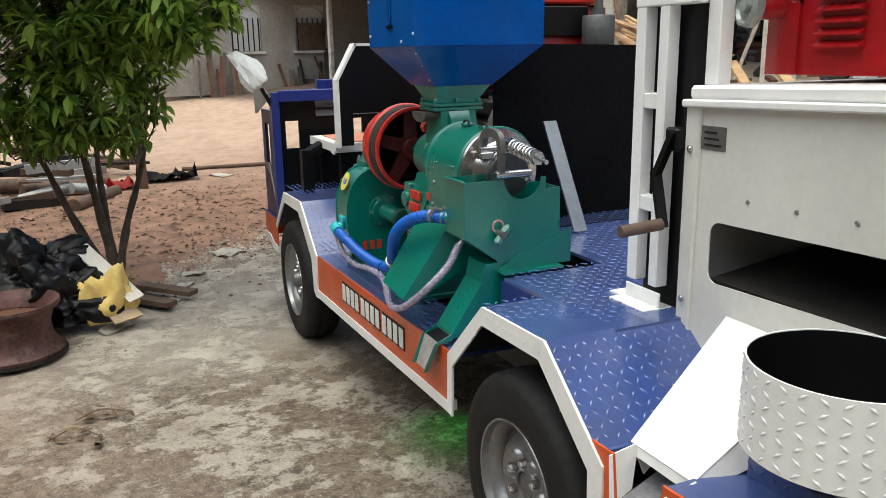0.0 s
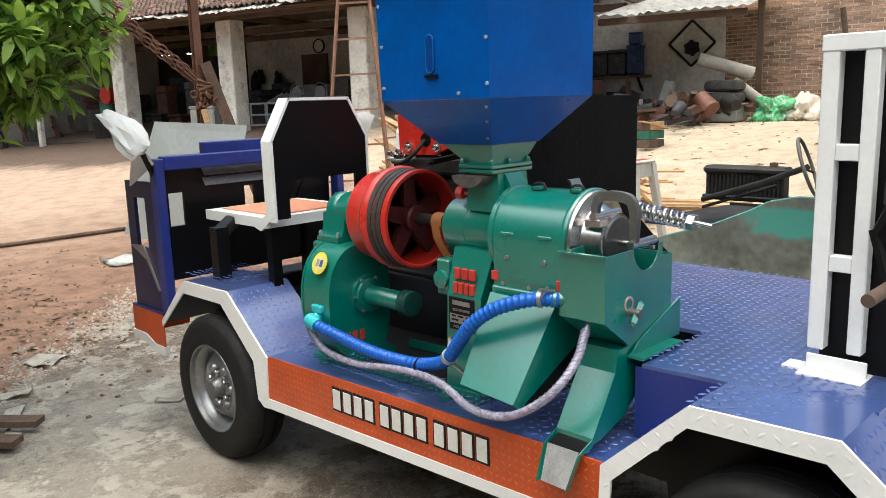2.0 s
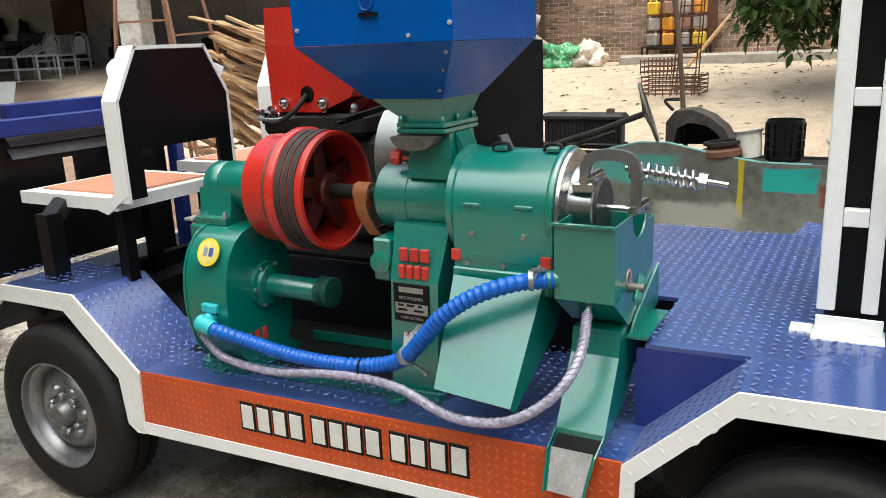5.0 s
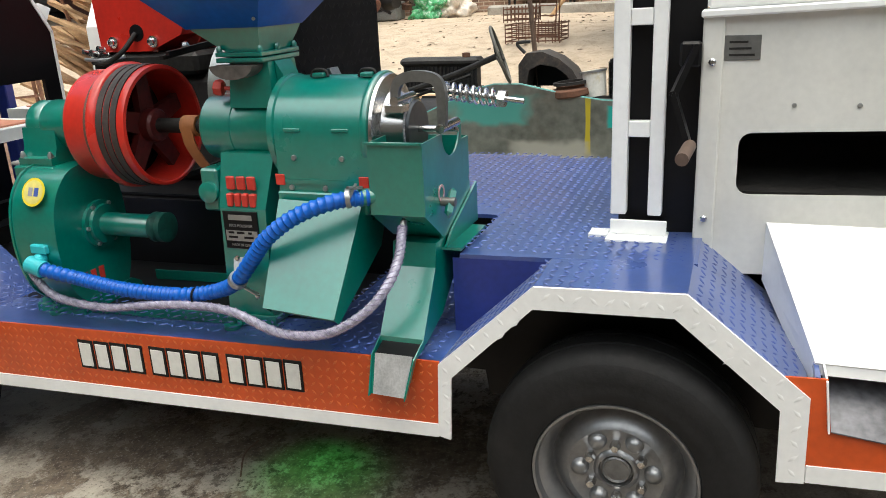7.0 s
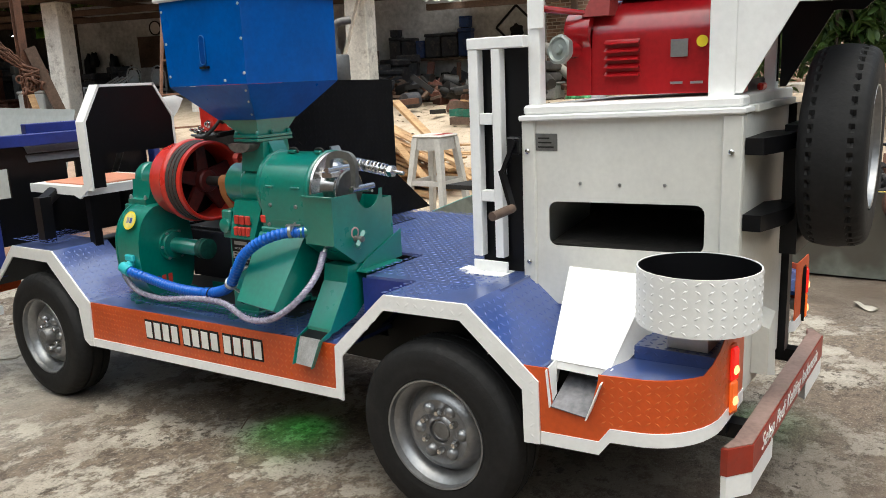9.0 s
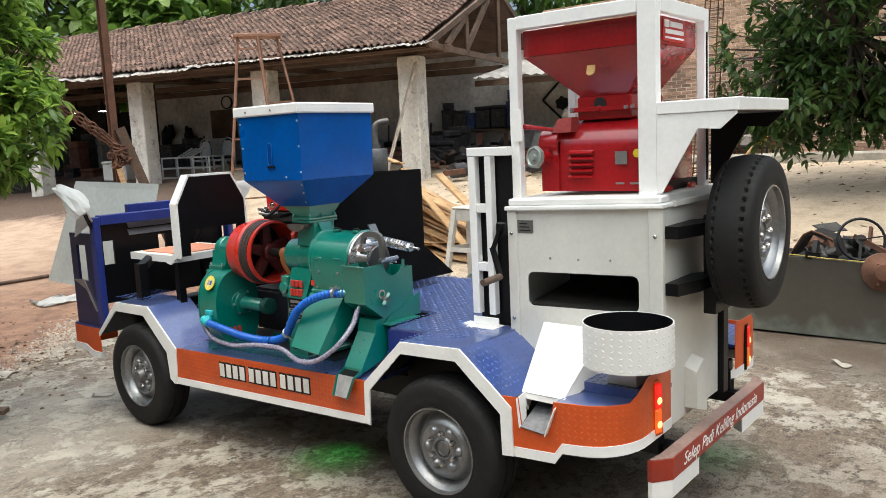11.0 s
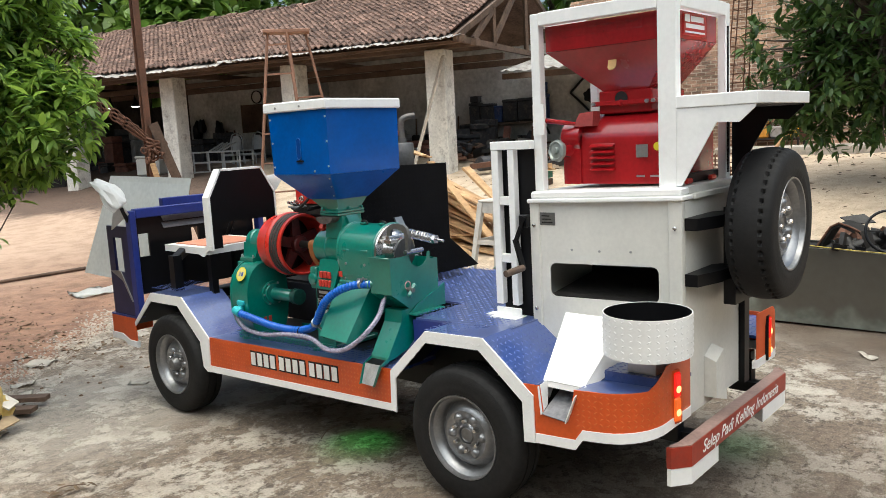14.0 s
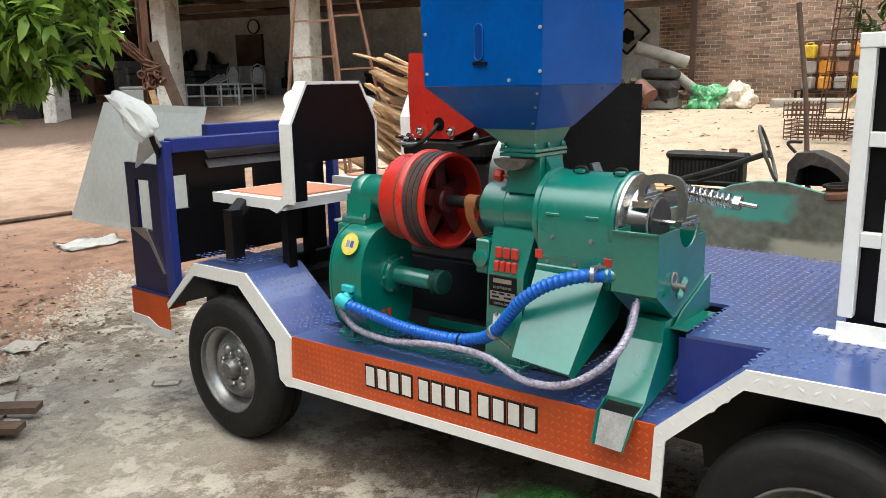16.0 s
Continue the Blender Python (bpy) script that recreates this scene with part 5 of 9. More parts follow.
for y, z, wy in ((1.045, 0.829, 0.018), (1.015, 0.829, 0.024), (0.985, 0.829, 0.012), (1.04, 0.816, 0.03), (0.99, 0.816, 0.03)):
    part("plate_bar", box(B(), (0.1298, y - wy / 2, z), (0.1305, y + wy / 2, z + 0.006)), BLACK, np_)
for r in range(2):
    for k in range(3 + r):
        y = 1.05 - (0.033 if r == 0 else 0.024) * k
        part("red_mark", box(B(), (0.132 if r else 0.139, y - (0.026 if r == 0 else 0.018), 0.905 + 0.047 * (1 - r)), (0.15, y, 0.942 + 0.047 * (1 - r)), 0.003), REDPAINT, col)
part("oil_box", box(B(), (0.15, 1.085, 0.885), (0.25, 1.14, 1.005), 0.006), GREEN, pol)
part("oil_boss", lathe(B(), [(0, 0), (0.03, 0), (0.03, 0.012), (0.02, 0.016), (0.008, 0.018), (0, 0.018)], (0.15, 1.112, 0.94), (-1, 0, 0), 24), GREEN, pol)
# bearing housing and milling drum
prof = [(0.0, 0.0), (0.06, 0.0), (0.085, 0.006), (0.092, 0.014), (0.094, 0.11), (0.091, 0.112), (0.091, 0.22), (0.105, 0.25), (0.13, 0.262), (0.0, 0.262)]
part("bearing_housing", along(B(), prof, 1.168), GREEN, pol)
part("drum_flange", along(B(), [(0, 0), (0.142, 0), (0.148, 0.004), (0.148, 0.02), (0.142, 0.024), (0, 0.024)], 0.908), GREEN, pol)
drum = [(XA + 0.143 * math.cos(a), ZA + 0.143 * math.sin(a)) for a in [-0.05 + k * 3.24 / 26 for k in range(27)]]
drum = [(XA + 0.143, ZA - 0.2)] + drum + [(XA - 0.143, ZA - 0.2)]
part("milling_drum", prism(B(), drum, "y", 0.616, 0.884), GREEN, pol, sharp=0.9)
part("drum_rim", along(B(), [(0, 0), (0.15, 0), (0.152, 0.003), (0.152, 0.014), (0.15, 0.017), (0, 0.017)], 0.632), GREEN, pol)
part("drum_seam", box(B(), (XA - 0.1455, 0.616, ZA - 0.125), (XA - 0.143, 0.884, ZA - 0.113)), GREEN, pol)
for y in (0.655, 0.745, 0.845):
    part("screw", lathe(B(), [(0.008, 0), (0.007, 0.006), (0, 0.007)], (XA - 0.143, y, ZA - 0.135), (-1, 0, 0), 8), ZINC, pol)
for y in (0.69, 0.83):
    part("screw", lathe(B(), [(0.008, 0), (0.007, 0.006), (0, 0.007)], (XA - 0.143, y, ZA - 0.055), (-1, 0, 0), 8), ZINC, pol)
    part("hinge", box(B(), (XA - 0.146, y - 0.024, ZA + 0.012), (XA - 0.139, y + 0.024, ZA + 0.022), 0.002), GREEN, pol)
for y in (0.65, 0.79):
    cl = part("toggle_clamp", tube(B(), curve_pts([(XA - 0.03, y + 0.03, ZA + 0.141), (XA - 0.03, y + 0.018, ZA + 0.158), (XA - 0.03, y - 0.012, ZA + 0.158), (XA - 0.03, y - 0.022, ZA + 0.141)], 4), 0.004, 8), DARK, pol)
    part("clamp_block", box(B(), (XA - 0.045, y - 0.015, ZA + 0.14), (XA - 0.015, y + 0.02, ZA + 0.152), 0.003), GREEN, pol)
for y in (0.878, 0.632):
    part("red_patch", box(B(), (XA - 0.1475, y - 0.014, ZA - 0.13), (XA - 0.1435, y + 0.014, ZA - 0.1), 0.004), REDPAINT, pol)
# discharge end in bare steel
steel = part("discharge_ring", along(B(), [(0.143, 0.0), (0.146, 0.006), (0.143, 0.014), (0.128, 0.017), (0.106, 0.022), (0.098, 0.034), (0.091, 0.05), (0.086, 0.074), (0.08, 0.078), (0.0, 0.078)], 0.616, 56), STEEL, pol, "bright turned steel discharge cone")
part("cone_face", along(B(), [(0, 0), (0.077, 0), (0.072, 0.006), (0, 0.006)], 0.537, 40), mat("dark_machined_face", (0.09, 0.095, 0.1), 0.35, metal=0.7), steel)
part("cone_shaft", along(B(), [(0, 0), (0.009, 0), (0.009, 0.05), (0.006, 0.056), (0.006, 0.11), (0, 0.11)], 0.531, 16), STEEL, steel)
CAST = mat("grey_cast_iron", (0.2, 0.2, 0.19), 0.45, metal=0.7, var=0.15, bump=0.0008, bump_scale=90)
arc = curve_pts([(0, 0.556, 1.178), (0, 0.553, 1.213), (0, 0.54, 1.236), (0, 0.51, 1.245), (0, 0.47, 1.244), (0, 0.442, 1.233), (0, 0.431, 1.2), (0, 0.431, 1.155), (0, 0.433, 1.112)], 5)
rim_a, rim_b = [], []
for i, q in enumerate(arc):
    d = (arc[min(i + 1, len(arc) - 1)] - arc[max(i - 1, 0)]).normalized()
    s_ = Vector((0, -d.z, d.y)) * (0.0095 + 0.004 * math.sin(i / len(arc) * 3.14))
    rim_a.append((q.y + s_.y, q.z + s_.z))
    rim_b.append((q.y - s_.y, q.z - s_.z))
for x in (0.196,):
    part("lever_arm", prism(B(), rim_a + rim_b[::-1], "x", x, x + 0.018), CAST, pol, "grey cast pressure lever")
for y, z in ((0.552, 1.185), (0.433, 1.118)):
    part("lever_pin", rod(B(), (0.185, y, z), (0.31, y, z), 0.012), STEEL, pol)
part("lever_block", box(B(), (0.185, 0.53, 1.155), (0.232, 0.58, 1.178), 0.003), STEEL, pol)
part("spring_rod", rod(B(), (0.25, 0.47, 1.208), (0.25, 0.235, 1.178), 0.007), STEEL, pol)
coil = []
for k in range(8 * 14 + 1):
    t = k / (8 * 14)
    c = Vector((0.25, 0.435, 1.204)).lerp(Vector((0.25, 0.3, 1.186)), t)
    a = t * 8 * 6.283185
    coil.append(c + Vector((math.cos(a) * 0.02, 0, math.sin(a) * 0.02)))
part("spring", tube(B(), coil, 0.0042, 6), STEEL, pol, "bright coil spring on a threaded rod")
part("spring_nut", rod(B(), (0.25, 0.299, 1.186), (0.25, 0.28, 1.1835), 0.022, seg=6), STEEL, pol)
part("spring_seat", rod(B(), (0.25, 0.455, 1.2065), (0.25, 0.437, 1.204), 0.024, seg=16), STEEL, pol)
# feed neck
bm = hull8(B(), [(0.21, 0.915, 1.165), (0.37, 0.915, 1.165), (0.37, 1.052, 1.165), (0.21, 1.052, 1.165)], [(0.222, 0.925, 1.285), (0.36, 0.925, 1.285), (0.36, 1.045, 1.285), (0.222, 1.045, 1.285)])
part("feed_neck", bm, GREEN, pol)
part("neck_wall", hull8(B(), [(0.25, 0.9, 1.16), (0.33, 0.9, 1.16), (0.33, 0.914, 1.16), (0.25, 0.914, 1.16)], [(0.25, 0.9, 1.25), (0.33, 0.9, 1.25), (0.33, 0.922, 1.285), (0.25, 0.922, 1.285)]), GREEN, pol)
for z in (1.286, 1.301):
    part("neck_flange", box(B(), (0.196, 0.925, z), (0.392, 1.07, z + 0.012), 0.002), GREEN, pol)
for x in (0.205, 0.29, 0.38):
    for y in (0.934, 1.06):
        part("bolt", lathe(B(), [(0.008, 0), (0.008, 0.01), (0.004, 0.016), (0, 0.016)], (x, y, 1.3135), (0, 0, 1), 6), GREEN, pol)
bm = hull8(B(), [(0.217, 0.942, 1.3135), (0.372, 0.942, 1.3135), (0.372, 1.05, 1.3135), (0.217, 1.05, 1.3135)], [(0.206, 0.934, 1.376), (0.43, 0.934, 1.376), (0.43, 1.15, 1.376), (0.206, 1.15, 1.376)])
part("feed_funnel", bm, GREEN, pol)
TRAY = mat("worn_tray", (0.1, 0.085, 0.075), 0.6, var=0.3)
half = [(1.006 + 0.066 * math.cos(a), 1.28 + (0.036 * math.sin(a))) for a in [-math.pi * k / 12 for k in range(13)]]
part("gate_tray", prism(B(), half, "x", 0.165, 0.221), TRAY, pol, "worn brown half-round slide tray")
part("red_knob", lathe(B(), [(0.006, 0), (0.006, 0.03), (0.02, 0.034), (0.024, 0.045), (0.02, 0.058), (0, 0.062)], (0.24, 1.05, 1.212), (-0.2, 1, 0.1), 7), REDPAINT, pol, "red star-shaped plastic knob")
# blue hopper
lo, mid, hi = [(0.2, 0.93), (0.433, 0.93), (0.433, 1.155), (0.2, 1.155)], [(0.085, 0.833), (0.594, 0.833), (0.594, 1.298), (0.085, 1.298)], [(0.083, 0.832), (0.598, 0.832), (0.598, 1.308), (0.083, 1.308)]
hop = part("hopper", hull8(B(), [(*p, 1.517) for p in mid], [(*p, 1.855) for p in hi]), HOPBLUE, pol, "bright blue sheet-steel hopper with white rim")
part("hopper_cone", hull8(B(), [(*p, 1.375) for p in lo], [(*p, 1.516) for p in mid]), HOPBLUE, hop)
part("hopper_rim", box(B(), (0.066, 0.815, 1.848), (0.612, 1.332, 1.9), 0.006), WHITE, hop)
slot = [(1.067 + 0.016 * math.cos(a), z + 0.016 * math.sin(a)) for z, a0 in ((1.692, 0.0), (1.612, math.pi)) for a in [a0 + math.pi * k / 8 for k in range(9)]]
part("sight_slot", prism(B(), slot, "x", 0.0795, 0.0835), mat("slot_blue", (0.002, 0.05, 0.26), 0.25), hop)
edge = [Vector((0.0805, y, z)) for y, z in slot]
part("slot_edge", tube(B(), edge + edge[:1], 0.0022, 6), mat("slot_rim_blue", (0.01, 0.12, 0.42), 0.3), hop)
part("slot_lip", box(B(), (0.076, 1.036, 1.582), (0.0845, 1.088, 1.591)), BLACK, hop)
PALESCREW = mat("bright_screw_head", (0.75, 0.75, 0.74), 0.3, metal=0.6, var=0.1)
for y, z in ((0.84, 1.558), (0.841, 1.685), (0.842, 1.811), (1.284, 1.557), (1.288, 1.686), (1.296, 1.812), (0.952, 1.533)):
    part("screw", lathe(B(), [(0.006, 0), (0.0055, 0.004), (0, 0.005)], (0.0845, y, z), (-1, 0, 0), 8), PALESCREW, hop)
for t in (0.16, 0.46, 0.82):
    part("screw", lathe(B(), [(0.005, 0), (0.0045, 0.004), (0, 0.005)], (0.085 + 0.115 * t - 0.001, 0.845 + 0.097 * t, 1.516 - 0.144 * t), (-1, 0, -0.6), 8), ZINC, hop)
for y in (1.02, 1.22):
    part("screw", lathe(B(), [(0.006, 0), (0.006, 0.004), (0, 0.005)], (0.066, y, 1.872), (-1, 0, 0), 8), ZINC, hop)
# wide bran chute
bm = B()
slab(bm, [(0.12, 0.872, 0.937), (-0.052, 0.846, 0.697), (-0.055, 0.643, 0.684), (0.12, 0.63, 0.93)][::-1], 0.004)
slab(bm, [(0.12, 0.63, 0.93), (-0.055, 0.643, 0.684), (-0.03, 0.645, 0.664), (0.22, 0.63, 0.80), (0.3, 0.63, 0.93)], 0.004)
slab(bm, [(0.12, 0.872, 0.937), (-0.052, 0.846, 0.697), (-0.027, 0.846, 0.677), (0.22, 0.865, 0.80), (0.3, 0.87, 0.937)][::-1], 0.004)
slab(bm, [(-0.02, 0.846, 0.68), (-0.025, 0.645, 0.668), (0.22, 0.63, 0.80), (0.22, 0.865, 0.80)], 0.004)
part("chute_body", bm, GREEN, pol)
part("chute_collar", box(B(), (0.135, 0.62, 0.9), (0.44, 0.885, 0.955), 0.004), GREEN, pol)
# outlet box with rounded notch
bx0, bx1, by0, by1 = 0.083, 0.43, 0.447, 0.583
part("near_wall", slab(B(), [(bx0, by1, 1.1), (bx0, by1, 0.92), (bx0, by0, 0.92), (bx0, by0, 1.1)], 0.004), GREEN, pol)
part("sloped_floor", slab(B(), [(bx0, by1, 0.92), (0.205, by1, 0.832), (0.205, by0, 0.832), (bx0, by0, 0.92)], 0.004), GREEN, pol)
part("box_floor", slab(B(), [(0.205, by1, 0.832), (bx1, by1, 0.832), (bx1, by0, 0.832), (0.205, by0, 0.832)], 0.004), GREEN, pol)
part("far_wall", slab(B(), [(bx1, by0, 1.06), (bx1, by0, 0.832), (bx1, by1, 0.832), (bx1, by1, 1.06)], 0.004), GREEN, pol)
notch = [(0.29 - 0.068 * math.cos(a), 1.1 - 0.068 * math.sin(a)) for a in [math.pi * k / 10 for k in range(11)]]
front = [(bx0, 1.1), (bx0, 0.92), (0.205, 0.832), (bx1, 0.832), (bx1, 1.06), (0.375, 1.06), (0.375, 1.1)] + notch[::-1]
part("notched_wall", prism(B(), front, "y", by0 - 0.004, by0), GREEN, pol)
back = [(bx0, 1.1), (bx0, 0.92), (0.205, 0.832), (bx1, 0.832), (bx1, 1.06), (0.39, 1.06), (0.2, 1.06), (0.19, 1.1)]
part("inner_wall", prism(B(), back, "y", by1, by1 + 0.004), GREEN, pol)
part("box_lip", box(B(), (bx0 - 0.006, by0, 1.096), (bx0 + 0.008, by1 + 0.012, 1.102)), GREEN, pol)
part("box_pipe", rod(B(), (0.105, 0.58, 0.963), (0.075, 0.615, 0.963), 0.022, seg=20), GREEN, pol)
gauge = part("gauge_plate", lathe(B(), [(0.016, 0), (0.022, 0), (0.022, 0.002), (0.016, 0.002)], (0.2, 0.443, 0.952), AX, 28, closed=True), mat("gauge_red", (0.5, 0.3, 0.3), 0.4, var=0.3), pol, "red and white dial plate")
part("wing_nut", box(B(), (0.16, 0.408, 0.908), (0.24, 0.43, 0.94), 0.01, Matrix.Translation((0.2, 0.42, 0.93)) @ Matrix.Rotation(radians(-50), 4, "Y") @ Matrix.Translation((-0.2, -0.42, -0.93))), GREEN, gauge)
part("nut_shaft", rod(B(), (0.2, 0.443, 0.93), (0.2, 0.405, 0.93), 0.012), CAST, gauge)
# rice chute down to the skirt
y0, y1 = 0.447, 0.566
duct = [(0.205, 0.83), (0.155, 0.83), (0.142, 0.768), (0.036, 0.614), (0.034, 0.596), (0.075, 0.6), (0.18, 0.63), (0.4, 0.79), (0.43, 0.83)]
part("rice_chute", prism(B(), duct, "y", y0, y1), GREEN, pol, sharp=0.2)
# black panel laid across the recess as the shade in the mouth
part("spout_mouth", slab(B(), [(0.06, y1 - 0.006, 0.606), (-0.012, y1 - 0.006, 0.582), (-0.012, y0 + 0.01, 0.582), (0.06, y0 + 0.006, 0.606)][::-1], 0.004), BLACK, pol, "black panel for the dark mouth of the chute")
bm = slab(B(), [(-0.008, y1, 0.584), (-0.042, y1 - 0.002, 0.49), (-0.042, y0 + 0.022, 0.488), (-0.008, y0 + 0.004, 0.584)][::-1], 0.004)
slab(bm, [(0.036, y1, 0.612), (-0.02, y1, 0.585), (-0.058, y1 - 0.002, 0.49), (-0.042, y1 - 0.002, 0.49), (-0.008, y1, 0.58), (0.036, y1, 0.59)], 0.003)
slab(bm, [(0.036, y0, 0.612), (-0.024, y0 + 0.004, 0.585), (-0.06, y0 + 0.02, 0.488), (-0.042, y0 + 0.022, 0.488), (-0.008, y0 + 0.004, 0.58), (0.036, y0, 0.59)], 0.003)
sp_ = part("rice_spout", bm, GREEN, pol)
bm = slab(B(), [(-0.011, y1 - 0.006, 0.588), (-0.0455, y1 - 0.008, 0.491), (-0.0455, y0 + 0.028, 0.489), (-0.011, y0 + 0.012, 0.588)][::-1], 0.002)
part("spout_lining", bm, mat("bright_zinc_sheet", (0.6, 0.6, 0.6), 0.45, metal=0.6, var=0.15, scale=20), sp_, "bright zinc lining of the spout")
part("chute_fin", prism(B(), [(0.2, 0.806), (0.47, 0.806), (0.47, 0.92), (0.25, 0.84)], "y", y0 - 0.012, y0 - 0.006), GREEN, pol)
bm = box(B(), (0.2, 0.395, 0.799), (0.42, 0.454, 0.806))
box(bm, (0.2, 0.448, 0.806), (0.42, 0.454, 0.84))
part("deck_bracket", bm, GREEN, pol)
# hoses
ctrl = [(0.02, 1.66, 0.716), (0.028, 1.53, 0.694), (0.04, 1.37, 0.668), (0.052, 1.2, 0.662), (0.054, 1.08, 0.68), (0.034, 0.985, 0.722), (0.01, 0.905, 0.802), (0.0, 0.845, 0.867), (0.012, 0.765, 0.924), (0.042, 0.667, 0.96), (0.09, 0.59, 0.963)]
pts = curve_pts(ctrl, 34)
step = [pts[0]]
for q in pts[1:]:
    if (q - step[-1]).length >= 0.0042:
        step.append(q)
hose = part("ribbed_hose", tube(B(), step, 0.02, 12, radii=[0.0225 if (i // 1) % 3 == 0 else (0.0195 if i % 3 == 1 else 0.0188) for i in range(len(step))]), HOSEBLUE, pol, "blue ribbed suction hose")
part("hose_clamp", lathe(B(), [(0.02, -0.008), (0.026, -0.008), (0.026, 0.008), (0.02, 0.008)], (0.03, 0.972, 0.733), (-0.25, -0.7, 0.65), 24, closed=True), ZINC, hose)
for (y, z), (y1, z1) in (((0.968, 0.745), (0.975, 0.79)), ((0.955, 0.715), (0.925, 0.685))):
    tab = part("clamp_strap", bar(B(), (0.03, y, z), (0.05, y1, z1), 0.024, 0.004), ZINC, hose)
    part("strap_bolt", lathe(B(), [(0.007, 0), (0.006, 0.006), (0, 0.007)], (0.046, y1, z1), (-1, 0, 0), 8), STEEL, tab)
part("clamp_lug", bar(B(), (0.05, 0.98, 0.76), (0.135, 0.985, 0.78), 0.02, 0.005), ZINC, hose)
part("hose_clamp", lathe(B(), [(0.02, -0.006), (0.025, -0.006), (0.025, 0.006), (0.02, 0.006)], (0.058, 0.635, 0.966), (0.4, -1, 0.05), 24, closed=True), ZINC, hose)
part("clamp_screw", rod(B(), (0.042, 0.628, 0.965), (0.06, 0.612, 1.004), 0.004, seg=8), ZINC, hose)
part("clamp_wing", bar(B(), (0.038, 0.624, 0.998), (0.078, 0.606, 0.99), 0.01, 0.006), ZINC, hose)
tee = part("hose_tee", rod(B(), (0.02, 1.64, 0.713), (0.022, 1.695, 0.728), 0.026, seg=20), CYAN, pol, "turquoise plastic hose tee")
part("tee_flange", box(B(), (0.04, 1.645, 0.752), (0.07, 1.705, 0.78), 0.004), CYAN, tee)
part("tee_branch", rod(B(), (0.02, 1.675, 0.725), (0.075, 1.68, 0.745), 0.02, seg=16), CYAN, tee)
pts = curve_pts([(0.028, 1.7, 0.71), (0.03, 1.685, 0.67), (0.03, 1.615, 0.623), (0.03, 1.445, 0.609), (0.03, 1.255, 0.635), (0.03, 1.12, 0.645), (0.0, 0.978, 0.652), (-0.04, 0.826, 0.629), (-0.06, 0.713, 0.639), (-0.06, 0.63, 0.665), (-0.04, 0.555, 0.717), (0.0, 0.516, 0.771), (0.05, 0.506, 0.823), (0.08, 0.508, 0.87), (0.095, 0.51, 0.89)], 8)
clear = part("clear_hose", tube(B(), pts, 0.0118, 14), CLEARHOSE, pol, "milky braided plastic hose")
for ph in (0.0, 1.571, 3.1416, 4.712):
    spir = []
    for i, q in enumerate(pts):
        d = (pts[min(i + 1, len(pts) - 1)] - pts[max(i - 1, 0)]).normalized()
        s = Vector((0, 0, 1)).cross(d).normalized()
        u = d.cross(s)
        spir.append(q + (s * math.cos(i * 0.9 + ph) + u * math.sin(i * 0.9 + ph)) * 0.0137)
    part("braid_thread", tube(B(), spir, 0.0009, 4), mat("braid_violet", (0.22, 0.18, 0.3), 0.5), clear)
part("hose_nozzle", rod(B(), (0.083, 0.508, 0.873), (0.105, 0.51, 0.902), 0.011, 0.008), ZINC, pol)
part("cable_tie", lathe(B(), [(0.0245, -0.003), (0.0265, -0.003), (0.0265, 0.003), (0.0245, 0.003)], (0.052, 1.13, 0.664), (0, 1, -0.1), 20, closed=True), BLACK, pol)
# ---- red husker in the frame ----
hk = thing("rice_husker", "glossy red rice husker with louvres and red feed hopper", "machine", (0.8, -0.5, 1.426))
REDM = mat("husker_red", (0.33, 0.008, 0.012), 0.24, var=0.12, bump=0.0004, bump_scale=18, coat=0.7, spec=0.5)
# main case: rounded top
def cased(x0, x1, y0, y1, z0, z1, r, axis="x"):
    pts = [(y1, z0), (y1, z1 - r)] + [(y1 - r + r * math.cos(a), z1 - r + r * math.sin(a)) for a in (0.26, 0.52, 0.79, 1.05, 1.31)] + [(y1 - r, z1), (y0 + r, z1)]
    pts += [(y0 + r - r * math.sin(a), z1 - r + r * math.cos(a)) for a in (0.26, 0.52, 0.79, 1.05, 1.31)] + [(y0, z1 - r), (y0, z0)]
    return prism(B(), pts, axis, x0, x1)


arc_ = [(0.70 - 0.14 * math.cos(a), 1.605 + 0.14 * math.sin(a)) for a in [k * 0.19635 for k in range(9)]]
part("case", prism(B(), [(1.05, 1.43), (0.56, 1.43)] + arc_ + [(1.05, 1.745)], "y", -0.76, -0.36), REDM, hk)
arc_ = [(0.70 - 0.146 * math.cos(a), 1.605 + 0.146 * math.sin(a)) for a in [k * 0.19635 for k in range(9)]]
part("case_rim", prism(B(), [(1.05, 1.43), (0.554, 1.43)] + arc_ + [(1.05, 1.751)], "y", -0.775, -0.75), REDM, hk)
part("side_case", cased(0.55, 1.0, -0.36, -0.27, 1.43, 1.68, 0.03), REDM, hk)
for k in range(5):
    z = 1.49 + 0.026 * k
    bm = prism(B(), [(0.56, z + 0.016), (0.54, z + 0.004), (0.54, z), (0.56, z)], "y", -0.53, -0.41)
    part("louvre", bm, REDM, hk)
part("case_plate", box(B(), (0.5505, -0.69, 1.545), (0.5535, -0.635, 1.6)), ZINC, hk)
part("yellow_tag", lathe(B(), [(0, 0), (0.018, 0), (0.018, 0.003), (0, 0.003)], (0.5535, -0.735, 1.59), (-1, 0, 0), 20), YELLOW, hk)
for y in (-0.655, -0.72):
    part("case_bar", box(B(), (0.552, y - 0.02, 1.46), (0.5535, y + 0.02, 1.468)), ZINC, hk)
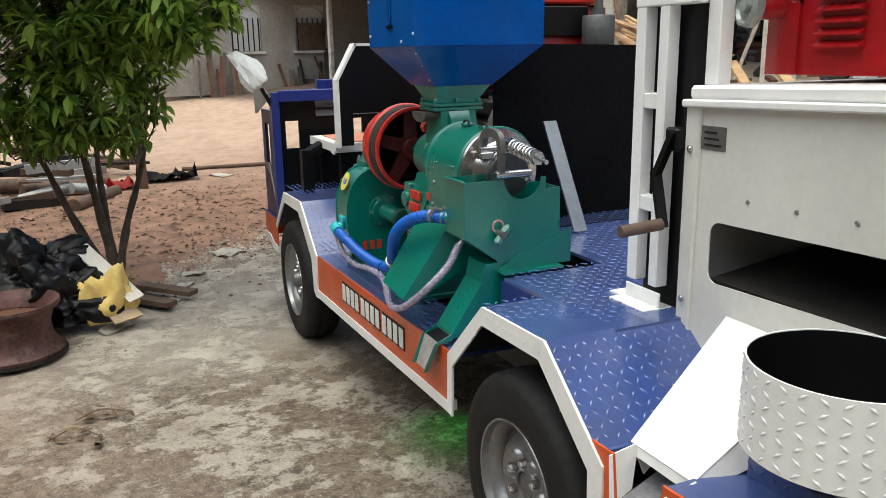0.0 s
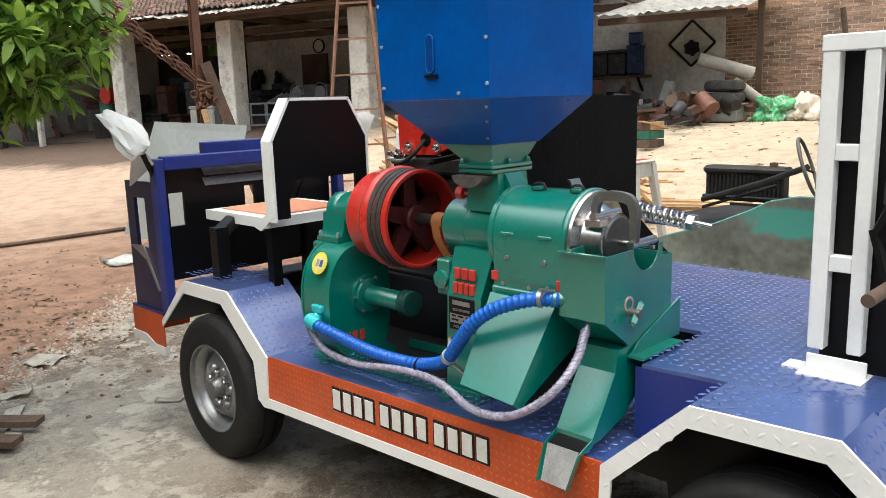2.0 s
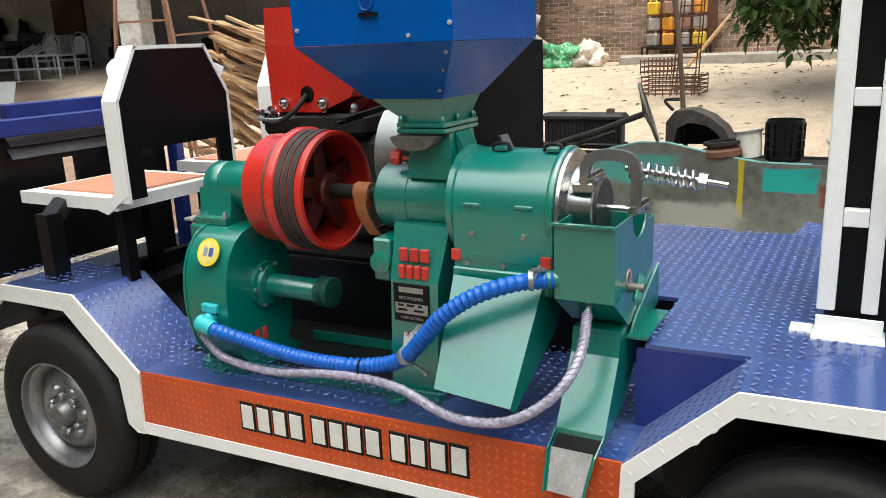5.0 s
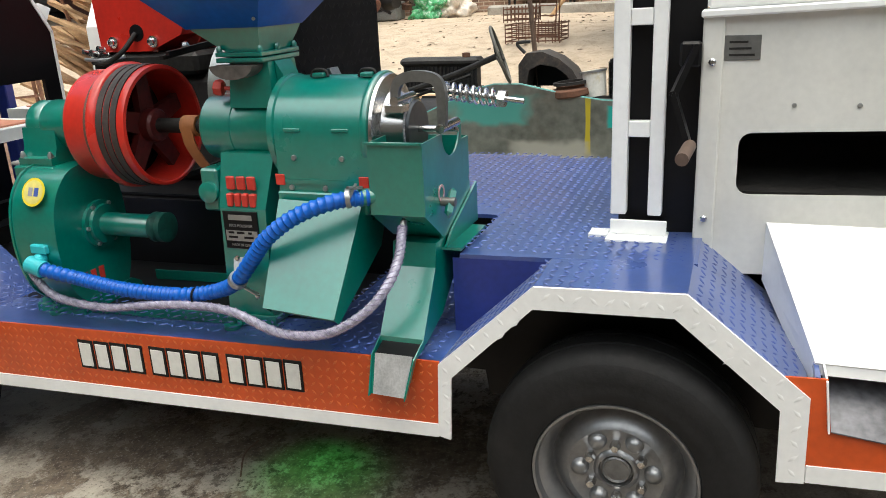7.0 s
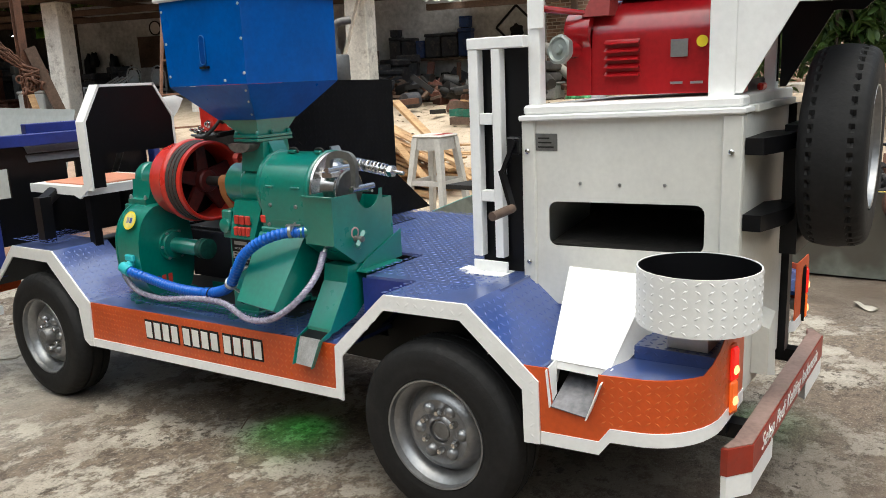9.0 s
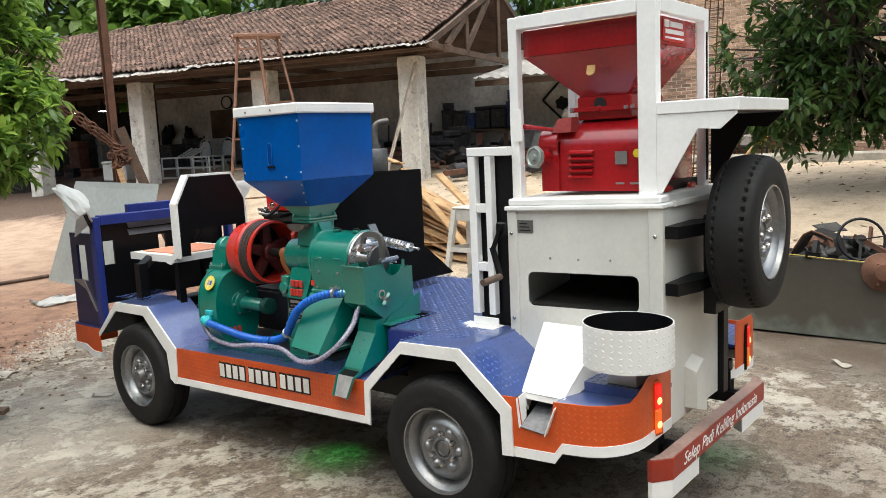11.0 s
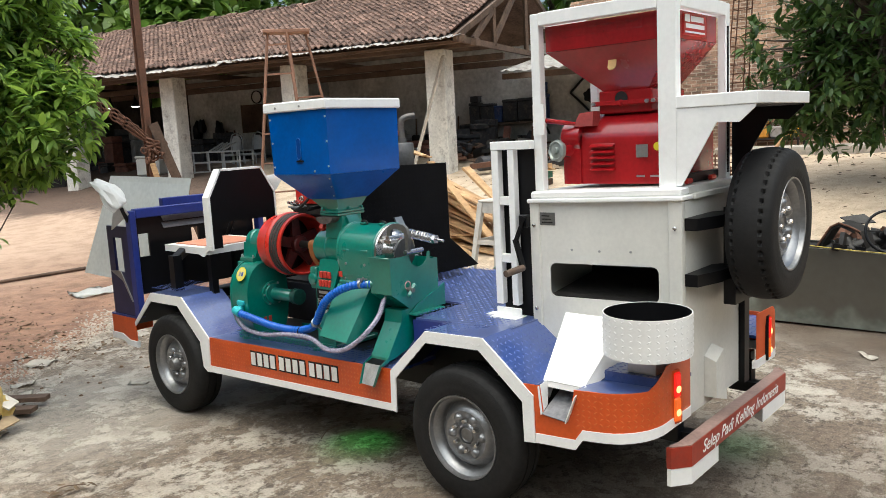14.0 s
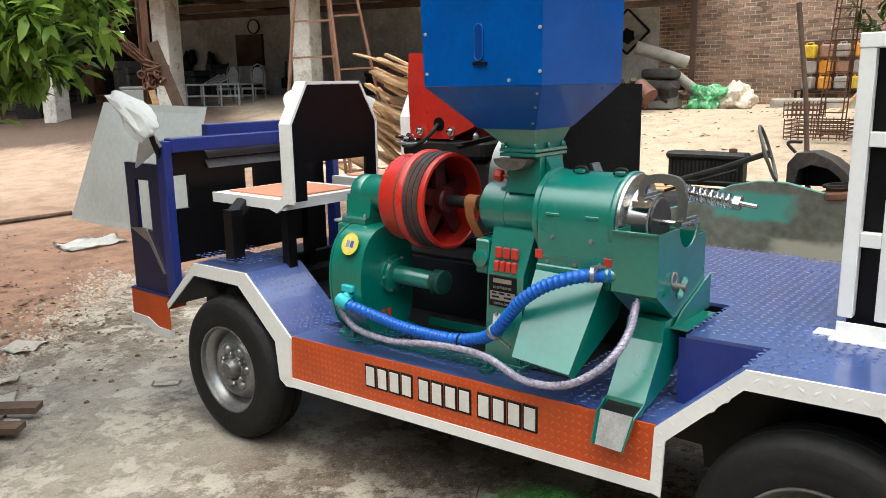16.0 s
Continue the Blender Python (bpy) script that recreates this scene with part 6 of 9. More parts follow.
part("handwheel", lathe(B(), [(0, 0), (0.045, 0), (0.05, 0.004), (0.05, 0.022), (0.04, 0.026), (0.034, 0.018), (0.016, 0.018), (0.014, 0.032), (0, 0.033)], (0.49, -0.285, 1.585), (-1, 0.25, 0.1), 28, wob=lambda j, i: -0.003 if j in (2, 3) and i % 4 < 2 else 0), mat("handwheel_grey", (0.3, 0.33, 0.31), 0.45, metal=0.4), hk, "grey knurled handwheel")
part("handwheel_boss", rod(B(), (0.56, -0.3, 1.585), (0.49, -0.285, 1.585), 0.03, seg=20), REDM, hk)
part("roll_cover", rod(B(), (0.6, -0.27, 1.64), (0.6, -0.36, 1.64), 0.07, seg=32), REDM, hk)
part("lever", tube(B(), curve_pts([(0.56, -0.36, 1.70), (0.53, -0.3, 1.71), (0.5, -0.21, 1.725)], 6), 0.008, radii=[0.007 + 0.0005 * k for k in range(13)]), REDM, hk)
part("lever_seat", hull8(B(), [(0.54, -0.43, 1.69), (0.62, -0.43, 1.69), (0.62, -0.33, 1.69), (0.54, -0.33, 1.69)], [(0.55, -0.43, 1.755), (0.61, -0.43, 1.755), (0.61, -0.36, 1.75), (0.55, -0.36, 1.75)]), mat("worn_red_iron", (0.32, 0.05, 0.045), 0.45, var=0.2), hk)
part("neck", box(B(), (0.62, -0.68, 1.74), (0.95, -0.42, 1.84), 0.006), REDM, hk)
part("neck_flange", box(B(), (0.595, -0.71, 1.775), (0.97, -0.395, 1.795), 0.003), REDM, hk)
part("dial", lathe(B(), [(0, 0), (0.03, 0), (0.03, 0.004), (0, 0.004)], (0.618, -0.535, 1.805), (-1, 0, 0), 24), mat("dial_black", (0.02, 0.02, 0.02), 0.4), hk)
part("dial_knob", lathe(B(), [(0, 0), (0.012, 0), (0.016, 0.012), (0.01, 0.03), (0, 0.031)], (0.616, -0.535, 1.785), (-1, 0, 0), 14), REDM, hk)
for y in (-0.41, -0.67, -0.7):
    part("bolt", lathe(B(), [(0.009, 0), (0.009, 0.012), (0, 0.012)], (0.595, y, 1.785), (-1, 0, 0), 6), ZINC, hk)
lo, hi = [(0.63, -0.66), (0.92, -0.66), (0.92, -0.44), (0.63, -0.44)], [(0.505, -0.822), (0.97, -0.822), (0.97, -0.22), (0.505, -0.22)]
part("hopper_cone", hull8(B(), [(*p, 1.84) for p in lo], [(*p, 2.028) for p in hi]), REDM, hk)
hp = part("hopper", hull8(B(), [(*p, 2.03) for p in hi], [(*p, 2.142) for p in hi]), REDM, hk)
slot = Matrix.Translation((0.545, -0.535, 1.962)) @ Matrix.Rotation(radians(-56), 4, "Y") @ Matrix.Rotation(radians(12), 4, "Z")
bm = prism(B(), [(0.02 * math.cos(a) + (0.028 if math.cos(a) > 0 else -0.028), 0.02 * math.sin(a)) for a in [k * 0.5236 + 0.2618 for k in range(12)]], "z", 0.0, 0.005)
bmesh.ops.transform(bm, matrix=slot, verts=bm.verts)
part("sight_glass", bm, mat("amber_slot", (0.6, 0.36, 0.12), 0.3), hp, "amber oval sight glass")
for k in range(6):
    part("raised_mark", box(B(), (0.503, -0.32 - 0.066 * k - 0.045, 2.085), (0.5045, -0.32 - 0.066 * k, 2.118), 0.0015), REDM, hp)
lab = part("sticker", box(B(), (0.62, -0.8255, 2.045), (0.85, -0.8222, 2.135), 0.0008), mat("sticker_red", (0.45, 0.02, 0.015), 0.4), hp, "red sticker with white marks")
part("sticker_mark", box(B(), (0.63, -0.827, 2.1), (0.68, -0.8256, 2.13), 0.002), WHITE, lab)
part("sticker_bar", box(B(), (0.69, -0.827, 2.103), (0.82, -0.8256, 2.126)), WHITE, lab)
part("sticker_bar", box(B(), (0.64, -0.827, 2.075), (0.83, -0.8256, 2.093)), WHITE, lab)
part("sticker_bar", box(B(), (0.635, -0.827, 2.055), (0.835, -0.8256, 2.063)), WHITE, lab)
# diesel engine behind the polisher
en = thing("diesel_engine", "red single-cylinder diesel engine with grey muffler, on the deck", "engine", (1.1, 1.75, 0.797))
part("crankcase", box(B(), (0.78, 1.5, 0.8), (1.3, 2.0, 1.2), 0.03), DARK, en)
tankpts = [(1.95, 1.28), (1.95, 1.6), (1.86, 1.7), (1.55, 1.7), (1.5, 1.6), (1.5, 1.42), (1.64, 1.28)]
part("water_tank", prism(B(), tankpts, "x", 0.86, 1.28), RED, en)
part("front_cover", prism(B(), [(1.96, 1.285), (1.97, 1.52), (1.96, 1.66), (1.84, 1.66), (1.77, 1.5), (1.58, 1.38), (1.6, 1.34), (1.74, 1.285)], "x", 0.75, 0.859), RED, en)
part("cover_hole", lathe(B(), [(0, 0), (0.03, 0), (0.03, 0.003), (0, 0.003)], (0.75, 1.79, 1.35), (-1, 0, 0), 20), BLACK, en)
part("tank_top_frame", box(B(), (0.84, 1.48, 1.7), (1.3, 1.9, 1.73), 0.008), RED, en)
part("radiator_grille", box(B(), (0.9, 1.47, 1.56), (1.22, 1.499, 1.69), 0.004), BLACK, en)
part("cylinder_head", box(B(), (0.75, 1.55, 1.2), (1.25, 2.02, 1.28), 0.015), DARK, en)
for y in (1.62, 1.75, 1.9):
    part("head_nut", lathe(B(), [(0.016, 0), (0.016, 0.02), (0.008, 0.034), (0, 0.034)], (0.79, y, 1.281), (0, 0, 1), 6), STEEL, en)
for y in (1.721, 1.898):
    nut = part("cover_nut", lathe(B(), [(0, 0), (0.021, 0), (0.021, 0.006), (0.013, 0.008), (0.013, 0.02), (0.006, 0.024), (0, 0.024)], (0.749, y, 1.319), (-1, 0, 0), 14), STEEL, en, "bright steel nut and washer")
for y, z, r in ((1.95, 1.29, 0.014), (1.985, 1.275, 0.018), (2.02, 1.28, 0.012), (1.935, 1.272, 0.01)):
    part("union", lathe(B(), [(0, 0), (r, 0), (r, 0.02), (r * 0.7, 0.022), (r * 0.7, 0.045), (0, 0.045)], (0.77, y, z), (-1, 0.2, 0.25), 8), STEEL, en)
part("feed_pipe", tube(B(), curve_pts([(0.735, 2.03, 1.262), (0.73, 1.96, 1.258), (0.728, 1.9, 1.262), (0.74, 1.85, 1.27)], 6), 0.007), ZINC, en)
part("fuel_pipe", tube(B(), curve_pts([(0.74, 2.0, 1.25), (0.72, 1.92, 1.25), (0.71, 1.83, 1.29), (0.745, 1.79, 1.35)], 8), 0.009), DARK, en)
part("injector", rod(B(), (0.8, 1.98, 1.27), (0.8, 1.84, 1.29), 0.018), STEEL, en)
part("engine_flywheel", lathe(B(), [(0, 0), (0.06, 0), (0.1, 0.01), (0.18, 0.012), (0.2, 0.0), (0.205, 0.05), (0.19, 0.06), (0, 0.06)], (0.92, 1.46, 1.1), (0, -1, 0), 48), SILVER, en)
part("belt_guard", lathe(B(), [(0.2, -0.03), (0.22, -0.03), (0.22, 0.06), (0.2, 0.06)], (0.9, 1.44, 1.12), (0, -1, 0), 48, closed=True), ZINC, en)
DULLPIPE = mat("sooty_pipe", (0.16, 0.15, 0.14), 0.55, metal=0.6, var=0.2)
part("muffler", lathe(B(), [(0, 0), (0.07, 0), (0.075, 0.008), (0.075, 0.16), (0.07, 0.168), (0.03, 0.17), (0.03, 0.2), (0, 0.2)], (1.24, 1.42, 1.48), (0, 0, 1), 32), mat("muffler_grey", (0.12, 0.12, 0.12), 0.55, metal=0.5, var=0.2), en)
part("exhaust", tube(B(), curve_pts([(1.24, 1.42, 1.66), (1.24, 1.42, 1.78), (1.26, 1.40, 1.815), (1.31, 1.36, 1.825)], 8), 0.02, 16), DULLPIPE, en)
for dz in (0.0, 0.012):
    part("drive_belt", bar(B(), (0.36, 1.38 - dz * 2, 1.29 + dz), (0.9, 1.4 - dz * 2, 1.33 + dz), 0.012), RUBBER, en)
    part("drive_belt", bar(B(), (0.36, 1.38 - dz * 2, 0.92 + dz), (0.9, 1.4 - dz * 2, 0.92 + dz), 0.012), RUBBER, en)
part("stay", hull8(B(), [(0.70, 1.0, 1.22), (0.76, 1.0, 1.22), (0.76, 1.01, 1.22), (0.70, 1.01, 1.22)], [(0.74, 0.82, 0.8), (0.8, 0.82, 0.8), (0.8, 0.83, 0.8), (0.74, 0.83, 0.8)]), ZINC, en)
# ---- workshop behind the yard ----
SHOP = Matrix(((0.26, 0.966, 0, 7.9), (-0.966, 0.26, 0, 15.4), (0, 0, 1, 0), (0, 0, 0, 1)))
PLASTER = mat("stained_plaster", (0.6, 0.59, 0.56), 0.85, var=0.2, scale=1.1, dirt=0.6, dirt_col=(0.2, 0.17, 0.14), bump=0.004, bump_scale=14)
PILLAR = mat("pillar_plaster", (0.72, 0.69, 0.62), 0.85, var=0.14, scale=2.5, dirt=0.85, dirt_col=(0.17, 0.13, 0.1), bump=0.005, bump_scale=14)
OLDWOOD = mat("weathered_timber", (0.12, 0.075, 0.05), 0.8, var=0.25, scale=3, bump=0.003, bump_scale=30, stretch=(1, 1, 1))
TILE = mat("clay_roof_tile", (0.2, 0.125, 0.095), 0.85, var=0.3, scale=2.2, pieces=0.45, dirt=0.6, dirt_col=(0.075, 0.055, 0.045), bump=0.004, bump_scale=30)
TIN = mat("old_tin", (0.42, 0.4, 0.37), 0.6, metal=0.3, var=0.2, scale=2.5, dirt=0.95, dirt_col=(0.16, 0.1, 0.065))
# floor colour set darker than its earth, for the shade under the roof
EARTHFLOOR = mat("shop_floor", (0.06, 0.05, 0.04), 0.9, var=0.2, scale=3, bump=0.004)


def local(bm, m=SHOP):
    bmesh.ops.transform(bm, matrix=m, verts=bm.verts)
    return bm


def shop(name, bm, material, label, category="wall", kind="structure"):
    return single(name, local(bm), material, label, category, kind=kind)


ZF = 0.72
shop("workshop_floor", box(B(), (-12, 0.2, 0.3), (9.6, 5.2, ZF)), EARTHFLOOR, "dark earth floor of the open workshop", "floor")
for k, x in enumerate((-7.2, -3.6, 0.0, 3.6, 7.2)):
    w = 0.07 if k == 0 else 0.22
    bm = box(B(), (x - w, 0.025 - w, 0.4), (x + w, 0.025 + w, 3.4), 0.02)
    ob = shop("pillar", bm, PILLAR, "square pillar of stained peeling plaster", "pillar")
shop("wall_back", box(B(), (-4.4, 5.2, 0.3), (9.6, 5.4, 3.9)), PLASTER, "stained pale plaster wall at the workshop's back")
# back wall of the left bays, near black
DARKBOARDS = mat("dark_boards", (0.045, 0.038, 0.033), 0.9, var=0.35, scale=2.0, bump=0.004, bump_scale=20)
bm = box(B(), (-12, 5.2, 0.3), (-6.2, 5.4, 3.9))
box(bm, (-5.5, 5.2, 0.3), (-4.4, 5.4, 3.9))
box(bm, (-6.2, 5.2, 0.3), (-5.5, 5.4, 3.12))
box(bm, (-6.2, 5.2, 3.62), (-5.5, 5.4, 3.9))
shop("wall_boarded", bm, DARKBOARDS, "dark boarded wall with a small opening")
for y in (1.8, 3.5):
    shop("roof_beam", box(B(), (-12, y, 3.28), (7.9, y + 0.12, 3.42), 0.01), OLDWOOD, "long dark timber beam under the workshop roof", "beam")
for x in (-7.2, -3.6, 0.0, 3.6):
    shop("tie_beam", box(B(), (x - 0.07, 0.11, 3.425), (x + 0.07, 5.19, 3.56), 0.01), OLDWOOD, "dark timber tie beam across the workshop", "beam")
shop("wall_partition", box(B(), (0.9, 3.4, 0.3), (1.05, 5.2, 3.4)), PLASTER, "stained plaster partition wall")
bm = box(B(), (-12, -0.12, 3.4), (8.1, 0.1, 3.55), 0.01)
box(bm, (-12, -0.7, 3.42), (8.1, -0.58, 3.56), 0.01)
shop("eave_beam", bm, OLDWOOD, "long weathered timber eave beams", "beam")
# roof of curved tiles, laid in courses
def tiled(x0, x1, y0, z0, y1, z1, rows, pitch=0.2):
    verts, faces = [], []
    rng = random.Random(4)
    for r in range(rows):
        a, b = r / rows, min((r + 1.3) / rows, 1.0)
        for c in range(int((x1 - x0) / pitch)):
            lift, skew, slip = rng.uniform(0, 0.018), rng.uniform(-0.012, 0.012), rng.uniform(-0.025, 0.025)
            base = len(verts)
            for e, t in enumerate((a, b, a)):
                for q in range(7):
                    u = q / 6
                    w = 0.03 * math.sin(6.283185 * u) + (0.045 if e != 1 else 0.0) - (0.03 if e == 2 else 0.0)
                    sag = 0.06 * noise.noise(Vector((c * 0.12, t * 3, 5)))
                    verts.append((x0 + (c + u * 1.04) * pitch, y0 + (y1 - y0) * t + (slip if e != 1 else 0), z0 + (z1 - z0) * t + w + lift + skew * (u - 0.5) + sag))
            for q in range(6):
                faces += [(base + q, base + q + 1, base + 8 + q, base + 7 + q), (base + 14 + q, base + 15 + q, base + q + 1, base + q)]
    me = bpy.data.meshes.new("tiles")
    me.from_pydata(verts, [], faces)
    bm = B()
    bm.from_mesh(me)
    bpy.data.meshes.remove(me)
    return bm


roof = shop("workshop_roof", tiled(-12, 7.9, -0.85, 3.55, 3.2, 5.25, 26, 0.15), TILE, "old brown clay-tile roof with wavy courses", "roof")
part("roof_back", local(slab(B(), [(-12, 3.2, 5.25), (7.9, 3.2, 5.25), (7.9, 7.0, 3.7), (-12, 7.0, 3.7)], 0.05)), TILE, roof)
bm = B()
for k in range(100):
    x = -12 + k * 0.2
    lathe(bm, [(0.1, 0), (0.11, 0.19)], (x, 3.2, 5.24 + 0.02 * math.sin(k * 1.7)), (1, 0, 0), 10)
part("ridge_tiles", local(bm), TILE, roof)
part("roof_lining", local(slab(B(), [(-12, -0.8, 3.46), (7.88, -0.8, 3.46), (7.88, 3.2, 5.14), (-12, 3.2, 5.14)], 0.02)), OLDWOOD, roof)


def corrugated(x0, x1, y0, z0, y1, z1, pitch=0.15, amp=0.02, ragged=0.0):
    bm = B()
    n = int((x1 - x0) / pitch * 4)
    rows = []
    for c in range(n + 1):
        w = amp * (0, 1, 0, -1)[c % 4]
        rag = ragged * noise.noise(Vector((c * 0.11, 0, 9)))
        rows.append((bm.verts.new((x0 + c * pitch / 4, y0 + rag, z0 + w)), bm.verts.new((x0 + c * pitch / 4, y1, z1 + w))))
    for a, b in zip(rows, rows[1:]):
        bm.faces.new((a[0], b[0], b[1], a[1]))
    return bm


for a, b, y in ((-12, -5.5, -0.98), (-5.4, -1.2, -1.02), (-1.1, 2.3, -0.99), (2.35, 8.0, -1.04)):
    part("eave_tin", local(corrugated(a, b, y, 3.47 + 0.03 * math.sin(a), -0.6, 3.6, 0.1, 0.014, ragged=0.25)), TIN, roof, "pale corrugated tin strip along the eave")
# open gable with trusses
tr = thing("gable_truss", "weathered timber gable truss under the roof end", "truss", SHOP @ Vector((7.9, 1.2, 3.5)))
for a, b in (((7.95, -0.8, 3.5), (7.95, 3.2, 5.15)), ((7.95, 3.2, 5.15), (7.95, 7.0, 3.6)), ((7.95, -0.6, 3.5), (7.95, 6.6, 3.5)), ((7.95, 1.2, 3.5), (7.95, 1.2, 4.3)), ((7.95, 3.2, 3.5), (7.95, 3.2, 5.1)), ((7.95, 1.2, 3.6), (7.95, 2.6, 4.8)), ((7.95, 0.1, 3.55), (7.95, 1.2, 4.25))):
    part("truss_member", local(bar(B(), a, b, 0.07, 0.12)), OLDWOOD, tr)
lean = shop("lean_to_roof", corrugated(7.9, 10.7, 1.5, 2.98, 5.1, 3.63, 0.2, 0.02, 0.3), TIN, "pale bent tin lean-to roof", "roof")
part("lean_beam", local(box(B(), (7.9, 1.7, 2.83), (10.6, 1.82, 2.95))), OLDWOOD, lean)
part("lean_post", local(box(B(), (10.45, 3.9, 0.6), (10.57, 4.02, 3.38))), OLDWOOD, lean)


# contents
def at_shop(x, y, z=ZF):
    return SHOP @ Vector((x, y, z))


GREYMETAL = mat("grey_tube", (0.42, 0.43, 0.42), 0.5, metal=0.4, var=0.15)
CHAIRPAD = mat("chair_pad", (0.4, 0.41, 0.4), 0.7, var=0.12)


def banquet_chair(x, y):
    c = thing("stacking_chair", "grey steel chair with a rounded upholstered back", "chair", at_shop(x, y), group="workshop chairs")
    pts = [(x - 0.2, 0.55), (x - 0.2, 0.85), (x - 0.14, 0.98), (x, 1.03), (x + 0.14, 0.98), (x + 0.2, 0.85), (x + 0.2, 0.55)]
    part("back_frame", local(tube(B(), [(a, y + 0.2, ZF + b) for a, b in pts], 0.018, 8)), GREYMETAL, c)
    part("back_pad", local(prism(B(), [(x - 0.15, ZF + 0.58), (x - 0.15, ZF + 0.84), (x - 0.08, ZF + 0.95), (x + 0.08, ZF + 0.95), (x + 0.15, ZF + 0.84), (x + 0.15, ZF + 0.58)], "y", y + 0.18, y + 0.21)), CHAIRPAD, c)
    part("seat", local(box(B(), (x - 0.22, y - 0.22, ZF + 0.42), (x + 0.22, y + 0.22, ZF + 0.48), 0.015)), CHAIRPAD, c)
    for dx in (-0.19, 0.19):
        for dy in (-0.19, 0.2):
            part("leg", local(bar(B(), (x + dx, y + dy, ZF), (x + dx, y + dy, ZF + (0.42 if dy < 0 else 0.56)), 0.03)), GREYMETAL, c)


shop("display_platform", box(B(), (-0.7, 0.7, ZF), (1.9, 2.7, ZF + 0.3), 0.01), mat("platform_wood", (0.13, 0.12, 0.11), 0.8, var=0.2), "low dark wooden platform", "platform", kind="")
ZF2, ZFK = ZF, ZF
ZF = ZFK + 0.3
banquet_chair(-0.1, 2.1)
banquet_chair(0.62, 2.12)
cart = thing("steel_cart", "grey tubular steel frame cart", "cart", at_shop(0.4, 1.1))
CX = (-0.32, 0.18, 0.68, 1.18)
for z in (0.06, 0.3, 0.56):
    for y in (0.85, 1.35):
        part("rail", local(bar(B(), (CX[0], y, ZF + z), (CX[3], y, ZF + z), 0.04)), GREYMETAL, cart)
    for x in CX:
        part("rail", local(bar(B(), (x, 0.85, ZF + z), (x, 1.35, ZF + z), 0.035)), GREYMETAL, cart)
for x in CX:
    for y in (0.85, 1.35):
        part("upright", local(bar(B(), (x, y, ZF), (x, y, ZF + 0.58), 0.04)), GREYMETAL, cart)
for k in range(4):
    part("tilted_rail", local(bar(B(), (0.2 + 0.14 * k, 0.88, ZF + 0.58), (0.3 + 0.14 * k, 1.3, ZF + 0.78), 0.035)), GREYMETAL, cart)
ZF = ZFK
clock = thing("wall_clock", "round dark-rimmed wall clock on a brown board", "clock", at_shop(-1.6, 4.9, 3.1))
part("board", local(box(B(), (-2.2, 5.1, 2.1), (-1.3, 5.198, 2.95))), OLDWOOD, clock)
part("rim", local(lathe(B(), [(0.17, 0), (0.2, 0), (0.2, 0.05), (0.17, 0.05)], (-1.6, 5.199, 3.17), (0, -1, 0), 28, closed=True)), BLACK, clock)
part("face", local(lathe(B(), [(0, 0), (0.17, 0), (0.17, 0.03), (0, 0.03)], (-1.6, 5.199, 3.17), (0, -1, 0), 28)), CREAM, clock)


def crate(name, label, x, y, z, sx, sy, sz, material, a=0.0, cat="box", m=SHOP, parts=True):
    """A small case or machine: body, lid and feet."""
    c = thing(name, label, cat, m @ Vector((x, y, z)))
    t = m @ Matrix.Translation((x, y, z)) @ Matrix.Rotation(a, 4, "Z")
    part("body", box(B(), (-sx / 2, -sy / 2, 0.02), (sx / 2, sy / 2, sz * 0.86), min(sx, sz) * 0.06, t), material, c)
    part("lid", box(B(), (-sx * 0.53, -sy * 0.53, sz * 0.865), (sx * 0.53, sy * 0.53, sz), min(sx, sz) * 0.05, t), material, c)
    part("foot", box(B(), (-sx * 0.4, -sy * 0.4, 0), (sx * 0.4, sy * 0.4, 0.02), 0, t), BLACK, c)
    return c


rs = random.Random(11)
PAL = [mat("crate_" + n, c, 0.6, var=0.25, dirt=0.4) for n, c in (("blue", (0.02, 0.05, 0.16)), ("orange", (0.4, 0.13, 0.03)), ("dark", (0.03, 0.03, 0.035)), ("rust", (0.16, 0.06, 0.04)), ("grey", (0.2, 0.2, 0.19)), ("green", (0.02, 0.14, 0.09)))]
NAMES = ["blue", "orange", "dark", "rust-brown", "grey", "green"]
# shelves of boxes on the right bay's wall
for x0, z0, w in ((5.65, 1.9, 2.35), (6.0, 1.35, 2.0)):
    sh = thing("wall_shelf", "dark bracketed wall shelf", "shelf", at_shop(x0 + w / 2, 5.0, z0))
    part("board", local(box(B(), (x0, 4.75, z0), (x0 + w, 5.199, z0 + 0.05))), OLDWOOD, sh)
    for x in (x0 + 0.2, x0 + w - 0.2):
        part("bracket", local(bar(B(), (x, 4.8, z0 - 0.02), (x, 5.18, z0 - 0.3), 0.04)), BLACK, sh)
x = 5.7
while x < 7.7:
    w, h = rs.uniform(0.18, 0.42), rs.uniform(0.3, 0.75)
    i = rs.choice((0, 2, 2, 2, 2, 3))
    crate("tool_box", f"dusty {NAMES[i]} box on a wall shelf", x + w / 2, 4.97, 1.95, w, 0.3, h, PAL[i])
    if rs.random() < 0.5:
        i = rs.choice((0, 1, 2))
        crate("tool_box", f"small {NAMES[i]} box on top of a shelf stack", x + w / 2, 4.97, 1.95 + h, w * 0.8, 0.25, rs.uniform(0.15, 0.3), PAL[i])
    x += w + 0.03
x = 6.1
while x < 7.8:
    w, h = rs.uniform(0.12, 0.3), rs.uniform(0.1, 0.25)
    crate("machine_part", "small dark greasy machine part on a shelf", x + w / 2, 4.97, 1.4, w, 0.25, h, DARK)
    x += w + 0.05
